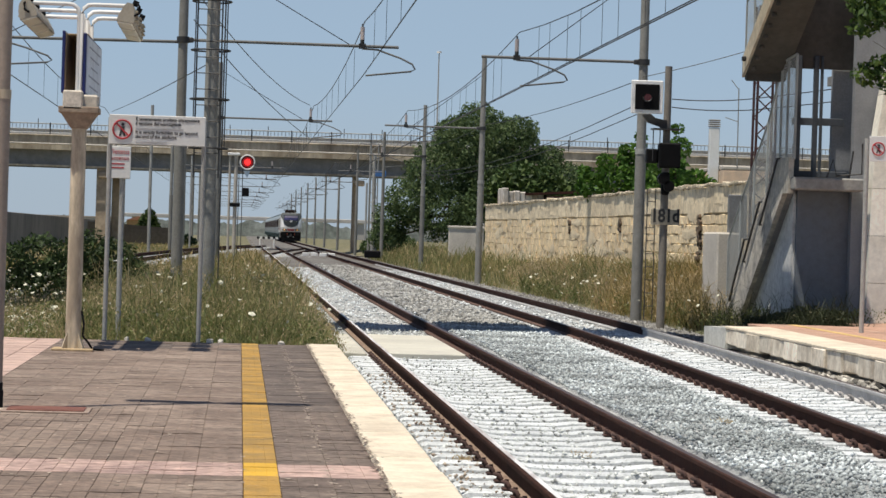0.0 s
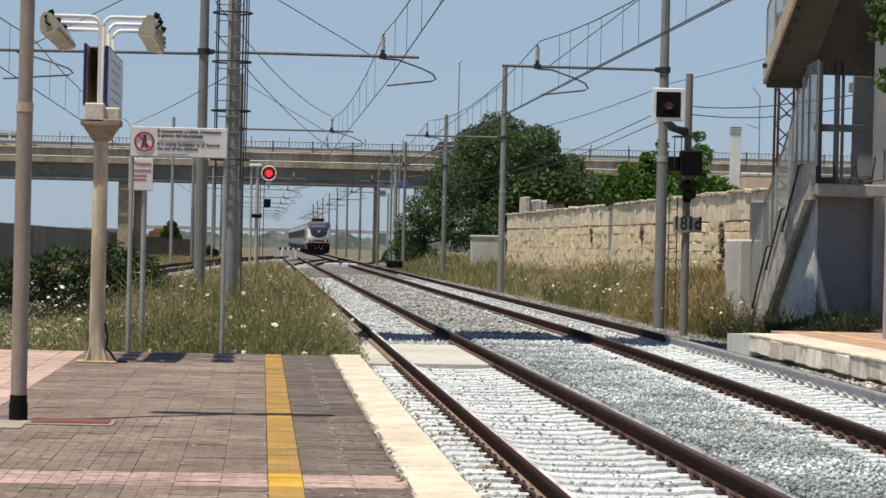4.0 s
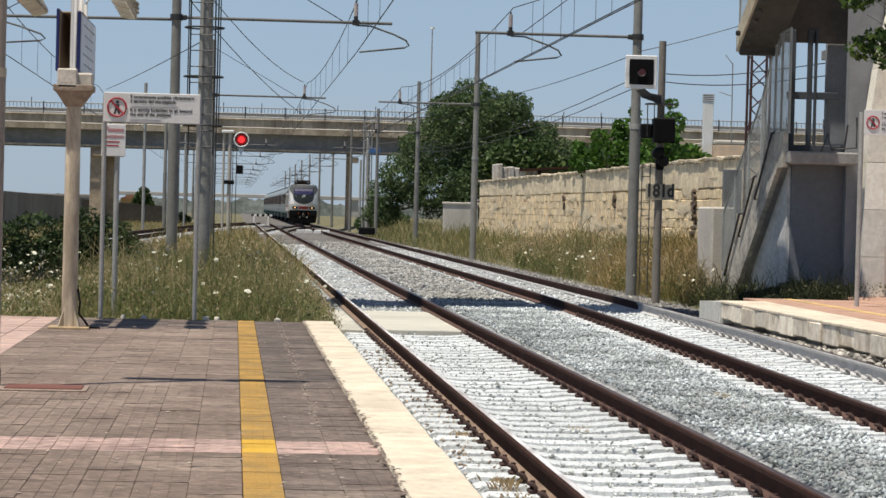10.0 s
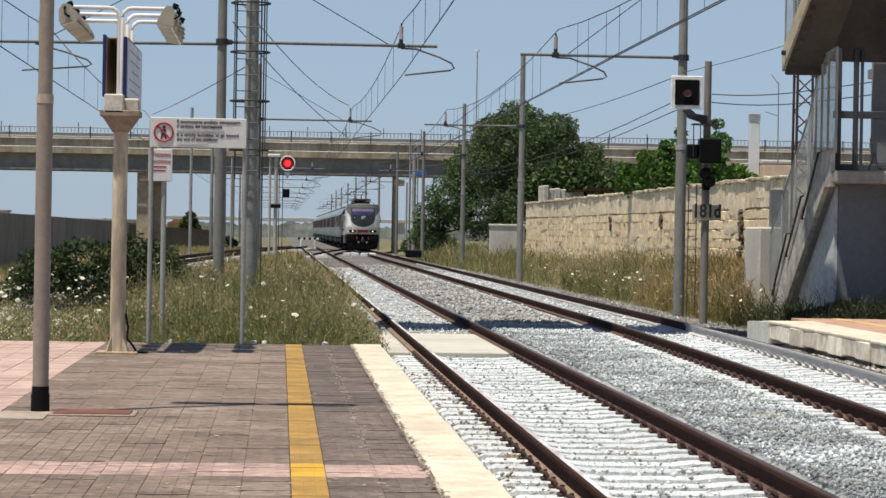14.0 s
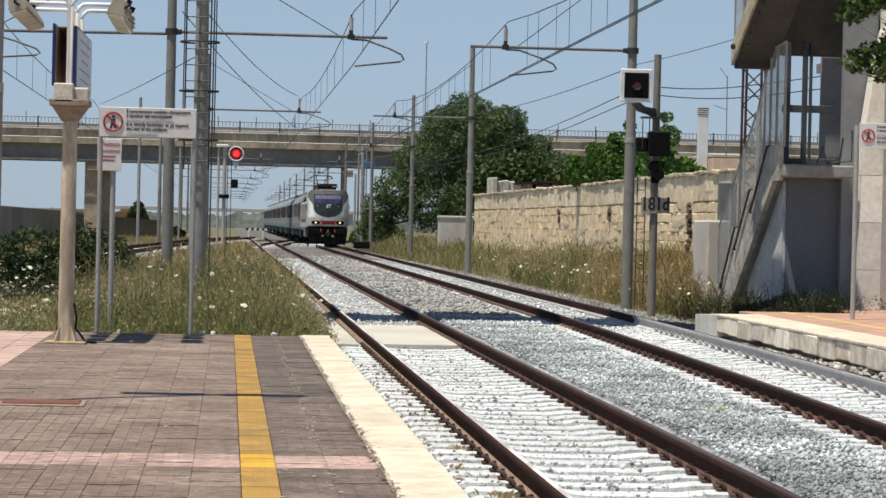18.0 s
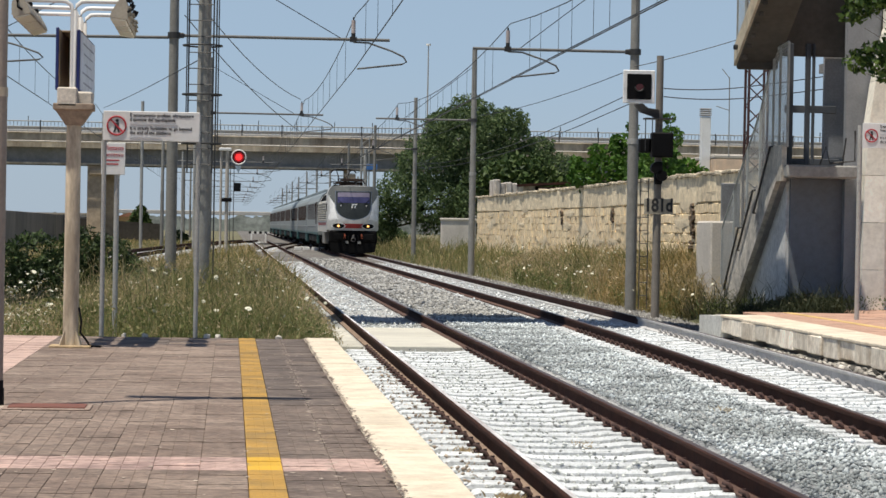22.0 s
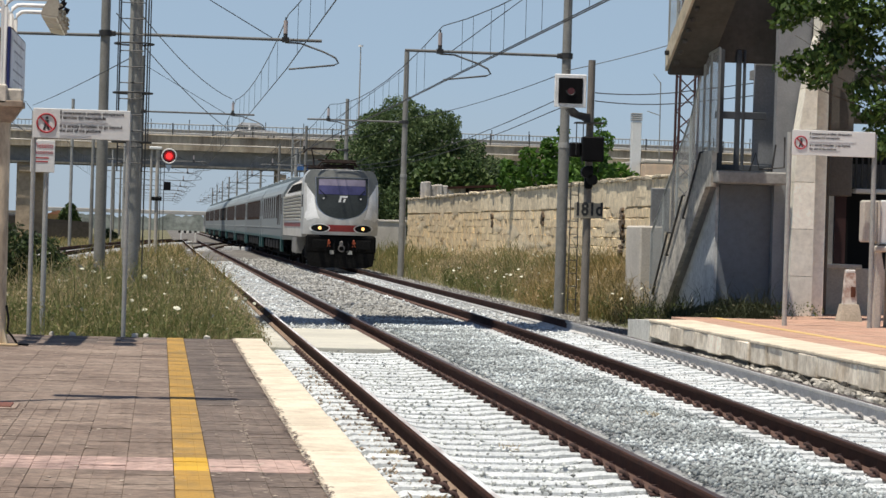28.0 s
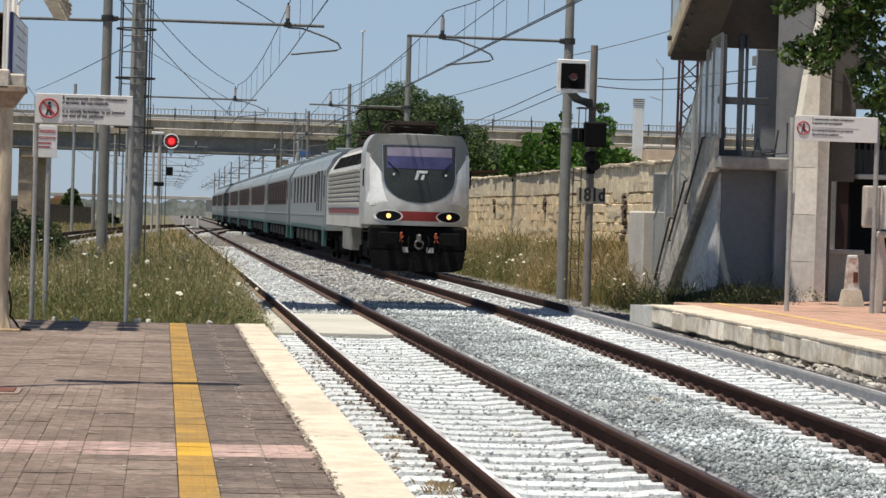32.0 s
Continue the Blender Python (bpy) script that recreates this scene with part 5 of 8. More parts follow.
for k in range(16):
    part("pier", Shape().box((-25 + 18 * k, 0, 1.6), (1.6, 2, 4.4)), FAR_PALE, fv)

# wall along the siding
LWALL = mat("grey_boundary_wall", (0.20, 0.175, 0.150), 0.9, vary=0.15, fine=4, coarse=0.5, tint=(0.09, 0.08, 0.07), bump=0.15)
lw = thing("wall_west", pose(0, 0, 0), "long grey concrete boundary wall beside the siding", "wall", kind="structure")
for k in range(34):
    y = 70 + 13 * k
    part("panel", Shape().box((-12.4 - 0.03 * (y - 140), y, 0.72), (0.25, 12.98, 2.96), pose(0, 0, 0, 0, 0, 1.72), cut=0.02), LWALL, lw)
# the bridge's shadow is put into this wall's colour
lone("wall_underpass", Shape().slab([(-14.5, -0.5), (-6.7, -0.5), (-6.7, 1.5), (-14.5, 1.95)], "y", 250.0, 250.4), mat("shaded_wall", (0.075, 0.068, 0.06), 0.95, vary=0.3, fine=3, coarse=0.4), "wall beyond the bridge, coloured dark for the bridge's shadow", "wall", kind="structure")
oc = thing("shed", pose(-21.6, 560, -0.3), "small ochre shed behind the boundary wall", "shed")
part("wall", Shape().box((0, 0, 1.5), (5, 4, 3.2)), mat("ochre_plaster", (0.45, 0.28, 0.12), 0.9), oc)
part("roof", Shape().slab([(-2.8, 3.0), (2.8, 3.0), (0, 3.9)], "y", -2.2, 2.2), mat("terracotta_roof", (0.3, 0.14, 0.08), 0.9), oc)
lone("brown_hut", Shape().slab([(-1.6, 0), (1.6, 0), (1.6, 2.0), (0, 2.9), (-1.6, 2.0)], "y", -1.5, 1.5), mat("brown_hut", (0.2, 0.11, 0.07), 0.9), "brown hut behind the boundary wall", "hut", at=pose(-17.6, 268, -0.3) @ Matrix.Scale(0.9, 4))

# ---- stone wall on the right ----
WALL_STONE = mat("tuff_blocks", (0.88, 0.71, 0.45), 0.93, vary=0.32, fine=7, coarse=0.7, tint=(0.74, 0.58, 0.38), stain=0.5, spread=0.14, bump=0.5)
WALL_REST = mat("tuff_blocks_rest", (0.88, 0.71, 0.45), 0.93, vary=0.32, fine=7, coarse=0.7, tint=(0.74, 0.58, 0.38), stain=0.5, spread=0.14, island=True, bump=0.5)
WALL_TOP = mat("wall_render", (0.86, 0.73, 0.51), 0.93, vary=0.35, fine=6, coarse=0.8, tint=(0.56, 0.46, 0.315), stain=0.5, spread=0.06, bump=0.4)
MORTAR = mat("mortar_shadowed", (0.70, 0.57, 0.39), 0.95, vary=0.2, bump=0.3)
WX, W0, W1 = 13.0, 62.0, 137.0
ew = thing("wall_east", pose(0, 0, 0), "old tuff block wall with a rendered top band", "wall", kind="structure")
part("core", Shape().box((WX + 0.25, (W0 + W1) / 2, 1.5), (0.40, W1 - W0, 3.5)), MORTAR, ew)
bm_ = [Shape().box((0, 0, 0), (0.12, 0.50 * k, 0.272), cut=0.022).mesh("stone_block", WALL_STONE) for k in (0.8, 1.0)]
rest_blocks, n_blocks = Shape(), 0
for r in range(9):
    z = 0.10 + 0.28 * r
    y = W0 + 0.25 * (r % 2)
    while y < W1:
        w = 0.52 * (0.7 + 0.6 * rng.random())
        dx = rng.normal() * 0.009
        if rng.random() < 0.03:
            dx += 0.025                                  # a stone fallen back
        if y < 78 and n_blocks < 295:
            s = part("stone_block", bm_[1], None, ew)
            s.matrix_basis = pose(WX + 0.02 + dx, y + w / 2, z + rng.normal() * 0.008, rng.normal() * 0.8, 0, rng.normal() * 0.8) @ Matrix.Diagonal((1, (w - 0.006) / 0.5, 1, 1))
            n_blocks += 1
        else:
            rest_blocks.box((WX + 0.02 + dx, y + w / 2, z + rng.normal() * 0.008), (0.12, w - 0.008, 0.272), pose(0, 0, 0, rng.normal() * 0.8))
        y += w
tagged(part("stone_block", rest_blocks, WALL_REST, ew), kind="stuff")
y = W0
while y < W1:
    w = 3.2 + 3.2 * rng.random()
    part("render_band", Shape().box((WX + 0.03, y + w / 2, 2.91 + rng.normal() * 0.008), (0.16, w - 0.004, 0.80 + rng.normal() * 0.02), cut=0.03), WALL_TOP, ew)
    y += w
SCAR = mat("dark_brick_scar", (0.17, 0.125, 0.085), 0.95, vary=0.5, fine=6, coarse=2.5, tint=(0.07, 0.05, 0.035), bump=0.6, island=True, spread=0.5)
for y, h, top in ((72.6, 1.9, 2.45), (88.0, 0.45, 2.4), (101.5, 0.5, 2.4)):
    sh = Shape()
    for k in range(int(h * 22)):
        sh.box((WX - 0.05 - 0.03 * rng.random(), y + rng.normal() * 0.13, top - h * rng.random()), (0.07 + 0.05 * rng.random(), 0.10 + 0.22 * rng.random(), 0.06 + 0.10 * rng.random()), pose(0, 0, 0, rng.normal() * 14), cut=0.012)
    part("buttress_scar", sh, SCAR, ew, "dark broken masonry scar")
# weathered coping stones on the wall's top, uneven
cap = Shape()
y = W0
while y < W1:
    w = 0.35 + 0.7 * rng.random()
    cap.box((WX + 0.06 + rng.normal() * 0.02, y + w / 2, 3.285 + rng.normal() * 0.012), (0.34, w * 0.96, 0.07 + 0.05 * rng.random()), pose(0, 0, 0, rng.normal() * 2.5, rng.normal() * 3), cut=0.02)
    y += w
tagged(part("coping_stone", cap, mat("lichen_coping", (0.56, 0.48, 0.35), 0.95, vary=0.4, fine=7, coarse=1.5, tint=(0.20, 0.17, 0.12), stain=0.5, island=True, spread=0.3, bump=0.5), ew, "lichen-dark uneven coping stones"), kind="stuff")

# remnants of plaster, and holes where stones have crumbled
patches, holes = Shape(), Shape()
for k in range(190):
    y, z = W0 + (W1 - W0) * rng.random() ** 1.3, 0.5 + (1.7 if k % 3 == 0 else 2.6) * rng.random()
    w, h = (0.15 + 0.5 * rng.random() ** 2, 0.06 + 0.12 * rng.random() ** 2) if k % 3 == 0 else (0.3 + 1.6 * rng.random() ** 2, 0.10 + 0.30 * rng.random() ** 2)
    ring = [(WX - 0.05, y + w * math.cos(a) * (0.5 + 0.6 * rng.random()), z + h * math.sin(a) * (0.5 + 0.6 * rng.random())) for a in np.linspace(0, 5.9, 15)]
    (holes if k % 3 == 0 else patches).add(ring + [(WX - 0.062, y, z)], [(i, (i + 1) % 15, 15) for i in range(15)])
tagged(part("plaster_patch", patches, mat("old_plaster", (0.84, 0.70, 0.48), 0.93, vary=0.2, fine=8, coarse=1.2, tint=(0.5, 0.42, 0.3), island=True, spread=0.15), ew), kind="stuff")
tagged(part("crumbled_patch", holes, mat("crumbled_stone", (0.54, 0.41, 0.25), 0.95, vary=0.35, fine=12, coarse=1.5, island=True, spread=0.35), ew), kind="stuff")

# buildings behind the wall
wh = thing("whitewashed_shed", pose(13.75, 134, -0.42), "flaking whitewashed shed behind the wall", "shed")
for k in range(7):
    part("wall_block", Shape().box((-0.2 + 0.3 * k, 0.15 * (k % 2), 2.15), (0.31, 2.6, 4.55 + 0.42 * rng.random() - 0.05 * k), cut=0.05), mat("flaking_whitewash", (0.66, 0.63, 0.58), 0.9, vary=0.3, fine=4, coarse=1.3, tint=(0.36, 0.32, 0.27), stain=0.5), wh)
part("wall", Shape().box((0.7, 0.6, 1.9), (1.9, 2, 3.6), cut=0.05), mat("flaking_whitewash", (0.62, 0.60, 0.56), 0.9, vary=0.2, fine=4, coarse=1.5, tint=(0.36, 0.33, 0.29), stain=0.5), wh)
rsd = thing("rusty_shed", pose(16.35, 134, -0.4), "brown rusty sheet-metal shed behind the wall", "shed")
part("wall", Shape().box((0.3, 0, 2.1), (2.0, 3, 4.3)), mat("rusty_sheet", (0.13, 0.08, 0.06), 0.9, vary=0.3), rsd)
part("roof", Shape().box((-0.3, -0.1, 4.4), (3.0, 3.4, 0.12), pose(0, 0, 0, 0, -4)), RUST, rsd)
lone("low_wall", Shape().box((12.9, 148, 1.0), (2.0, 0.3, 2.3), cut=0.04).box((12.9, 148, 2.15), (2.1, 0.4, 0.14), cut=0.03), PALE_CONCRETE, "pale low rendered wall end by the line", "wall", kind="structure")
ph = thing("house", pose(18.35, 96, 0), "peach rendered house with a white chimney", "house")
part("wall", Shape().box((1.0, 3, 2.0), (2.85, 6, 4.9), cut=0.04), mat("peach_render", (0.90, 0.66, 0.47), 0.9, vary=0.08, fine=6, coarse=0.8, tint=(0.5, 0.42, 0.33)), ph)
part("parapet", Shape().box((1.0, 3, 4.52), (2.86, 6.01, 0.14), cut=0.03), PALE_CONCRETE, ph)
ch = part("chimney", Shape().box((-0.62, 1, 3.0), (0.36, 0.36, 6.1), cut=0.02), WHITE_PAINT, ph, "white chimney")
for k in range(4):
    part("cap_slat", Shape().box((-0.62, 1, 6.10 + 0.075 * k), (0.40, 0.40, 0.045), cut=0.01), mat("chimney_cap", (0.36, 0.33, 0.29), 0.9), ch)
an = thing("antenna", pose(18.45, 96, 4.5), "thin television aerial on a mast", "aerial")
part("mast", Shape().tube([(0, 0, 0), (-0.02, 0, 3.0)], 0.022, 6), GALVANISED, an)
part("boom", Shape().tube([(-0.02, 0, 2.95), (-0.3, 0, 3.3)], 0.016, 5), GALVANISED, an)
part("boom", Shape().tube([(0, 0, 1.75), (-0.5, 0, 1.9)], 0.016, 5), GALVANISED, an)

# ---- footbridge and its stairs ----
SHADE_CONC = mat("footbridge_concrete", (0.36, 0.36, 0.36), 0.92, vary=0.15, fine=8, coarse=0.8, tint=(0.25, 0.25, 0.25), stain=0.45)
# underside coloured darker and side paler, for the shade and sun they get
SOFFIT = mat("footbridge_soffit_shaded", (0.095, 0.088, 0.078), 0.92, vary=0.18, fine=8, coarse=0.7, tint=(0.062, 0.057, 0.05), stain=0.45)
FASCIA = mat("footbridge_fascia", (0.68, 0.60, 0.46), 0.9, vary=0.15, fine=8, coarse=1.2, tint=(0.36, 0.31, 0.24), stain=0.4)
STEEL_BLUE = mat("stair_frame_steel", (0.075, 0.085, 0.10), 0.6, 0.2, vary=0.15)
MESHY = mat("mesh_rail_grey", (0.42, 0.44, 0.43), 0.6, 0.1, vary=0.15)
fb = thing("footbridge", pose(0, 0, 0), "concrete footbridge deck with stairs, mesh rails and steel window frames", "footbridge")
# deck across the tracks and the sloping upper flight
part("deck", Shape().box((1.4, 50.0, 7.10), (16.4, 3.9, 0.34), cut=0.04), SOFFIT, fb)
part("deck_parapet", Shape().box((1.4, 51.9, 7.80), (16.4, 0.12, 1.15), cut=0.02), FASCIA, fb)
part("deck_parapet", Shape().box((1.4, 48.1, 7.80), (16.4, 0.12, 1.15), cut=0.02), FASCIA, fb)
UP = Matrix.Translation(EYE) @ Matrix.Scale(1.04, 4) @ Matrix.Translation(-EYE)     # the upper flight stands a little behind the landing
part("upper_flight", Shape().slab([(50.0, 5.02), (46.9, 6.57), (46.9, 6.95), (50.0, 5.42)], "x", 9.75, 10.52), SOFFIT, fb, "underside of the upper flight, coloured dark for its shade").matrix_basis = UP
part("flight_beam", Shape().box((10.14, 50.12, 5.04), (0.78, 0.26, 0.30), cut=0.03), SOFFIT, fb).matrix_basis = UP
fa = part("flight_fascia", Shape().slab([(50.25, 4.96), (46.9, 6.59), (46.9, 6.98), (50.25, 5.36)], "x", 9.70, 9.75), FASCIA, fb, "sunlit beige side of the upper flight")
fa.matrix_basis = UP
for k in range(9):
    part("rib", Shape().box((9.82, 49.7 - 0.36 * k, 5.10 + 0.178 * k), (0.10, 0.06, 0.09), cut=0.02), SOFFIT, fa)
part("lamp_bracket", Shape().box((9.66, 49.9, 5.30), (0.08, 0.12, 0.10), cut=0.02), DARK_STEEL, fa)
for k in range(5):
    y_, z_ = 50.1 - 0.8 * k, 5.40 + 0.39 * k
    part("rail_post", Shape().box((9.73, y_, z_ + 0.5), (0.035, 0.035, 1.0)), MESHY, fa)
rm = Shape()
for k in range(34):
    rm.box((9.73, 50.1 - 0.097 * k, 5.42 + 0.0472 * k + 0.48), (0.006, 0.010, 0.95))
for k in range(14):
    rm.add([(9.727, 50.1, 5.46 + 0.07 * k), (9.727, 46.9, 7.02 + 0.07 * k), (9.727, 46.9, 7.032 + 0.07 * k), (9.727, 50.1, 5.472 + 0.07 * k)], [(0, 1, 2, 3)])
part("rail_mesh", rm, MESHY, fa, "fine grey wire mesh")
part("hand_rail", Shape().tube([(9.73, 50.1, 6.42), (9.73, 46.9, 7.98)], 0.022, 6), MESHY, fa)

# landing, wall below it, lower flight going down away from the camera
part("landing", Shape().box((11.55, 51.2, 2.93), (1.42, 1.5, 0.25), cut=0.03), mat("landing_concrete", (0.30, 0.295, 0.28), 0.92, vary=0.2, fine=8, coarse=0.8, tint=(0.2, 0.195, 0.185)), fb)
# the shade under the landing is put into this wall's colour
SHADE_WALL = mat("shaded_blue_grey_wall", (0.135, 0.157, 0.185), 0.92, vary=0.12, fine=8, coarse=0.6, tint=(0.14, 0.145, 0.15), stain=0.45)
part("wall_below", Shape().box((11.68, 51.36, 1.2), (1.16, 0.12, 3.2)), SHADE_WALL, fb, "blue-grey shaded wall under the landing")
# wall colour raised so that the sun wedge on it shows bright
part("side_wall", Shape().slab([(51.4, -0.4), (56.4, -0.4), (51.5, 2.75), (51.4, 2.75)], "x", 11.04, 11.10), mat("stair_side_sunlit", (0.62, 0.62, 0.60), 0.92, vary=0.2, fine=8, coarse=1.5, tint=(0.42, 0.42, 0.41)), fb, "wall under the stair flight, paled for the sun on it")
# shaded side beside the pillar; its shade is put into the blue-grey
part("corner_column", Shape().slab([(12.15, -0.3), (13.0, -0.3), (13.0, 8.3), (12.15, 8.3)], "y", 51.08, 51.29), mat("shaded_column_grey", (0.30, 0.315, 0.34), 0.9, vary=0.1, coarse=1), fb)
fl = part("lower_flight", Shape().slab([(51.4, 2.74), (56.3, -0.39), (56.9, -0.35), (56.9, 0.0), (52.0, 3.05), (51.4, 3.05)], "x", 10.9, 12.2), SHADE_CONC, fb)
for k in range(17):
    part("step", Shape().box((11.55, 52.15 + 0.285 * k, 2.97 - 0.178 * k), (1.28, 0.31, 0.18), cut=0.01), SHADE_CONC, fl)
part("stringer", Shape().slab([(50.8, 2.74), (51.3, 2.74), (56.2, -0.38), (57.2, -0.38), (57.2, 0.15), (51.9, 3.45), (50.8, 3.45)], "x", 10.80, 10.90), mat("flaking_stair_side", (0.52, 0.48, 0.41), 0.92, vary=0.3, fine=7, coarse=1.6, tint=(0.23, 0.22, 0.205), stain=0.55), fb, "pale sloping stair side")
part("foot_wall", Shape().box((11.02, 58.9, 0.70), (0.55, 1.8, 2.5), cut=0.04), PALE_CONCRETE, fb)
part("door_panel", Shape().box((11.30, 58.6, 2.32), (0.44, 0.08, 1.0), cut=0.02), mat("grey_sheet", (0.20, 0.21, 0.22), 0.6), fb)
# mesh side screens: posts, top rails and a fine lattice
def screen_top(y):
    return float(np.interp(y, [50.4, 51.0, 51.87, 53.11, 55.8, 57.2], [5.48, 5.46, 5.38, 4.25, 2.63, 1.75]))


def screen_foot(y):
    return float(np.interp(y, [50.4, 51.9, 57.2], [3.40, 3.40, 0.15]))


stops = [50.5, 51.25, 51.87, 53.11, 54.4, 55.8, 57.1]
for y, y2 in zip(stops, stops[1:] + [0]):
    pn = part("screen_post", Shape().box((10.84, y, (screen_foot(y) + screen_top(y)) / 2), (0.05, 0.05, screen_top(y) - screen_foot(y)), cut=0.008), MESHY, fb)
    if y2:
        s = Shape()
        n = int((y2 - y) / 0.05)
        for j in range(n):
            q = y + (y2 - y) * (j + 0.5) / n
            s.box((10.84, q, (screen_foot(q) + screen_top(q)) / 2), (0.005, 0.006, screen_top(q) - screen_foot(q)))
        for j in range(34):
            u = (j + 0.5) / 34
            a, c = screen_foot(y) + (screen_top(y) - screen_foot(y)) * u, screen_foot(y2) + (screen_top(y2) - screen_foot(y2)) * u
            s.add([(10.838, y, a - 0.0035), (10.838, y2, c - 0.0035), (10.838, y2, c + 0.0035), (10.838, y, a + 0.0035)], [(0, 1, 2, 3)])
        part("screen_mesh", s, MESHY, pn, "fine grey wire mesh")
        part("top_rail", Shape().tube([(10.84, y, screen_top(y)), (10.84, y2, screen_top(y2))], 0.022, 6), MESHY, pn)
for (y0, z0), (y1, z1) in (((56.37, 0.45), (54.86, 1.80)), ((54.9, 1.32), (53.36, 2.58)), ((53.27, 2.11), (51.68, 3.44))):
    part("handrail", Shape().tube([(10.98, y0, z0), (10.75, y0, z0), (10.75, y1, z1), (10.86, y1, z1 + 0.01)], 0.024, 6), DARK_STEEL, fb)
# steel window frames between landing and upper flight
for x in (11.19, 11.54, 11.66):
    part("frame_post", Shape().box((x, 51.9, 4.32), (0.10 if x < 11.6 else 0.05, 0.10, 2.45), cut=0.01), STEEL_BLUE, fb)
part("frame_rail", Shape().box((11.6, 51.9, 4.22), (1.05, 0.08, 0.15), cut=0.01), STEEL_BLUE, fb)
part("frame_rail", Shape().box((11.6, 51.9, 3.16), (1.25, 0.08, 0.12), cut=0.01), STEEL_BLUE, fb)
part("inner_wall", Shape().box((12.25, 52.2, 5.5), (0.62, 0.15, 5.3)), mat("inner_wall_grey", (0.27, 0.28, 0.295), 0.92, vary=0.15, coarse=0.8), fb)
# added sheet, dark and tilted from the sun, stands in for shade here
part("upper_soffit", Shape().slab([(51.98, 5.3), (52.12, 5.3), (51.50, 7.9), (51.36, 7.9)], "x", 10.95, 12.55), SOFFIT, fb, "added leaning dark sheet for the shade above the landing")
part("landing_rail", Shape().tube([(11.5, 50.5, 3.05), (11.62, 50.5, 3.42), (11.7, 50.5, 3.1), (12.2, 50.5, 3.15), (12.2, 50.5, 3.75)], 0.02, 5).tube([(11.95, 50.5, 3.05), (12.02, 50.5, 3.6)], 0.02, 5), DARK_STEEL, fb)
# near white, so that the pillar reads as the sunlit side
PILLAR = mat("footbridge_pillar", (0.92, 0.885, 0.79), 0.92, vary=0.12, fine=10, coarse=1.3, tint=(0.78, 0.74, 0.65), stain=0.4)


NEAR = Matrix.Translation(EYE) @ Matrix.Scale(0.985, 4) @ Matrix.Translation(-EYE)      # the pillar stands a little before the landing


def frustum(w0, w1, d0, d1, z0, z1):
    return Shape().add([(-w0, -d0, z0), (w0, -d0, z0), (w0, d0, z0), (-w0, d0, z0), (-w1, -d1, z1), (w1, -d1, z1), (w1, d1, z1), (-w1, d1, z1)],
                       [(0, 1, 2, 3), (4, 5, 6, 7), (0, 1, 5, 4), (1, 2, 6, 5), (2, 3, 7, 6), (3, 0, 4, 7)])


# left edge of the sunlit face, shaped like the upper flight's shadow edge
def sunlit_left(z):
    return 12.56 + 0.02 * z + 0.043 * max(0.0, z - 3.0) ** 2


for k in range(7):
    z0, z1 = 0.05 + 0.95 * k, 0.99 + 0.95 * k
    q = [(sunlit_left(z0), z0), (13.04, z0), (13.04, z1), (sunlit_left(z1), z1)]
    part("pillar_block", Shape().slab(q, "y", 51.3, 51.8), PILLAR, fb, "pale concrete pillar block" if k == 0 else "").matrix_basis = NEAR
part("pillar", Shape().box((13.19, 51.75, 3.3), (0.28, 0.5, 6.6), cut=0.02), PILLAR, fb).matrix_basis = NEAR
# wall right of the pillar, its shade put into the brown
part("pillar", Shape().box((13.72, 52.2, 4.7), (0.58, 0.3, 4.1), cut=0.02), mat("inner_wall_shaded", (0.15, 0.135, 0.12), 0.92, vary=0.15, coarse=0.8), fb)
part("downpipe", Shape().tube([(13.40, 51.75, 0.1), (13.40, 51.75, 6.2)], 0.06, 8), mat("brown_pipe", (0.12, 0.085, 0.06), 0.6), fb)
# lattice pylon behind
py = thing("lattice_pylon", pose(12.65, 62.5, 0), "dark red lattice steel pylon", "pylon")
for dx in (-0.22, 0.22):
    for dy in (-0.22, 0.22):
        part("leg", Shape().tube([(dx * 1.15, dy, 0), (dx, dy, 7.5)], 0.035, 5), mat("pylon_red", (0.07, 0.03, 0.03), 0.8), py)
for k in range(16):
    sgn = 1 if k % 2 else -1
    part("brace", Shape().tube([(-0.23 * sgn, -0.22, 0.4 + 0.44 * k), (0.23 * sgn, -0.22, 0.84 + 0.44 * k)], 0.018, 5), MATS["pylon_red"], py)
    part("brace", Shape().tube([(0.23 * sgn, 0.22, 0.4 + 0.44 * k), (-0.23 * sgn, 0.22, 0.84 + 0.44 * k)], 0.018, 5), MATS["pylon_red"], py)

# second platform's furniture and the building behind it
sg2 = thing("warning_sign", pose(11.63, 44.61, RIGHT_Z - 0.02) @ Matrix.Scale(0.943, 4), "white end-of-platform warning sign on two grey posts", "sign", "warning signs")
for x in (-0.82, 0.80):
    part("post", Shape().tube([(x, 0, -0.02), (x, 0, 3.62)], 0.045, 10), GALVANISED, sg2)
warning_sign(sg2, 1.58, 0.47, 3.43, -0.06)
bl = thing("station_hut", pose(0, 53.0, 0), "grey station hut with a dark open doorway", "hut")
DIM = mat("hut_grey", (0.26, 0.255, 0.25), 0.92, vary=0.15, coarse=0.8)
part("base_wall", Shape().box((14.3, -0.1, 0.42), (1.7, 0.25, 1.5), cut=0.02), PALE_CONCRETE, bl)
part("sill", Shape().box((13.95, -0.16, 1.20), (1.0, 0.3, 0.10), cut=0.02), PALE_CONCRETE, bl)
part("wall", Shape().box((13.55, 0.1, 2.0), (0.55, 0.2, 4.6)), DIM, bl)
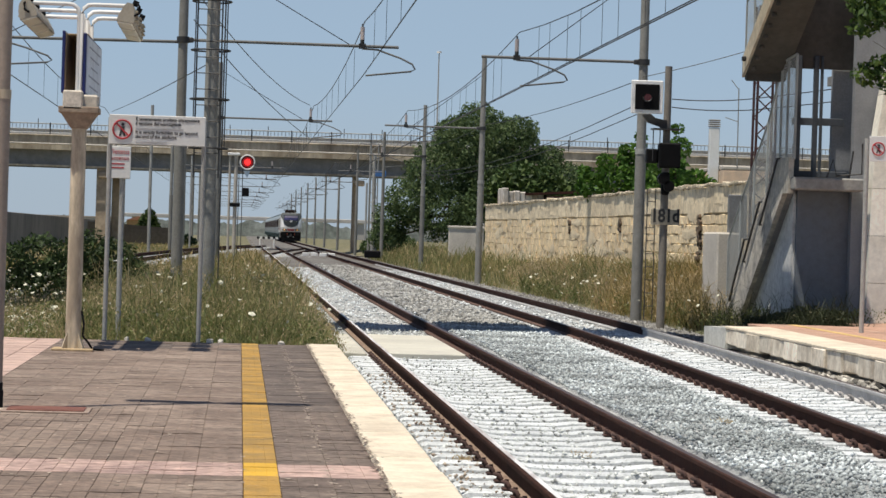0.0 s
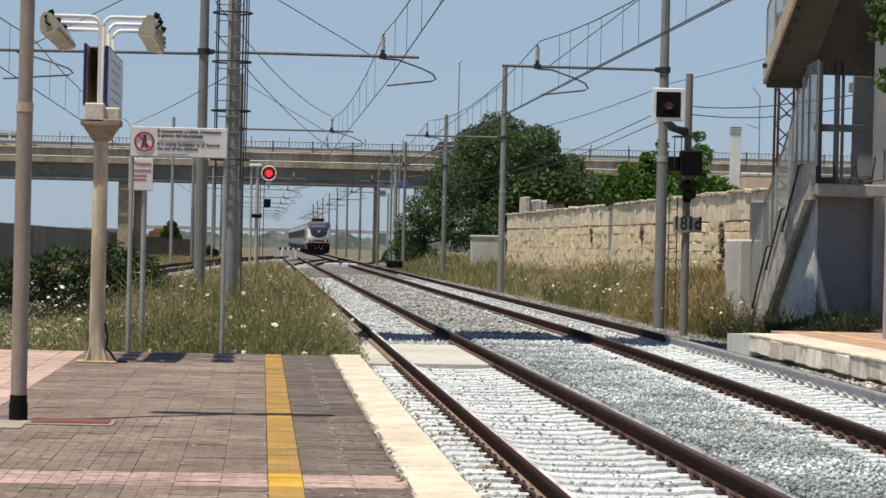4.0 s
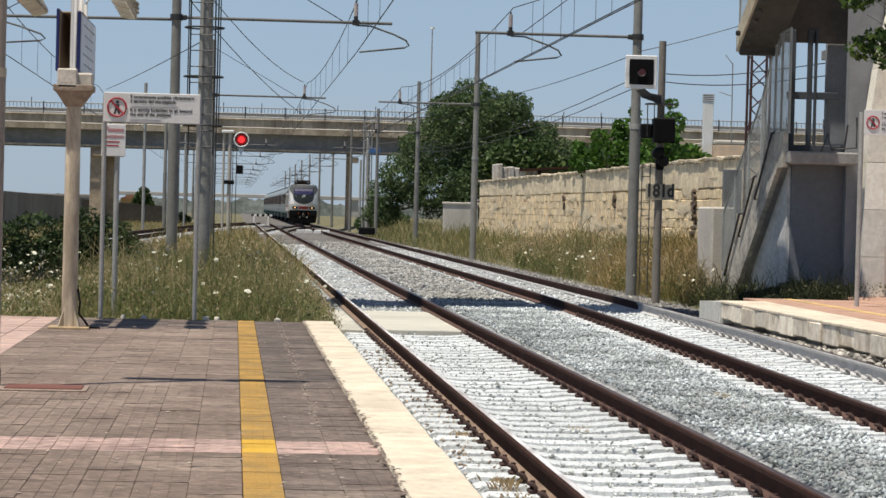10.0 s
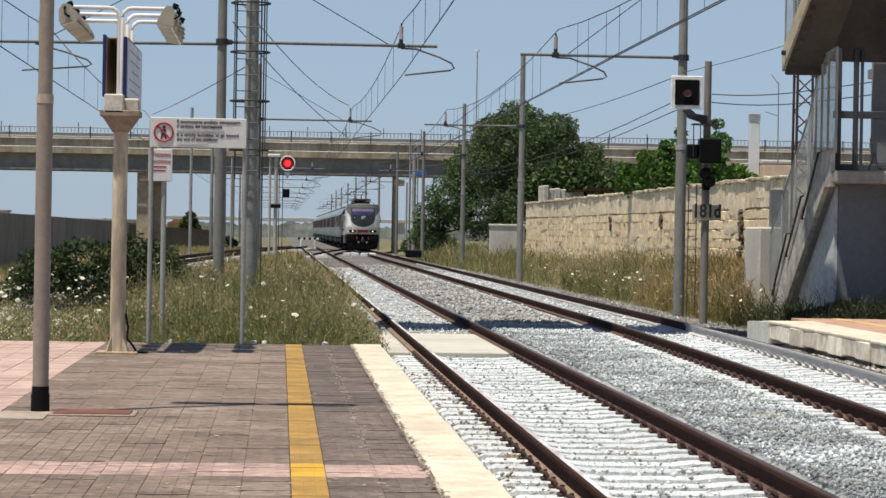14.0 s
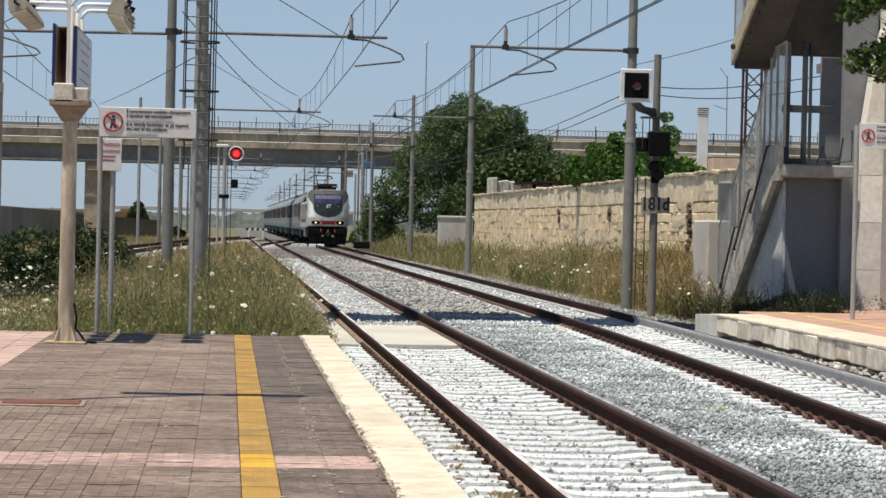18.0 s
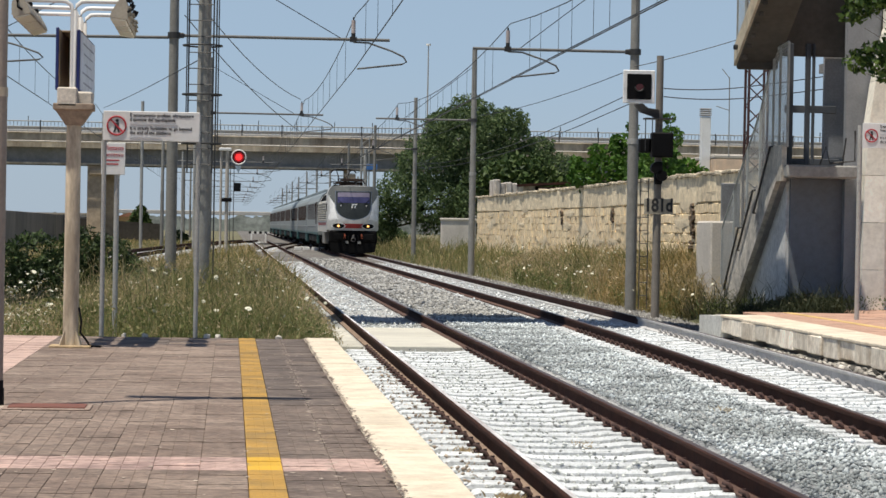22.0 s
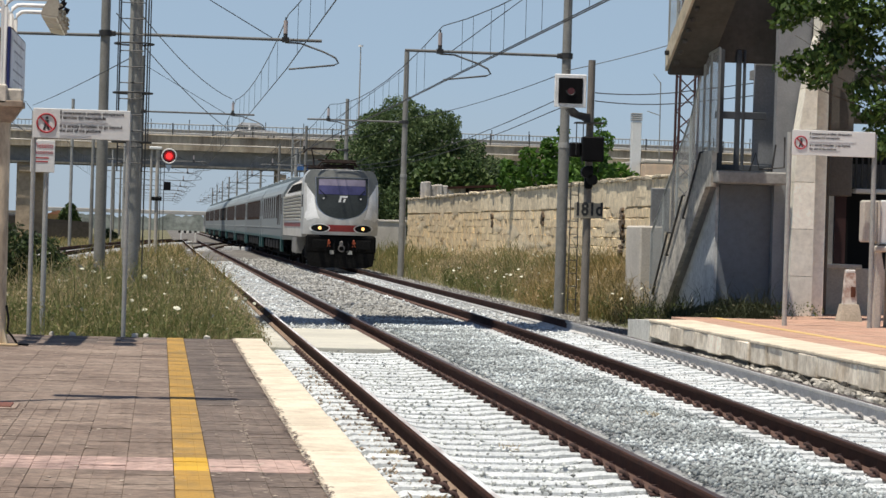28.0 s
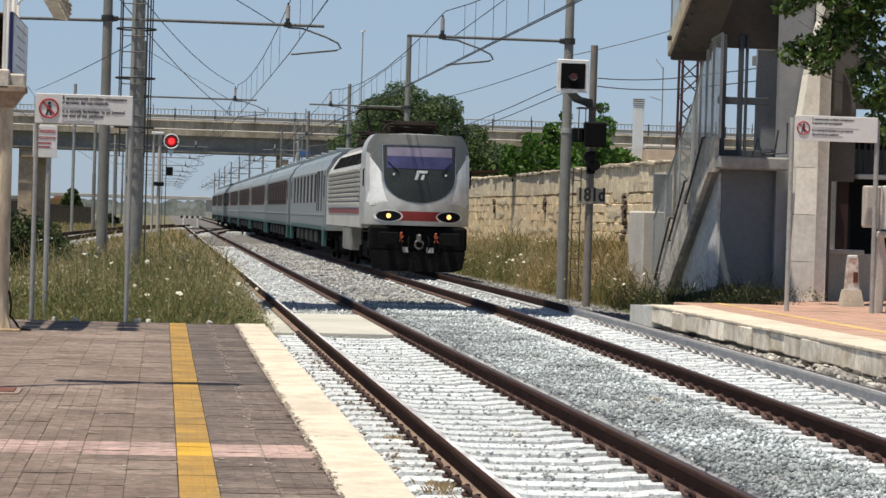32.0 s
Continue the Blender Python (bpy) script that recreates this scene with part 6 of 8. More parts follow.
part("wall", Shape().box((14.0, 0.1, 3.65), (0.40, 0.2, 1.9)), DIM, bl)
part("jamb", Shape().box((13.82, 0.0, 1.95), (0.10, 0.2, 1.5), cut=0.01), DIM, bl)
part("shutter", Shape().box((14.06, 0.12, 1.96), (0.24, 0.06, 1.5)), mat("dark_oxblood", (0.035, 0.010, 0.010), 0.7), bl, "dark red shutter")
# recess floor and walls are black in place of the shade inside
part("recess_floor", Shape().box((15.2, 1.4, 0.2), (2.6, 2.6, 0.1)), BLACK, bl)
part("back_wall", Shape().box((15.2, 2.6, 1.9), (3.4, 0.2, 4.2)), BLACK, bl, "inside wall, black for the shade in the recess")
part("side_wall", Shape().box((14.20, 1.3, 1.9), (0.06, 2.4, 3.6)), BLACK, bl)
part("lintel", Shape().box((15.05, -0.1, 2.78), (1.55, 0.3, 0.10), cut=0.02), WHITE_PAINT, bl)
# backdrop behind the fence bars, its shade put into the colour
part("balcony_wall", Shape().box((15.05, 0.25, 3.10), (1.6, 0.2, 0.5)), mat("hut_shade", (0.10, 0.105, 0.11), 0.9), bl)
# roof slab added over the recess to keep it dark
part("awning", Shape().box((15.0, 1.0, 4.35), (2.2, 2.6, 0.12)), DIM, bl)
for k in range(12):
    part("fence_bar", Shape().box((14.32 + 0.13 * k, -0.1, 3.35), (0.04, 0.03, 1.0)), DARK_STEEL, bl)
part("roof", Shape().box((14.4, 1.4, 5.3), (3.4, 3.2, 0.2)), DIM, bl)
bo = thing("bollard", pose(12.94, 48.05, RIGHT_Z) @ Matrix.Scale(0.9, 4), "rust-stained white bollard on a trapezoid concrete foot", "bollard")
part("foot", frustum(0.24, 0.17, 0.2, 0.15, 0, 0.36), mat("cream_foot", (0.52, 0.46, 0.36), 0.9, own=True), bo)
part("shaft", frustum(0.135, 0.10, 0.11, 0.09, 0.36, 1.02), mat("rust_stained_white", (0.60, 0.57, 0.52), 0.8, vary=0.2, fine=6, coarse=3.5, tint=(0.22, 0.08, 0.04), stain=0.5, own=True), bo)
part("cap", Shape().box((0, 0, 1.05), (0.19, 0.17, 0.07), cut=0.015), WHITE_PAINT, bo)
part("padlock_plate", Shape().box((0.05, -0.115, 0.62), (0.10, 0.03, 0.22), cut=0.01), mat("rust_plate", (0.09, 0.03, 0.015), 0.9, own=True), bo)
tb = thing("letter_board", pose(0, 44.94, RIGHT_Z) @ Matrix.Scale(0.9286, 4), "white board with a black letter T on a concrete pedestal", "board")
part("pedestal", Shape().box((13.87, 0, 0.72), (0.26, 0.3, 1.45), cut=0.03), PALE_CONCRETE, tb)
part("leg", Shape().slab([(13.50, 0.0), (13.62, 0.0), (13.68, 1.0), (13.60, 1.46), (13.52, 1.46)], "y", -0.1, 0.1), PALE_CONCRETE, tb)
part("ledge", Shape().box((13.80, 0, 1.50), (0.72, 0.4, 0.12), cut=0.03), PALE_CONCRETE, tb)
part("side_box", Shape().box((13.37, 0.05, 2.02), (0.28, 0.3, 0.80), cut=0.03), PALE_CONCRETE, tb, "pale concrete meter box")
part("side_frame", Shape().box((13.545, 0.02, 2.0), (0.05, 0.2, 0.84), cut=0.01), PALE_CONCRETE, tb)
bp = part("panel", Shape().box((13.95, 0, 2.01), (0.74, 0.06, 0.84), cut=0.02), SIGN_WHITE, tb)
writing("T", 0.78, INK, bp, Matrix.Translation((13.86, -0.035, 1.91)) @ FACING @ Matrix.Diagonal((0.62, 1, 1, 1)), bold=0.012)

# ---- plants ----
def blades(name, n, region, height, mat_, label, lean=0.62, width=0.0044, clump=0.0):
    """Countless blades of grass: a bent, tapering strip each."""
    x0, x1, y0, y1, power = region
    x = x0 + (x1 - x0) * rng.random(n)
    y = y0 + (y1 - y0) * rng.random(n) ** power
    dens = np.array([0.5 + 0.5 * noise.noise((a * 0.8, b_ * 0.5, 3.0)) for a, b_ in zip(x, y)])
    keep = rng.random(n) < 0.25 + 0.9 * dens
    x, y, dens = x[keep], y[keep], dens[keep]
    n = len(x)
    if name != "weeds_west":
        ok = (x > np.where(y < 95, 10.0, 9.5) + 0.35 * np.abs(rng.standard_normal(n))) & ~((x > 10.6) & (y < 58.5) & (y > 50.5))
    else:
        edge_ = np.interp(y, [33, 36, 50, 65, 80, 100, 140, 235], [1.3, 1.6, 1.75, 2.05, 2.75, 2.95, 3.0, 2.4]) + 0.15 * np.sin(y * 0.7) + 0.2 * rng.standard_normal(n)
        ok = (x < edge_) & ~(np.abs(x - np.array([siding(b_) for b_ in y])) < 1.55 + 0.3 * rng.random(n))
    x, y, dens = x[ok], y[ok], dens[ok]
    n = len(x)
    z = np.array([land(a, b_) for a, b_ in zip(x, y)]) - 0.03
    h = height * (0.25 + 0.85 * rng.random(n) ** 1.3) * (0.6 + 0.6 * dens)
    if name == "weeds_west":
        h *= np.clip(0.22 + (np.interp(y, [33, 50, 80, 140], [1.7, 2.0, 3.0, 3.2]) - x) * 0.8, 0.22, 1.0) * np.clip(0.35 + (y - 32.5) * 0.25, 0.35, 1.0)
    if name == "weeds_west":
        h *= np.where(x < -2.4, np.where(y < 52, 0.33, 0.55), 1.0) * np.where(y > 105, 0.6, 1.0)
    a, b2 = rng.random(n) * 6.28, rng.random(n) * 6.28
    z = z + h * 0.75 * rng.random(n) ** 2.2                 # side leaves spring from higher up the stalk
    h = h * (0.25 + 0.75 * rng.random(n))
    bend = lean * h * (0.2 + rng.random(n))
    w = width * (0.6 + 0.9 * rng.random(n) ** 2) * (1 + (y - 33) / 40)
    wx, wy = np.cos(a) * w, np.sin(a) * w
    bx_, by_ = np.cos(b2) * bend, np.sin(b2) * bend
    P0 = np.stack([x - wx * 0.4, y - wy * 0.4, z], -1)
    P1 = np.stack([x + wx * 0.4, y + wy * 0.4, z], -1)
    P2 = np.stack([x + bx_ * 0.45 + wx, y + by_ * 0.45 + wy, z + h * 0.6], -1)
    P3 = np.stack([x + bx_ * 0.45 - wx, y + by_ * 0.45 - wy, z + h * 0.6], -1)
    P4 = np.stack([x + bx_ * 1.4, y + by_ * 1.4, z + h * 0.95], -1)
    v = np.stack([P0, P1, P2, P3, P4], 1).reshape(-1, 3)
    o = (np.arange(n) * 5)[:, None]
    f = np.concatenate([o + [[0, 1, 2]], o + [[0, 2, 3]], o + [[3, 2, 4]]], 0)
    return bulk(name, v, f, mat_, label, "weeds")


W_GREEN = leafy("weeds_mixed", [(0.064, 0.088, 0.026), (0.135, 0.155, 0.055), (0.26, 0.25, 0.105)], [(0.42, 0.325, 0.17), (0.56, 0.44, 0.25), (0.31, 0.22, 0.125)], 0.40, through=0.45)
W_DRY = leafy("weeds_dry", [(0.075, 0.085, 0.022), (0.15, 0.135, 0.042), (0.27, 0.21, 0.075)], [(0.50, 0.36, 0.17), (0.68, 0.52, 0.28), (0.36, 0.235, 0.11)], 0.5, through=0.45)
blades("weeds_west", 95000, (-8.5, 2.0, 32.55, 50, 1.3), 0.95, W_GREEN, "tall mixed green and dry weeds beyond the platform end")
blades("weeds_west", 42000, (-10, 2.0, 46, 130, 1.4), 0.85, W_DRY, "dry straw-coloured weeds beside the track")
blades("weeds_west", 43000, (-10, 2.0, 50, 130, 1.5), 0.80, W_GREEN, "tall mixed green and dry weeds beside the track")
blades("weeds_west", 16000, (-16, 1.8, 130, 235, 1.0), 0.8, W_DRY, "dry straw-coloured weeds along the line")
blades("weeds_west", 26000, (-15, -3, 80, 235, 1.0), 0.8, W_GREEN, "tall weeds along the boundary wall")
blades("weeds_west", 12000, (-6.5, -3.0, 32.7, 37, 1.0), 0.55, W_DRY, "low dry straw-coloured weeds by the platform end")
blades("weeds_east", 62000, (8.6, 13.0, 57, 74, 1.1), 1.0, W_DRY, "dry straw-coloured weeds below the stone wall")
blades("weeds_east", 46000, (8.6, 13.0, 71, 94, 1.0), 0.9, W_GREEN, "mixed green and dry weeds below the stone wall")
blades("weeds_east", 40000, (8.6, 14.0, 90, 200, 1.2), 0.8, W_GREEN, "dry straw-coloured weeds along the stone wall")
# leaf colours here carry the stairs' shade
blades("weeds_east", 34000, (8.8, 11.9, 48.2, 59, 1.0), 0.75, leafy("weeds_shade", [(0.022, 0.032, 0.012), (0.05, 0.058, 0.022)], [(0.2, 0.16, 0.08)], 0.25), "green weeds darkened for the shade at the foot of the stairs")


def fluff(name, n, region, z0, z1, size, mat_, label, east=False):
    """Seed heads and small side leaves that blur the tops of the weeds."""
    x0, x1, y0, y1, power = region
    x, y = x0 + (x1 - x0) * rng.random(n), y0 + (y1 - y0) * rng.random(n) ** power
    dens = np.array([0.5 + 0.5 * noise.noise((a * 1.1, b_ * 0.8, 7.0)) for a, b_ in zip(x, y)])
    keep = rng.random(n) < 0.1 + 1.1 * dens
    keep &= (x > 10.1) if east else (x < np.interp(y, [33, 50, 100], [1.45, 1.8, 2.2]))
    x, y, dens = x[keep], y[keep], dens[keep]
    n = len(x)
    low = 1.0 if east else np.where(x < -2.4, 0.5, 1.0) * np.clip(0.3 + (1.9 - x) * 0.9, 0.3, 1.0) * np.clip(0.4 + (y - 32.5) * 0.25, 0.4, 1.0)
    z = np.array([land(a, b_) for a, b_ in zip(x, y)]) + (z0 + (z1 - z0) * rng.random(n) ** 0.8 * (0.5 + 0.6 * dens)) * low
    p = np.stack([x, y, z], -1)
    a = rng.standard_normal((n, 3))
    a[:, 2] = np.abs(a[:, 2]) + 0.5
    a /= np.linalg.norm(a, axis=1)[:, None]
    b_ = np.cross(a, rng.standard_normal((n, 3)))
    b_ /= np.linalg.norm(b_, axis=1)[:, None]
    s = size * (0.4 + rng.random((n, 1)) ** 2) * (1 + (y[:, None] - 33) / 60)
    v = np.stack([p - a * s, p + b_ * s * 0.4, p + a * s, p - b_ * s * 0.4], 1).reshape(-1, 3)
    return bulk(name, v, np.arange(len(v)).reshape(-1, 4), mat_, label, "weeds")


SEEDS = leafy("seed_heads", [(0.16, 0.16, 0.06), (0.30, 0.26, 0.12)], [(0.46, 0.36, 0.21), (0.58, 0.47, 0.30), (0.36, 0.26, 0.16)], 0.7, through=0.4)
HERBS = leafy("herb_leaves", [(0.060, 0.092, 0.027), (0.14, 0.175, 0.058), (0.26, 0.27, 0.105)], [(0.38, 0.31, 0.15)], 0.25, through=0.4)
fluff("weeds_west", 105000, (-8, 2.1, 32.7, 62, 1.4), 0.02, 0.72, 0.032, HERBS, "leafy green herbs among the weeds")
fluff("weeds_west", 50000, (-8, 2.1, 34, 75, 1.4), 0.35, 0.95, 0.024, SEEDS, "dry seed heads above the weeds")
# herbs in the same darkened colours, for the shade by the stairs
fluff("weeds_east", 26000, (9.8, 11.6, 48.3, 51.4, 1.0), 0.0, 0.70, 0.028, leafy("herbs_shade", [(0.018, 0.026, 0.010), (0.042, 0.050, 0.020)], [(0.20, 0.16, 0.08)], 0.3), "green herbs darkened for the shade at the foot of the stairs", True)
fluff("weeds_east", 48000, (9.6, 13.0, 50, 96, 1.2), 0.05, 0.6, 0.028, HERBS, "leafy green herbs among the dry weeds", True)
fluff("weeds_east", 52000, (9.4, 13.0, 56, 100, 1.2), 0.2, 1.0, 0.024, SEEDS, "dry seed heads above the weeds", True)


def umbels(name, n, region, z0, z1, label):
    x0, x1, y0, y1 = region
    s = Shape()
    for _ in range(n):
        x, y = x0 + (x1 - x0) * rng.random(), y0 + (y1 - y0) * rng.random() ** 1.4
        z = land(x, y) + z0 + (z1 - z0) * rng.random()
        r = 0.020 + 0.032 * rng.random() ** 2
        tl = pose(0, 0, 0, rng.normal() * 22 + 15, rng.normal() * 22)
        k = [tl @ Vector((r * math.cos(a), r * math.sin(a), 0.15 * r * math.sin(5 * a))) + Vector((x, y, z)) for a in np.linspace(0, 5.6, 9)]
        s.add(k + [tl @ Vector((0, 0, 0.35 * r)) + Vector((x, y, z)), tl @ Vector((0, 0, -0.6 * r)) + Vector((x, y, z))], [(i, (i + 1) % 9, 9) for i in range(9)] + [((i + 1) % 9, i, 10) for i in range(9)])
    return lone(name, s, mat("umbel_white", (0.66, 0.64, 0.50), 0.8, vary=0.15, bump=0, island=True, spread=0.2), label, "flowers", kind="stuff")


def tuft(x, y, n, height):
    """A small dry tuft that has rooted in the ballast."""
    sh = Shape()
    for _ in range(n):
        a, b_, h = rng.random() * 6.28, rng.random() * 6.28, height * (0.4 + 0.7 * rng.random())
        px, py, w = x + 0.05 * rng.standard_normal(), y + 0.14 * rng.standard_normal(), 0.003
        lx, ly = 0.7 * h * math.cos(b_), 0.7 * h * math.sin(b_)
        z = bed_z(px, py)
        sh.add([(px - w * math.cos(a), py - w * math.sin(a), z), (px + w * math.cos(a), py + w * math.sin(a), z), (px + lx * 0.5, py + ly * 0.5, z + h * 0.75), (px + lx, py + ly, z + h)], [(0, 1, 2), (1, 3, 2)])
    lone("dry_tuft", sh, leafy("tuft_straw", [(0.42, 0.30, 0.15), (0.54, 0.41, 0.23)], [(0.66, 0.52, 0.32)], 0.4), "small dry straw-coloured tuft rooted in the ballast", "weeds", kind="stuff")


for x, y, n, h in ((1.95, 21.5, 130, 0.09), (1.86, 17.7, 150, 0.10), (1.92, 17.0, 80, 0.07), (3.05, 22.5, 90, 0.06), (1.98, 24.5, 60, 0.07), (4.95, 26.0, 50, 0.06)):
    tuft(x, y, n, h)
umbels("white_flowers", 190, (-6, 1.4, 34.5, 62), 0.35, 0.95, "white wild carrot flowers among the weeds")
umbels("white_flowers", 110, (9.2, 12.6, 54, 105), 0.4, 0.95, "white wild carrot flowers among the dry weeds")
umbels("white_flowers", 700, (-4.8, -2.7, 37, 50), 0.03, 0.25, "low white daisies in the weeds")


def crown(n, lobes, size, squash=0.8):
    """Leaf cards gathered in lobes (centre, radii): mostly near each lobe's skin, with gaps."""
    vs = []
    tot = sum(l[1] ** 2 for l in lobes)
    for c, r in [(l[0], l[1]) for l in lobes]:
        k = int(n * r * r / tot)
        d = rng.standard_normal((k, 3))
        d /= np.linalg.norm(d, axis=1)[:, None]
        clump = np.array([noise.noise(Vector(q) * 2.6 + Vector(c)) for q in d])
        rad = r * (0.55 + 0.5 * rng.random(k) ** 0.6 + 0.28 * clump)
        p = np.array(c) + d * rad[:, None] * np.array([1, 1, squash])
        a = rng.standard_normal((k, 3))
        a /= np.linalg.norm(a, axis=1)[:, None]
        b_ = np.cross(a, rng.standard_normal((k, 3)))
        b_ /= np.linalg.norm(b_, axis=1)[:, None]
        s = size * (0.6 + 0.8 * rng.random((k, 1)))
        vs.append(np.stack([p - a * s, p + b_ * s * 0.45, p + a * s, p - b_ * s * 0.45], 1))
    v = np.concatenate(vs).reshape(-1, 3)
    return v, np.arange(len(v)).reshape(-1, 4)


BARK = mat("bark", (0.10, 0.075, 0.055), 0.95, vary=0.3, fine=14, coarse=3, own=True, bump=0.6)


def tree(m, lobes, n, size, leaf, label, trunk=2.2, thick=0.16, name="tree", squash=0.8):
    t = thing(name, m, label, "tree")
    part("trunk", Shape().tube([(0, 0, -0.5), (0.05, 0.03, trunk * 0.5), (0.0, 0, trunk)], thick, 8, thick * 0.65), BARK, t)
    for c, r in lobes:
        s = Shape().tube([(0, 0, trunk * 0.9), (c[0] * 0.4, c[1] * 0.4, trunk + (c[2] - trunk) * 0.5), tuple(np.array(c) * 0.95)], thick * 0.5, 6, thick * 0.12)
        part("limb", s, BARK, t)
    v, f = crown(n, lobes, size, squash)
    ob = bulk("crown", v, f, leaf, kind="", parent=t)
    return t


LEAF_DARK = leafy("leaves_dark", [(0.018, 0.038, 0.010), (0.035, 0.068, 0.015), (0.06, 0.10, 0.025), (0.10, 0.14, 0.04)], through=0.2)
LEAF_FAR = leafy("leaves_far_tree", [(0.036, 0.064, 0.028), (0.072, 0.118, 0.046), (0.12, 0.175, 0.07), (0.18, 0.235, 0.10)], through=0.35)
LEAF_BRIGHT = leafy("leaves_bright", [(0.035, 0.085, 0.012), (0.07, 0.16, 0.022), (0.13, 0.24, 0.04)], through=0.3)
LEAF_MID = leafy("leaves_mid", [(0.030, 0.062, 0.016), (0.070, 0.125, 0.030), (0.15, 0.235, 0.055)], through=0.3)
BIG = [((0, 0, 6.6), 2.4), ((-1.9, -0.5, 5.2), 2.1), ((-3.6, -0.8, 3.4), 1.6), ((2.0, 0.4, 6.6), 2.0), ((3.6, 0.3, 5.2), 1.7), ((0.3, 0.5, 8.0), 1.5), ((1.5, -1.0, 4.2), 2.3), ((-1.8, -1.2, 2.8), 2.1), ((-4.6, -0.6, 2.3), 1.2), ((0.5, -1.5, 2.6), 2.0), ((2.6, 0, 7.6), 1.2), ((4.9, 0.5, 3.6), 1.3), ((-1.2, 0, 7.4), 1.2), ((-4.9, -0.6, 1.3), 1.1), ((5.6, 1.5, 4.9), 1.4), ((6.4, 1.5, 4.0), 1.2), ((4.6, 1, 6.2), 0.9)]
tree(pose(16.9, 190, -0.2), [((x * 1.25, y * 1.25, z * 1.26), r * 1.25) for (x, y, z), r in BIG], 72000, 0.12, LEAF_FAR, "large dense dark green tree beyond the wall", 3.6, 0.36)
tree(pose(19.0, 170, 0), [((0, 0, 4.8), 2.2), ((1.6, 0, 3.9), 1.9), ((-1.5, 0, 4.6), 1.6)], 5000, 0.22, LEAF_DARK, "dark green tree behind the sheds", 2.5, 0.2)
tree(pose(15.4, 96, 0.2), [((-1.6, 0, 3.7), 0.85), ((-0.4, 0.2, 3.9), 0.8), ((0.5, 0, 3.8), 0.8), ((-2.4, 0, 3.5), 0.6), ((-0.3, -0.6, 3.3), 0.9), ((1.2, -0.2, 3.4), 0.6), ((-0.75, 0, 4.8), 0.42), ((-0.6, 0, 5.35), 0.22), ((-1.9, 0, 4.4), 0.35), ((-1.2, 0, 4.9), 0.2), ((-1.25, 0, 4.55), 0.3), ((0.9, 0, 4.4), 0.25), ((1.5, 0, 3.9), 0.4), ((2.0, 0, 3.7), 0.3), ((-2.7, 0, 4.0), 0.25)], 4300, 0.125, LEAF_BRIGHT, "bright green fig tree behind the stone wall", 2.0, 0.12)
tree(pose(13.75, 82, 0.2), [((-0.35, 0, 3.9), 0.45), ((0.1, 0, 4.5), 0.42), ((0.25, 0.2, 3.5), 0.4), ((0.05, 0, 5.1), 0.22), ((-0.15, 0, 3.2), 0.5)], 1500, 0.085, LEAF_BRIGHT, "slender bright green tree behind the stone wall", 2.4, 0.09)
tree(pose(15.2, 48.3, RIGHT_Z - 0.1), [((-3.40, 0.0, 6.05), 0.42), ((-2.93, 0.1, 6.2), 0.50), ((-2.40, -0.1, 5.95), 0.54), ((-1.88, 0, 6.15), 0.54), ((-1.56, 0.1, 5.55), 0.54), ((-2.19, 0.2, 5.30), 0.46), ((-3.19, -0.1, 4.95), 0.35), ((-2.82, 0, 5.05), 0.40), ((-3.50, 0.1, 4.88), 0.26), ((-3.0, -0.2, 4.68), 0.28), ((-2.45, 0.2, 5.36), 0.46), ((-1.72, 0, 4.70), 0.44), ((-1.98, -0.1, 4.20), 0.36), ((-1.51, 0.1, 3.95), 0.48), ((-2.19, 0, 4.48), 0.24), ((-1.69, -0.2, 3.42), 0.26), ((-3.58, 0, 5.78), 0.28), ((-3.68, 0, 6.3), 0.30), ((-1.1, 0, 6.0), 0.66), ((-0.9, 0, 4.75), 0.66), ((-0.7, 0, 3.8), 0.55), ((-2.5, 0.3, 6.8), 0.8), ((-1.3, 0.3, 7.0), 0.9)], 8500, 0.080, LEAF_MID, "leafy tree overhanging the second platform", 3.0, 0.035)
tree(pose(-9.2, 262, 0), [((0, 0, 2.2), 0.9), ((0.5, 0, 1.6), 0.7), ((-0.6, 0, 1.5), 0.6), ((0.2, 0, 3.0), 0.5)], 2200, 0.16, LEAF_DARK, "small dark tree beside the siding", 1.0, 0.14)


def shrub(m, lobes, n, size, leaf, label):
    t = thing("bush", m, label, "bush")
    for c, r in lobes:
        part("stem", Shape().tube([(0, 0, -0.2), tuple(np.array(c) * 0.8)], 0.03, 5, 0.01), BARK, t)
    v, f = crown(n, lobes, size, 0.85)
    bulk("foliage", v, f, leaf, kind="", parent=t)
    return t


shrub(pose(-4.15, 55, 0.0), [((-0.8, 0, 0.75), 0.62), ((0, 0, 0.95), 0.6), ((0.75, 0, 0.65), 0.6), ((-1.2, 0, 0.45), 0.45), ((1.2, 0.2, 0.4), 0.45), ((0.2, -0.3, 0.4), 0.6), ((1.0, 0, 1.15), 0.5), ((1.55, 0.2, 0.95), 0.52), ((1.9, 0.2, 0.6), 0.45)], 9500, 0.055, leafy("leaves_bush", [(0.020, 0.034, 0.014), (0.042, 0.068, 0.024), (0.085, 0.125, 0.042)], through=0.25), "dense dark green bush among the weeds")
for x, y, s in ((-4.9, 238, 1.0), (11.6, 222, 1.3), (13.8, 228, 1.7)):
    shrub(pose(x, y, -0.1), [((0, 0, 0.6 * s), 0.6 * s), ((0.6 * s, 0, 0.45 * s), 0.45 * s), ((-0.6 * s, 0, 0.4 * s), 0.45 * s)], 700, 0.13 * s, LEAF_FAR, "small green trackside shrub")

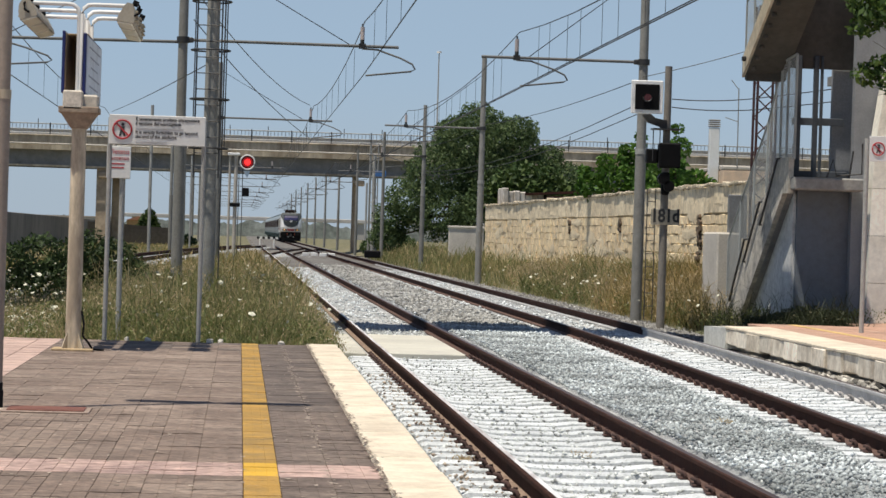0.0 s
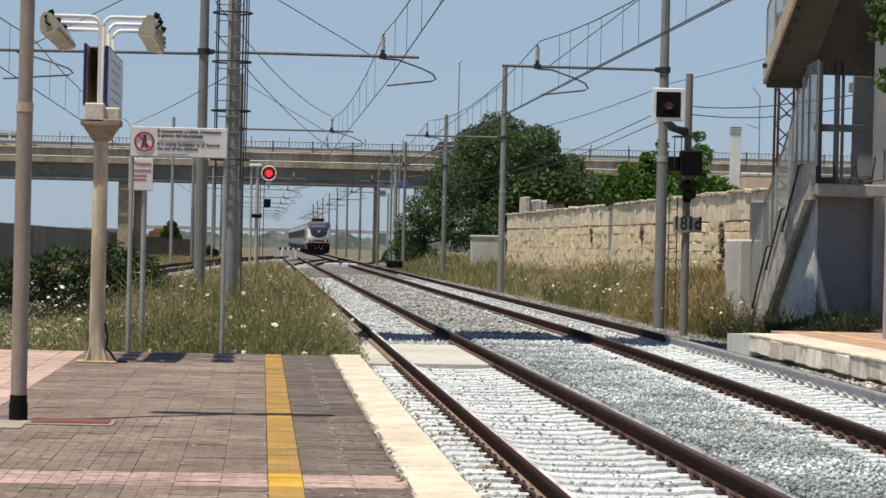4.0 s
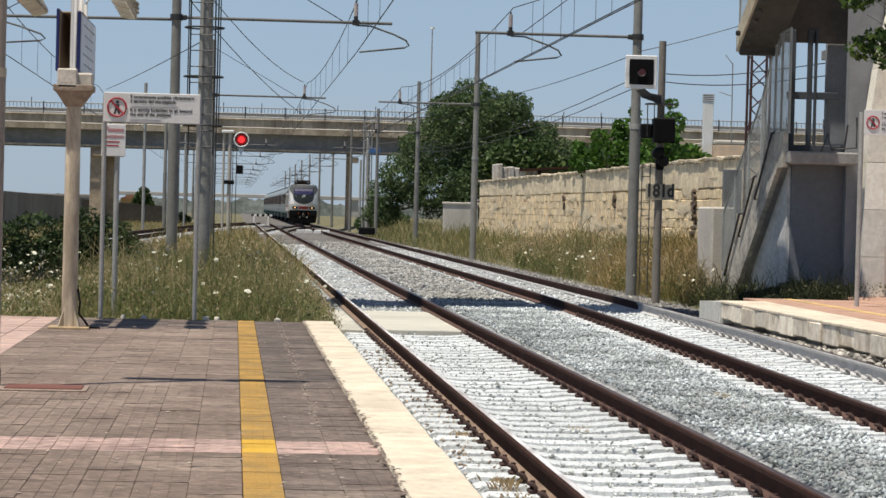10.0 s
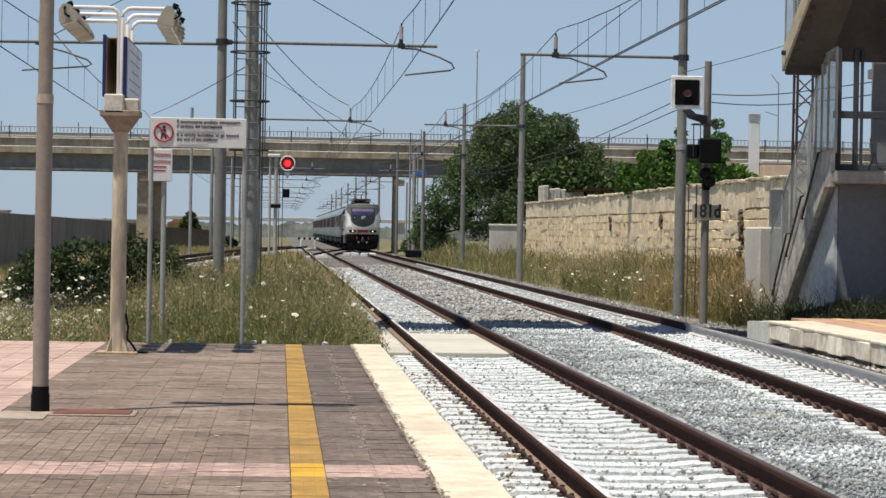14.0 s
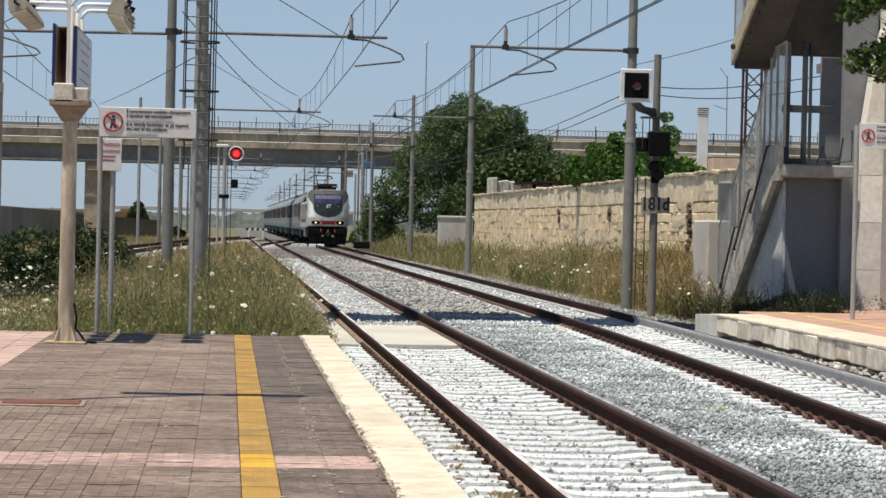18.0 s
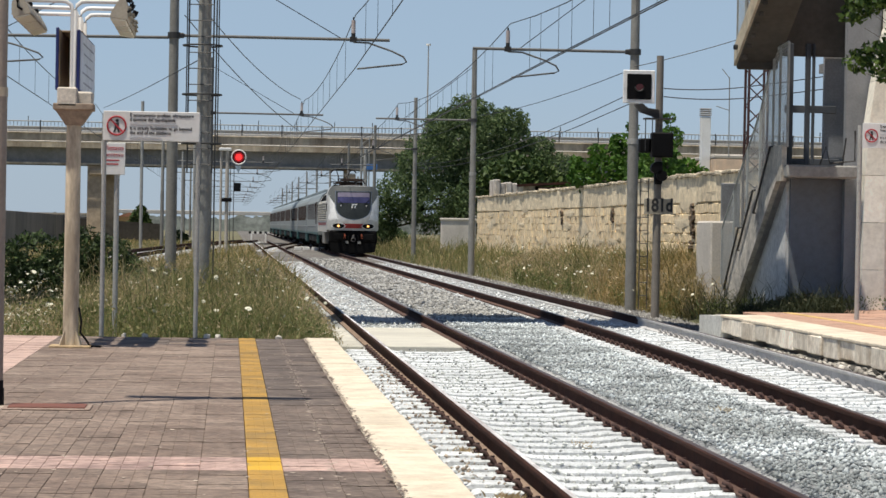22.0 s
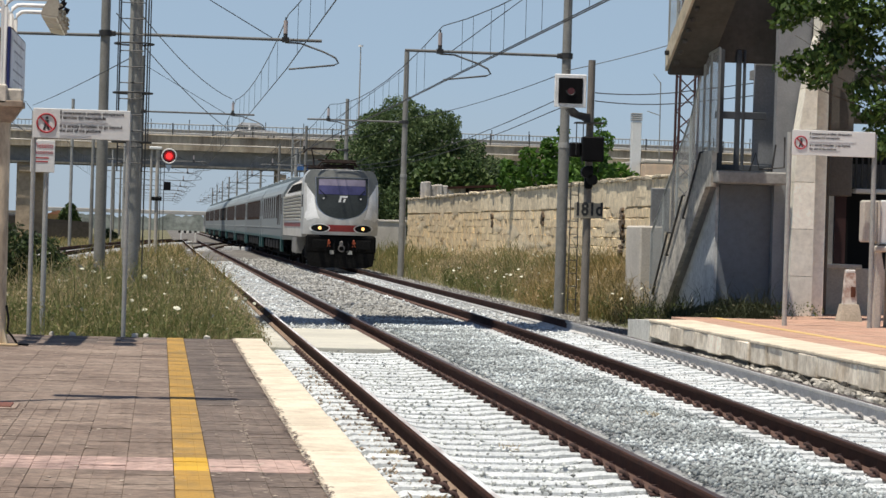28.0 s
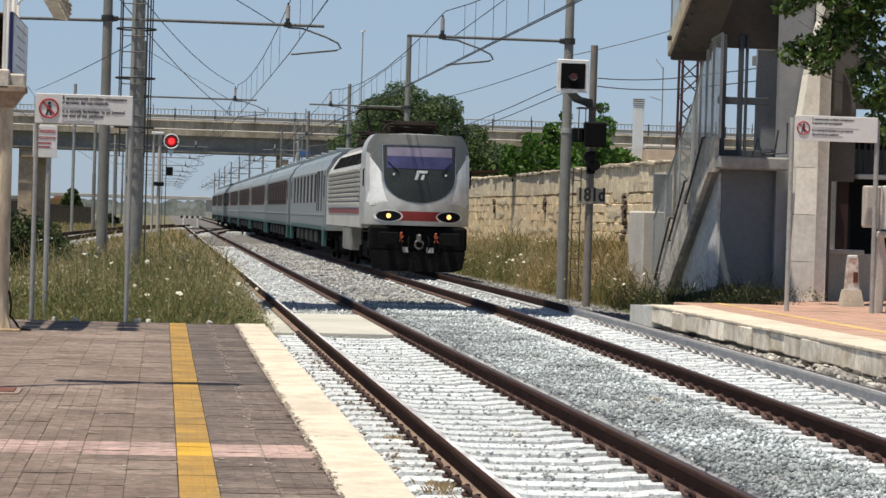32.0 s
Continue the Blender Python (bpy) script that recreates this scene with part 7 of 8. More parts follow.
# ---- the train ----
SILVER = mat("loco_silver", (0.66, 0.65, 0.615), 0.34, 0.2, vary=0.06, fine=6, coarse=1.2, tint=(0.38, 0.36, 0.33), stain=0.35, own=True, bump=0.03)
LOCO_WHITE = mat("loco_white", (0.60, 0.57, 0.52), 0.42, 0.0, vary=0.06, fine=6, coarse=1.0, tint=(0.45, 0.42, 0.37), stain=0.35, own=True, bump=0.03)
LOCO_ROOF = mat("loco_roof", (0.28, 0.27, 0.26), 0.6, 0.1, vary=0.15, own=True, bump=0.1)
LOCO_DARK = mat("loco_underframe", (0.012, 0.012, 0.012), 0.95, spec=0.03, vary=0.3, fine=10, own=True, bump=0.3)
MASK = mat("loco_mask", (0.035, 0.040, 0.040), 0.3, spec=0.2, vary=0.08, own=True, bump=0.0)
LOCO_RED = mat("loco_red", (0.30, 0.025, 0.022), 0.4, vary=0.08, own=True, bump=0.02)
WINDSCREEN = mat("windscreen", (0.05, 0.047, 0.115), 0.12, vary=0.25, fine=2, coarse=1.2, own=True, bump=0, spec=0.9)
# upper pane: a pale reflection is put into the colour
PANE_SHEEN = mat("windscreen_top", (0.20, 0.18, 0.24), 0.2, vary=0.1, own=True, bump=0)
LOUVRE = mat("louvre_grey", (0.13, 0.135, 0.14), 0.5, 0.3, vary=0.1, own=True, bump=0.05)
HEADLIGHT = mat("headlight", (0.9, 0.7, 0.4), 0.3, vary=0, bump=0, own=True, glow=(1.0, 0.50, 0.11), glow_strength=1.6)
CHROME = mat("chrome_rim", (0.6, 0.6, 0.58), 0.25, 0.8, vary=0.05, own=True, bump=0)
BROW = mat("loco_brow_grey", (0.125, 0.13, 0.122), 0.45, 0.1, vary=0.1, fine=5, coarse=1.5, tint=(0.15, 0.155, 0.145), own=True, bump=0.02)
PAN = mat("pantograph_brown", (0.030, 0.022, 0.019), 0.85, 0.0, spec=0.1, vary=0.2, own=True, bump=0.1)
LL = 19.4


def half_width(z):
    """The locomotive's half width at a height."""
    if z < 2.9:
        return 1.51
    return 1.51 - 0.30 * ((z - 2.9) / 1.15) ** 5.0


def nose(x, z):
    """How far back the front's skin lies."""
    u = min(1, abs(x) / 1.46)
    return 0.10 + 0.62 * u ** 4 + 0.16 * u * u + max(0.0, z - 1.95) ** 1.5 * 0.17 + max(0.0, 1.75 - z) * 0.10


def front_patch(outline, rows, lift, cols=10):
    """A piece of skin laid on the front: outline(z) gives its half width."""
    vs, fs = [], []
    for z in rows:
        w = outline(z)
        for k in range(cols + 1):
            x = w * (2 * k / cols - 1)
            vs.append((x, nose(x, z) - lift, z))
    n = cols + 1
    for j in range(len(rows) - 1):
        fs += [(j * n + k, j * n + k + 1, (j + 1) * n + k + 1, (j + 1) * n + k) for k in range(cols)]
    return Shape().add(vs, fs, True)


def make_loco():
    t = thing("locomotive", pose(7.15, 365, 0), "silver electric locomotive with a dark rounded windscreen and lit headlights", "locomotive")
    zs = [1.40 + 2.62 * k / 26 for k in range(27)]
    cab = front_patch(half_width, zs, 0.0, 24)
    vs, fs, n = [], [], len(zs)
    for side in (-1, 1):
        o = len(vs)
        for z in zs:
            w = half_width(z)
            vs += [(side * w, nose(w, z), z), (side * w, 1.3, z), (side * (w + 0.02), 2.6, z)]
        fs += [(o + 3 * j + k, o + 3 * j + k + 1, o + 3 * j + k + 4, o + 3 * j + k + 3) for j in range(n - 1) for k in range(2)]
    cab.add(vs, fs, True)
    w = half_width(zs[-1])
    cab.add([(w * (2 * k / 12 - 1), y0 if y0 else nose(w * (2 * k / 12 - 1), zs[-1]), zs[-1] + (0.05 * (1 - (2 * k / 12 - 1) ** 2) if y0 else 0)) for y0 in (0, 1.6, 2.6) for k in range(13)],
            [(r * 13 + k, r * 13 + k + 1, r * 13 + 14 + k, r * 13 + 13 + k) for r in range(2) for k in range(12)], True)
    part("cab", cab, SILVER, t, "rounded silver cab")
    prof = [(1.47, 1.28), (1.47, 2.95), (1.40, 3.18), (1.12, 3.62), (0.9, 3.78), (-0.9, 3.78), (-1.12, 3.62), (-1.40, 3.18), (-1.47, 2.95), (-1.47, 1.28)]
    part("body", Shape().slab(prof, "y", 2.6, LL - 0.2), LOCO_WHITE, t, "cream white body side")
    part("roof", Shape().slab([(-0.88, 3.78), (0.88, 3.78), (0.7, 3.95), (-0.7, 3.95)], "y", 2.7, LL - 0.6), LOCO_ROOF, t)
    # dark mask with the windscreen
    def mask_w(z):
        if z > 2.85:
            return 1.03 + 0.03 * (z - 2.85)
        return 1.03 * math.sqrt(max(0.0, 1 - ((2.85 - z) / 0.80) ** 2.3))
    mz = [2.055, 2.08, 2.12, 2.18, 2.26, 2.36, 2.48, 2.6, 2.72, 2.85, 3.0, 3.2, 3.4, 3.6, 3.70]
    mk = part("mask", front_patch(mask_w, mz, 0.012, 14), MASK, t, "glossy dark mask")
    part("windscreen", front_patch(lambda z: 0.95, [3.03, 3.15, 3.27, 3.38], 0.022, 14), WINDSCREEN, mk, "violet windscreen")
    part("windscreen", front_patch(lambda z: 0.94, [3.385, 3.5, 3.64], 0.021, 14), PANE_SHEEN, mk, "upper windscreen with a pale reflection put into its colour")
    part("mask_rim", front_patch(lambda z: mask_w(z) + 0.045, [2.01] + mz[1:-1] + [3.74], 0.006, 14), CHROME, t)
    for sx in (-1, 1):
        part("wiper", Shape().tube([(sx * 0.62, nose(0.62, 2.9) - 0.04, 2.92), (sx * 0.92, nose(0.92, 3.2) - 0.04, 3.22)], 0.014, 5), BLACK, mk)
        part("wiper_lamp", Shape().disc((sx * 0.75, nose(0.75, 2.86) - 0.02, 2.86), (0, 1, 0), 0.035, 0.03, 10), WHITE_PAINT, mk)
    # plain emblem of two slanted pale bars
    part("emblem", Shape().slab([(-0.17, 2.68), (-0.08, 2.68), (0.0, 2.97), (-0.09, 2.97)], "y", nose(0, 2.8) - 0.03, nose(0, 2.8)).slab([(-0.11, 2.90), (0.20, 2.90), (0.22, 2.98), (-0.09, 2.98)], "y", nose(0, 2.9) - 0.03, nose(0, 2.9)).slab([(0.0, 2.68), (0.08, 2.68), (0.14, 2.86), (0.06, 2.86)], "y", nose(0, 2.8) - 0.03, nose(0, 2.8)), WHITE_PAINT, mk, "pale slanted emblem")
    # pale patches paint the reflection on the cab's curved cheeks
    for sx in (-1, 1):
        vs, zz = [], [1.95 + 0.095 * k for k in range(18)]
        for z in zz:
            e = half_width(z) - 0.012
            a = e - (e - mask_w(z) - 0.075) * max(0.02, math.sin(math.pi * (z - 1.93) / 1.66)) ** 0.55
            vs += [(sx * (a + (e - a) * u), nose(a + (e - a) * u, z) - 0.010, z) for u in (0, 0.2, 0.4, 0.6, 0.8, 1)]
        part("cheek", Shape().add(vs, [(6 * j + k, 6 * j + k + 1, 6 * j + k + 7, 6 * j + k + 6) for j in range(17) for k in range(5)], True), mat("loco_cheek_sheen", (0.94, 0.93, 0.90), 0.3, 0.1, vary=0.04, own=True, bump=0.02), t, "cheek of the silver cab with its bright reflection painted on")
    for sx in (-1, 1):      # beside the windscreen, between mask and cheek
        vs, zz = [], [2.90 + 0.055 * k for k in range(16)]
        for z in zz:
            a, e = mask_w(z) + 0.035, min(half_width(z) - 0.004, 1.06 + (z - 2.88) * 0.70)
            vs += [(sx * (a + (e - a) * u), nose(a + (e - a) * u, z) - 0.014, z) for u in (0, 0.25, 0.5, 0.75, 1)]
        part("brow_side", Shape().add(vs, [(5 * j + k, 5 * j + k + 1, 5 * j + k + 6, 5 * j + k + 5) for j in range(15) for k in range(4)], True), BROW, t, "grey panel beside the windscreen")
    part("brow", front_patch(lambda z: half_width(z) - 0.003, [3.725, 3.78, 3.84, 3.90, 3.96, 4.0, 4.018], 0.012, 18), BROW, t, "darker grey brow above the windscreen")
    part("red_band", front_patch(lambda z: 0.60 + 0.05 * abs(z - 1.66), [1.53, 1.60, 1.66, 1.73, 1.80], 0.014), LOCO_RED, t, "dark red band")
    for sx in (-1, 1):
        c = sx * 0.88
        s, rim = Shape(), Shape()
        for shape, e, lift in ((rim, 1.20, 0.018), (s, 1.0, 0.034)):
            pts = [(c + 0.34 * e * math.cos(a), 1.66 + 0.15 * e * math.sin(a)) for a in np.linspace(0, 2 * math.pi, 22)[:-1]]
            shape.add([(x, nose(x, z) - lift, z) for x, z in pts] + [(c, nose(c, 1.66) - lift - 0.01, 1.66)], [(k, (k + 1) % 21, 21) for k in range(21)], True)
        part("headlight_rim", rim, mat("headlight_rim_pale", (0.78, 0.77, 0.74), 0.3, vary=0.03, own=True, bump=0), t, "pale headlight surround")
        hl = part("headlight_glass", s, BLACK, t)
        part("headlight", Shape().disc((c - sx * 0.02 if sx > 0 else c + 0.0, nose(c, 1.66) - 0.055, 1.665), (0, 1, 0), 0.068, 0.03, 16), HEADLIGHT, hl, "lit warm headlight")
    # buffer beam, buffers, coupling
    bb = part("buffer_beam", Shape().box((0, 0.62, 1.02), (2.82, 0.70, 0.74), cut=0.08), LOCO_DARK, t)
    part("pilot", Shape().slab([(-1.38, 0.68), (1.38, 0.68), (1.30, 0.16), (1.0, 0.08), (-1.0, 0.08), (-1.30, 0.16)], "y", 0.28, 0.62), LOCO_DARK, t)
    for sx in (-1, 1):
        bf = part("buffer", Shape().tube([(sx * 0.875, 0.3, 1.02), (sx * 0.875, -0.12, 1.02)], 0.10, 12), LOCO_DARK, t)
        part("buffer_head", Shape().box((sx * 0.875, -0.16, 1.02), (0.60, 0.06, 0.36), cut=0.025), LOCO_DARK, bf)
        part("number_bars", Shape().box((sx * 0.35, 0.262, 0.70), (0.20, 0.02, 0.15)), mat("plate_grey", (0.5, 0.5, 0.47), 0.6, own=True), bb, "pale plate bars")
        for dx in (0, 0.13, -0.2):
            part("brake_hose", Shape().tube([(sx * (0.46 + dx), 0.25, 1.12), (sx * (0.5 + dx), 0.12, 1.0), (sx * (0.48 + dx), 0.14, 0.72), (sx * (0.42 + dx), 0.2, 0.5)], 0.024, 6), BLACK, bb)
        part("hose_cock", Shape().box((sx * 0.5, 0.2, 1.14), (0.07, 0.1, 0.13), cut=0.02).tube([(sx * 0.44, 0.14, 1.1), (sx * 0.57, 0.14, 0.92)], 0.018, 5).tube([(sx * 0.56, 0.14, 1.1), (sx * 0.45, 0.14, 0.92)], 0.018, 5), mat("cock_orange", (0.45, 0.10, 0.04), 0.6, own=True), bb)
        part("step", Shape().box((sx * 1.25, 0.5, 0.45), (0.3, 0.4, 0.05)).box((sx * 1.25, 0.5, 0.75), (0.3, 0.4, 0.05)), LOCO_DARK, t)
    part("coupling_hook", Shape().box((0, 0.1, 1.04), (0.12, 0.4, 0.22), cut=0.03).ring((0, -0.02, 0.86), (0, 1, 0), 0.12, 0.03, 14), mat("hook_steel", (0.16, 0.15, 0.14), 0.5, 0.4, own=True), bb)
    # sides: louvres, red stripe, skirt, door, roof grilles
    for sx in (-1, 1):
        gr = part("louvre_panel", Shape().box((sx * 1.475, 10.9, 2.50), (0.02, 14.6, 1.14)), LOUVRE, t)
        for j in range(8):
            part("louvre_slat", Shape().box((sx * 1.50, 10.9, 1.99 + 0.146 * j), (0.05, 14.6, 0.082), pose(0, 0, 0, 0, sx * 25)), LOCO_WHITE, gr)
        part("red_stripe", Shape().box((sx * 1.482, 10.5, 1.78), (0.012, 14.4, 0.16)), LOCO_RED, t)
        part("white_stripe", Shape().box((sx * 1.482, 10.5, 1.92), (0.012, 14.4, 0.06)), WHITE_PAINT, t)
        part("side_door", Shape().box((sx * 1.487, 2.15 + 0.9, 2.25), (0.014, 0.62, 1.8), cut=0.004), SILVER, t)
        part("cab_window", Shape().box((sx * 1.475, 1.75, 2.95), (0.03, 0.6, 0.55), cut=0.01), MASK, t)
        part("mirror", Shape().tube([(sx * 1.46, 1.2, 3.0), (sx * 1.56, 1.2, 3.0), (sx * 1.56, 1.2, 2.5)], 0.022, 5), BLACK, t)
        part("equipment_box", Shape().box((sx * 1.26, 8.9, 0.92), (0.4, 3.4, 0.74), cut=0.05), mat("box_grey", (0.26, 0.25, 0.23), 0.7, own=True), t)
        for k in range(6):
            part("roof_grille", Shape().box((sx * 1.27, 3.6 + 2.5 * k, 3.41), (0.03, 2.1, 0.46), pose(0, 0, 0, 0, sx * -32)), LOCO_DARK, t, "dark roof grille")
    # bogies and wheelsets
    for y in (4.6, LL - 4.6):
        bg = part("bogie", Shape().box((0, y, 0.62), (2.1, 3.9, 0.36), cut=0.06).box((-1.05, y, 0.66), (0.24, 3.6, 0.5), cut=0.05).box((1.05, y, 0.66), (0.24, 3.6, 0.5), cut=0.05), LOCO_DARK, t)
        for dy in (-1.42, 1.42):
            wsb = part("wheelset", Shape().tube([(-0.9, 0, 0), (0.9, 0, 0)], 0.09, 10).disc((-0.75, 0, 0), (1, 0, 0), 0.56, 0.13, 24).disc((0.75, 0, 0), (1, 0, 0), 0.56, 0.13, 24).box((0.83, 0.2, 0), (0.03, 0.2, 0.2)).box((-0.83, 0.2, 0), (0.03, 0.2, 0.2)), LOCO_DARK, t)
            wsb.matrix_basis = pose(0, y + dy, 0.56)
            WHEELS.append((wsb, y + dy))
            for sx in (-1, 1):
                part("axle_box", Shape().box((sx * 1.12, y + dy, 0.56), (0.26, 0.36, 0.36), cut=0.04), LOCO_DARK, bg)
    # pantographs: raised in front, folded at the back
    for y, up in ((3.9, False), (LL - 4.2, True)):
        pg = part("pantograph", Shape().box((-0.56, y, 4.22), (0.09, 1.8, 0.12), cut=0.02).box((0.56, y, 4.22), (0.09, 1.8, 0.12), cut=0.02).box((0, y - 0.8, 4.25), (1.3, 0.10, 0.12), cut=0.02).box((0, y + 0.7, 4.25), (1.3, 0.10, 0.12), cut=0.02), PAN, t, "dark steel pantograph")
        for sx in (-0.6, 0.6):
            for dy in (-0.6, 0.6):
                part("insulator", Shape().tube([(sx, y + dy, 3.9), (sx, y + dy, 4.25)], 0.07, 8), PAN, pg)
        part("pan_base", Shape().box((0, y - 0.1, 4.42), (1.0, 1.5, 0.10), cut=0.03).tube([(-0.7, y - 0.9, 4.38), (0.7, y - 0.9, 4.38)], 0.05, 6).tube([(-0.8, y + 0.3, 4.5), (0.8, y + 0.3, 4.5)], 0.04, 6), PAN, pg)
        h = 5.30 if up else 4.44
        knee = (4.85, 0.95) if up else (4.36, 1.1)
        for sx in (-0.35, 0.35):
            part("lower_arm", Shape().tube([(sx, y - 0.5, 4.40), (sx * 0.8, y + knee[1], knee[0])], 0.045, 6), PAN, pg)
            part("upper_arm", Shape().tube([(sx * 0.8, y + knee[1], knee[0]), (sx * 1.3, y - 0.2, h - 0.06)], 0.032, 6), PAN, pg)
        for dy in (-0.4, 0.0):
            part("pan_head", Shape().tube([(-0.82, y + dy, h - 0.22), (-0.66, y + dy, h - 0.03), (-0.5, y + dy, h), (0.5, y + dy, h), (0.66, y + dy, h - 0.03), (0.82, y + dy, h - 0.22)], 0.034, 6), PAN, pg)
    part("roof_gear", Shape().box((0.1, 8.4, 4.08), (1.1, 2.2, 0.3), cut=0.05).box((-0.2, 12, 4.05), (1.2, 3.0, 0.2), cut=0.05).tube([(-0.3, 3.0, 4.2), (-0.3, 16, 4.2)], 0.03, 6), PAN, t)
    for sx in (-1.05, 0.95):
        part("horn", Shape().tube([(sx, 1.5, 3.86), (sx, 1.5, 4.15)], 0.02, 6), BLACK, t)
    return t


WHEELS = []
CO_ROOF = mat("coach_roof", (0.27, 0.315, 0.335), 0.45, 0.0, vary=0.06, fine=3, coarse=0.6, own=True, bump=0.02)
CO_SIDE = mat("coach_light_grey", (0.225, 0.25, 0.255), 0.5, 0.0, spec=0.25, vary=0.06, fine=4, coarse=0.8, tint=(0.25, 0.255, 0.25), own=True, bump=0.02)
CO_BAND = mat("coach_window_band", (0.105, 0.080, 0.070), 0.9, spec=0.0, vary=0.12, fine=2, own=True, bump=0)
CO_GREEN = mat("coach_teal", (0.022, 0.085, 0.085), 0.45, vary=0.1, own=True, bump=0.02)
CO_GLASS = mat("coach_glass", (0.050, 0.034, 0.030), 0.5, vary=0.2, fine=1.5, spec=0.03, own=True, bump=0)


def make_coach(first):
    label = "pale grey leading coach with tall doors and teal skirt" if first else "pale grey coach with brown window band and teal skirt"
    t = thing("railway_coach", pose(7.15, 380, 0), label, "railway coach", "coaches of the train")
    L = 26.1
    side = [(1.41, 1.05), (1.44, 1.6), (1.42, 3.25), (1.30, 3.45)]
    part("body", Shape().slab(side + [(-x, z) for x, z in side[::-1]], "y", 0, L), CO_SIDE, t)
    roof = [(1.30, 3.45), (1.18, 3.68), (0.85, 3.92), (0.4, 4.06), (0, 4.09)]
    part("roof", Shape().slab(roof + [(-x, z) for x, z in roof[-2::-1]], "y", 0.02, L - 0.02), CO_ROOF, t, "smooth blue-grey roof")
    for k in range(6):
        part("roof_rib", Shape().box((0, 1.8 + 4.5 * k, 4.02), (2.0, 0.06, 0.14), cut=0.02), CO_ROOF, t)
    for sx in (-1, 1):
        if not first:
            part("window_band", Shape().box((sx * 1.432, L / 2, 2.60), (0.02, L - 4.6, 1.12)), CO_BAND, t, "dark brown window band")
        n = 7 if first else 11
        for k in range(n):
            y = (6.5 + 2.6 * k) if first else (3.1 + 1.99 * k)
            wn_ = part("window", Shape().box((sx * 1.437, y + 0.1, 2.62), (0.03, 1.35 if not first else 0.9, 0.86 if not first else 1.1), cut=0.012), CO_GLASS, t)
        part("teal_stripe", Shape().box((sx * 1.428, L / 2, 1.13), (0.02, L - 0.2, 0.13)), CO_GREEN, t)
        part("pale_stripe", Shape().box((sx * 1.446, L / 2, 1.62), (0.012, L - 0.2, 0.05)), mat("coach_stripe", (0.44, 0.45, 0.44), 0.5, own=True, bump=0), t)
        for y in (1.1, L - 1.1):
            dr = part("door", Shape().box((sx * 1.425, y, 2.15), (0.03, 0.95, 2.1), cut=0.01), CO_SIDE, t)
            part("door_window", Shape().box((sx * 1.44, y, 2.65), (0.02, 0.5, 0.8), cut=0.006), CO_GLASS, dr)
            part("entry_steps", Shape().box((sx * 1.38, y, 0.78), (0.14, 1.0, 0.62), cut=0.02), CO_GREEN, t)
        if first:
            for y in (2.6, 4.2, 5.2):
                part("tall_window", Shape().box((sx * 1.437, y, 2.5), (0.02, 0.42, 1.5), cut=0.008), CO_GLASS, t)
        for k in range(5):
            part("underframe_box", Shape().box((sx * 1.2, 6.2 + 3.3 * k, 0.78), (0.4, 1.9, 0.46), cut=0.04), mat("underframe_grey", (0.03, 0.03, 0.03), 0.8, spec=0.15, own=True), t)
    # the lower box is added to block light and darken the gap beneath
    part("underframe", Shape().box((0, L / 2, 0.95), (2.4, L - 0.4, 0.3)).box((0, L / 2, 0.55), (1.9, L - 1.4, 0.6)), LOCO_DARK, t)
    for y in (3.5, L - 3.5):
        bg = part("bogie", Shape().box((0, y, 0.55), (2.2, 3.4, 0.3), cut=0.05).box((-1.0, y, 0.55), (0.2, 3.4, 0.4), cut=0.04).box((1.0, y, 0.55), (0.2, 3.4, 0.4), cut=0.04), LOCO_DARK, t)
        for dy in (-1.28, 1.28):
            part("wheelset", Shape().tube([(-0.85, y + dy, 0.45), (0.85, y + dy, 0.45)], 0.08, 8).disc((-0.75, y + dy, 0.45), (1, 0, 0), 0.45, 0.12, 18).disc((0.75, y + dy, 0.45), (1, 0, 0), 0.45, 0.12, 18), LOCO_DARK, bg)
    for y in (-0.12, L + 0.12):
        part("gangway", Shape().box((0, y, 2.3), (1.3, 0.3, 2.4), cut=0.05), BLACK, t)
    return t


loco = make_loco()
coaches = [make_coach(True), make_coach(False)]
for k in range(6):
    coaches.append(copy_thing(coaches[1], pose(7.15, 430 + 26 * k, 0)))


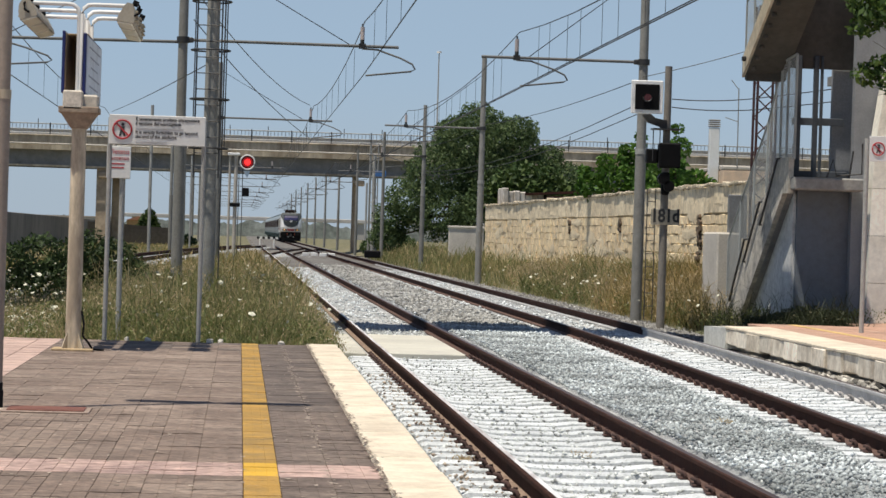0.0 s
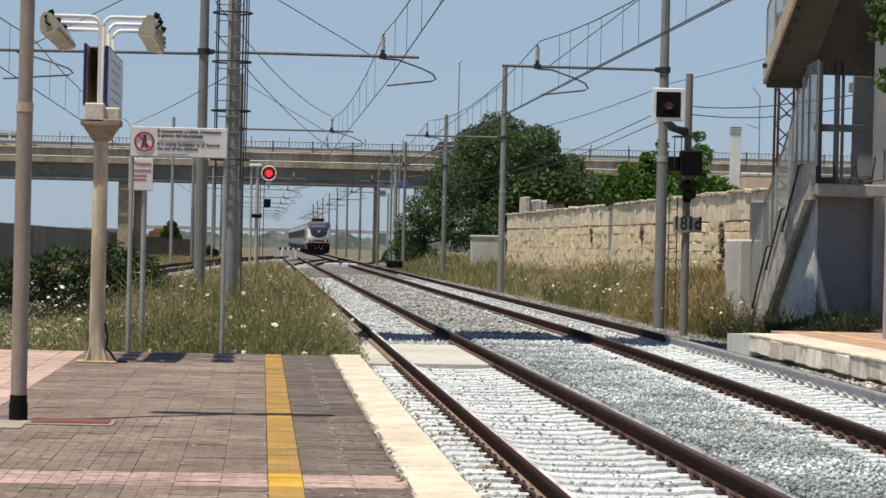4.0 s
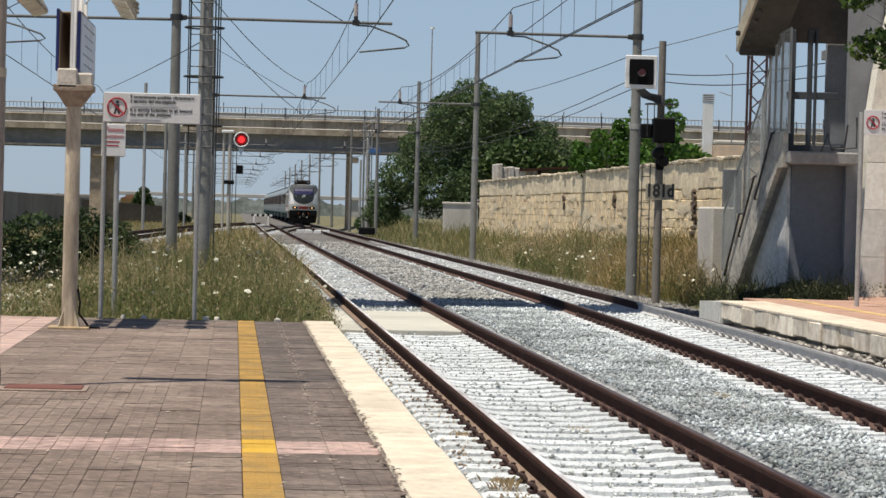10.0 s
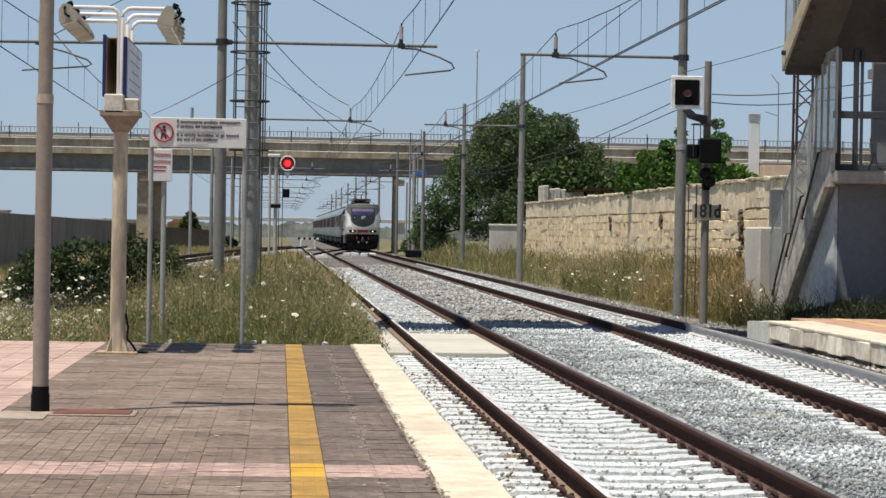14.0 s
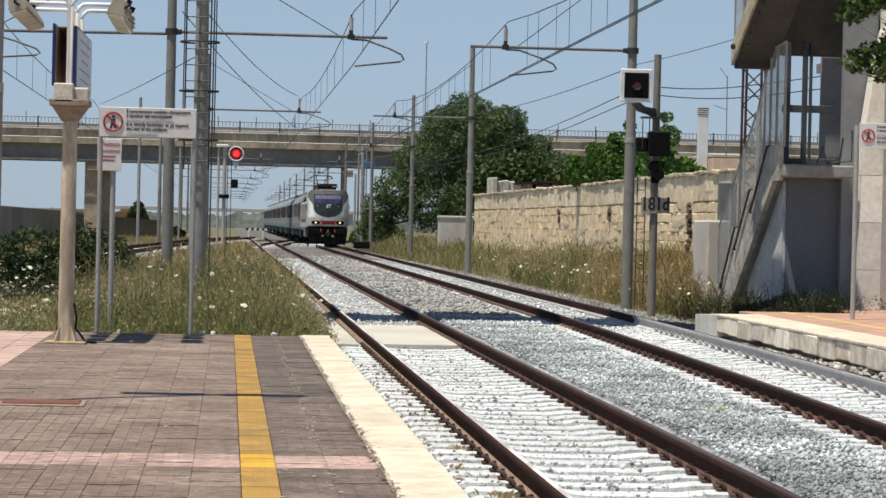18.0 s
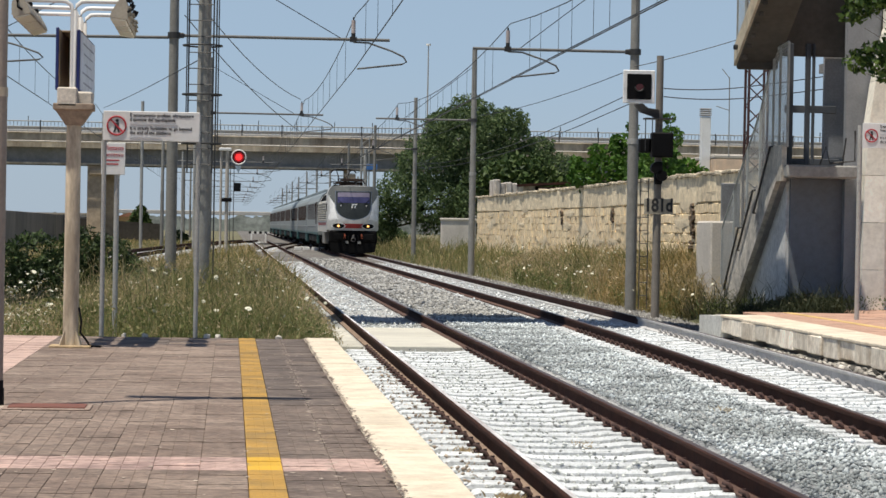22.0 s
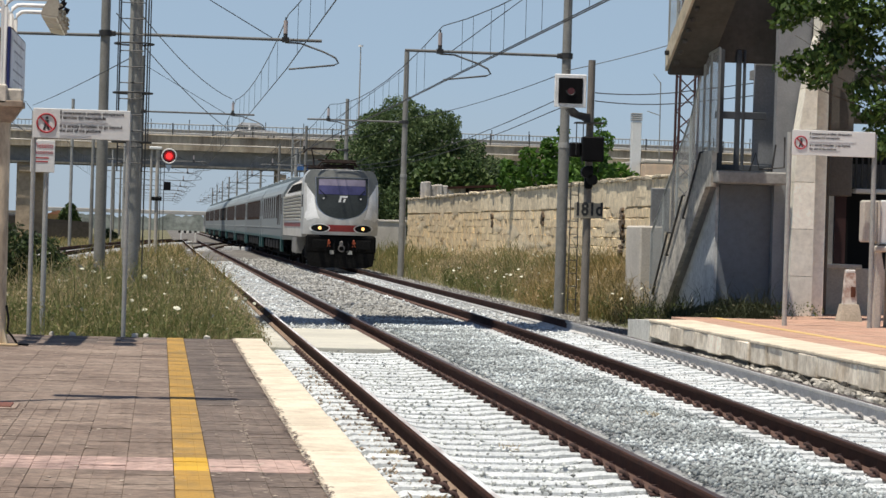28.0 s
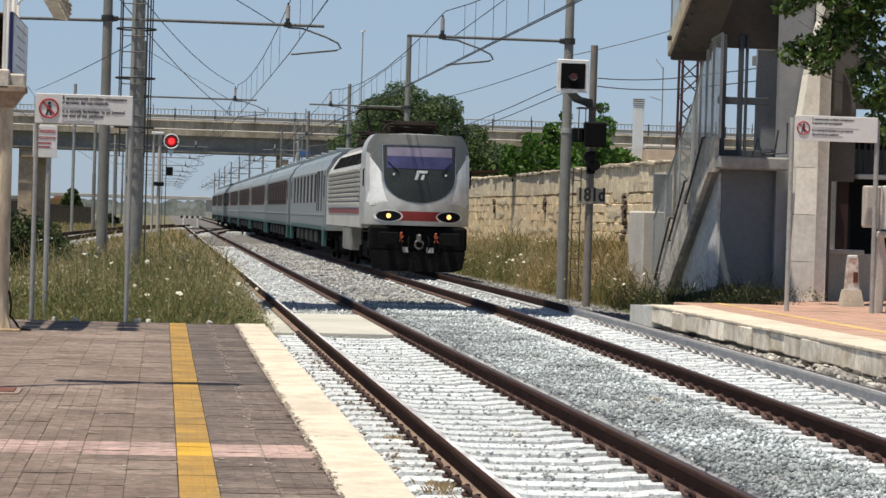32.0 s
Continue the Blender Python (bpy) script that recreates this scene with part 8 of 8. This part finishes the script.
# ---- cars on the bridge ----
def make_car(paint, label):
    t = thing("car", pose(-200, BY + 3, 9.475), label, "car", "cars on the bridge")
    part("body", Shape().slab([(-2.1, 0.3), (2.1, 0.3), (2.15, 0.65), (1.5, 0.85), (-1.9, 0.9), (-2.15, 0.7)], "y", -0.85, 0.85), paint, t)
    part("cabin", Shape().slab([(-1.9, 0.88), (0.9, 0.88), (0.2, 1.42), (-1.5, 1.45)], "y", -0.72, 0.72), glass("car_glass", (0.08, 0.09, 0.10), 0.1), t, "dark car windows")
    part("roof", Shape().slab([(-1.72, 1.28), (0.45, 1.26), (0.15, 1.50), (-1.4, 1.53)], "y", -0.73, 0.73), paint, t)
    part("pillar", Shape().slab([(-0.74, 0.88), (-0.56, 0.88), (-0.56, 1.42), (-0.74, 1.42)], "y", -0.735, 0.735), paint, t)
    for x in (-1.35, 1.35):
        for y in (-0.78, 0.78):
            w = part("wheel", Shape().disc((x, y, 0.31), (0, 1, 0), 0.31, 0.18, 18), BLACK, t)
            part("rim", Shape().disc((x, y * 1.1, 0.31), (0, 1, 0), 0.19, 0.06, 12), GALVANISED, w)
    return t


cars = [make_car(mat("car_dark", (0.05, 0.055, 0.06), 0.25, 0.3, own=True, bump=0), "dark grey car driving over the bridge"),
        make_car(mat("car_white", (0.75, 0.75, 0.74), 0.25, own=True, bump=0, vary=0.03), "white car driving over the bridge"),
        make_car(MATS["car_white"], "white car with dark windows driving over the bridge"),
        make_car(mat("car_grey", (0.10, 0.105, 0.11), 0.25, 0.3, own=True, bump=0), "grey car driving over the bridge")]


def motions():
    # the train slows gently on its way in
    run = [(0, 365), (3, 336.5), (6, 308), (9, 278.5), (12, 248), (16, 206), (19, 179.2), (22, 153), (25, 128), (28, 104.2), (30, 89.2), (32, 74)]
    loco_at = lambda t: float(np.interp(t, [a for a, _ in run], [b_ for _, b_ in run]))
    line_x = lambda y: far_track(y) + 0.11 * min(1.0, max(0.0, (125 - y) / 50))
    walk(loco, [(t, pose(line_x(y), y, 0)) for t, y in run])
    for k, c in enumerate(coaches):
        back = LL + 0.35 + 26.6 * k
        walk(c, [(t, pose(line_x(y + back), y + back, 0)) for t, y in run])
    for w, y in WHEELS:
        walk(w, [(k / 15, pose(0, y, 0.56, math.degrees((365 - loco_at(k / 15)) / 0.56) % 360.0)) for k in range(481)])
    for car, t0, x0, v in ((cars[0], 3.0, -19.4, 14.5), (cars[1], 5.5, 7.7, 20.0), (cars[2], 28.0, 8.4, 14.2), (cars[3], 2.0, -16.5, 17.0)):
        walk(car, [(0, pose(x0 - v * t0, BY + 3, 9.475)), (32, pose(x0 + v * (32 - t0), BY + 3, 9.475))])


motions()
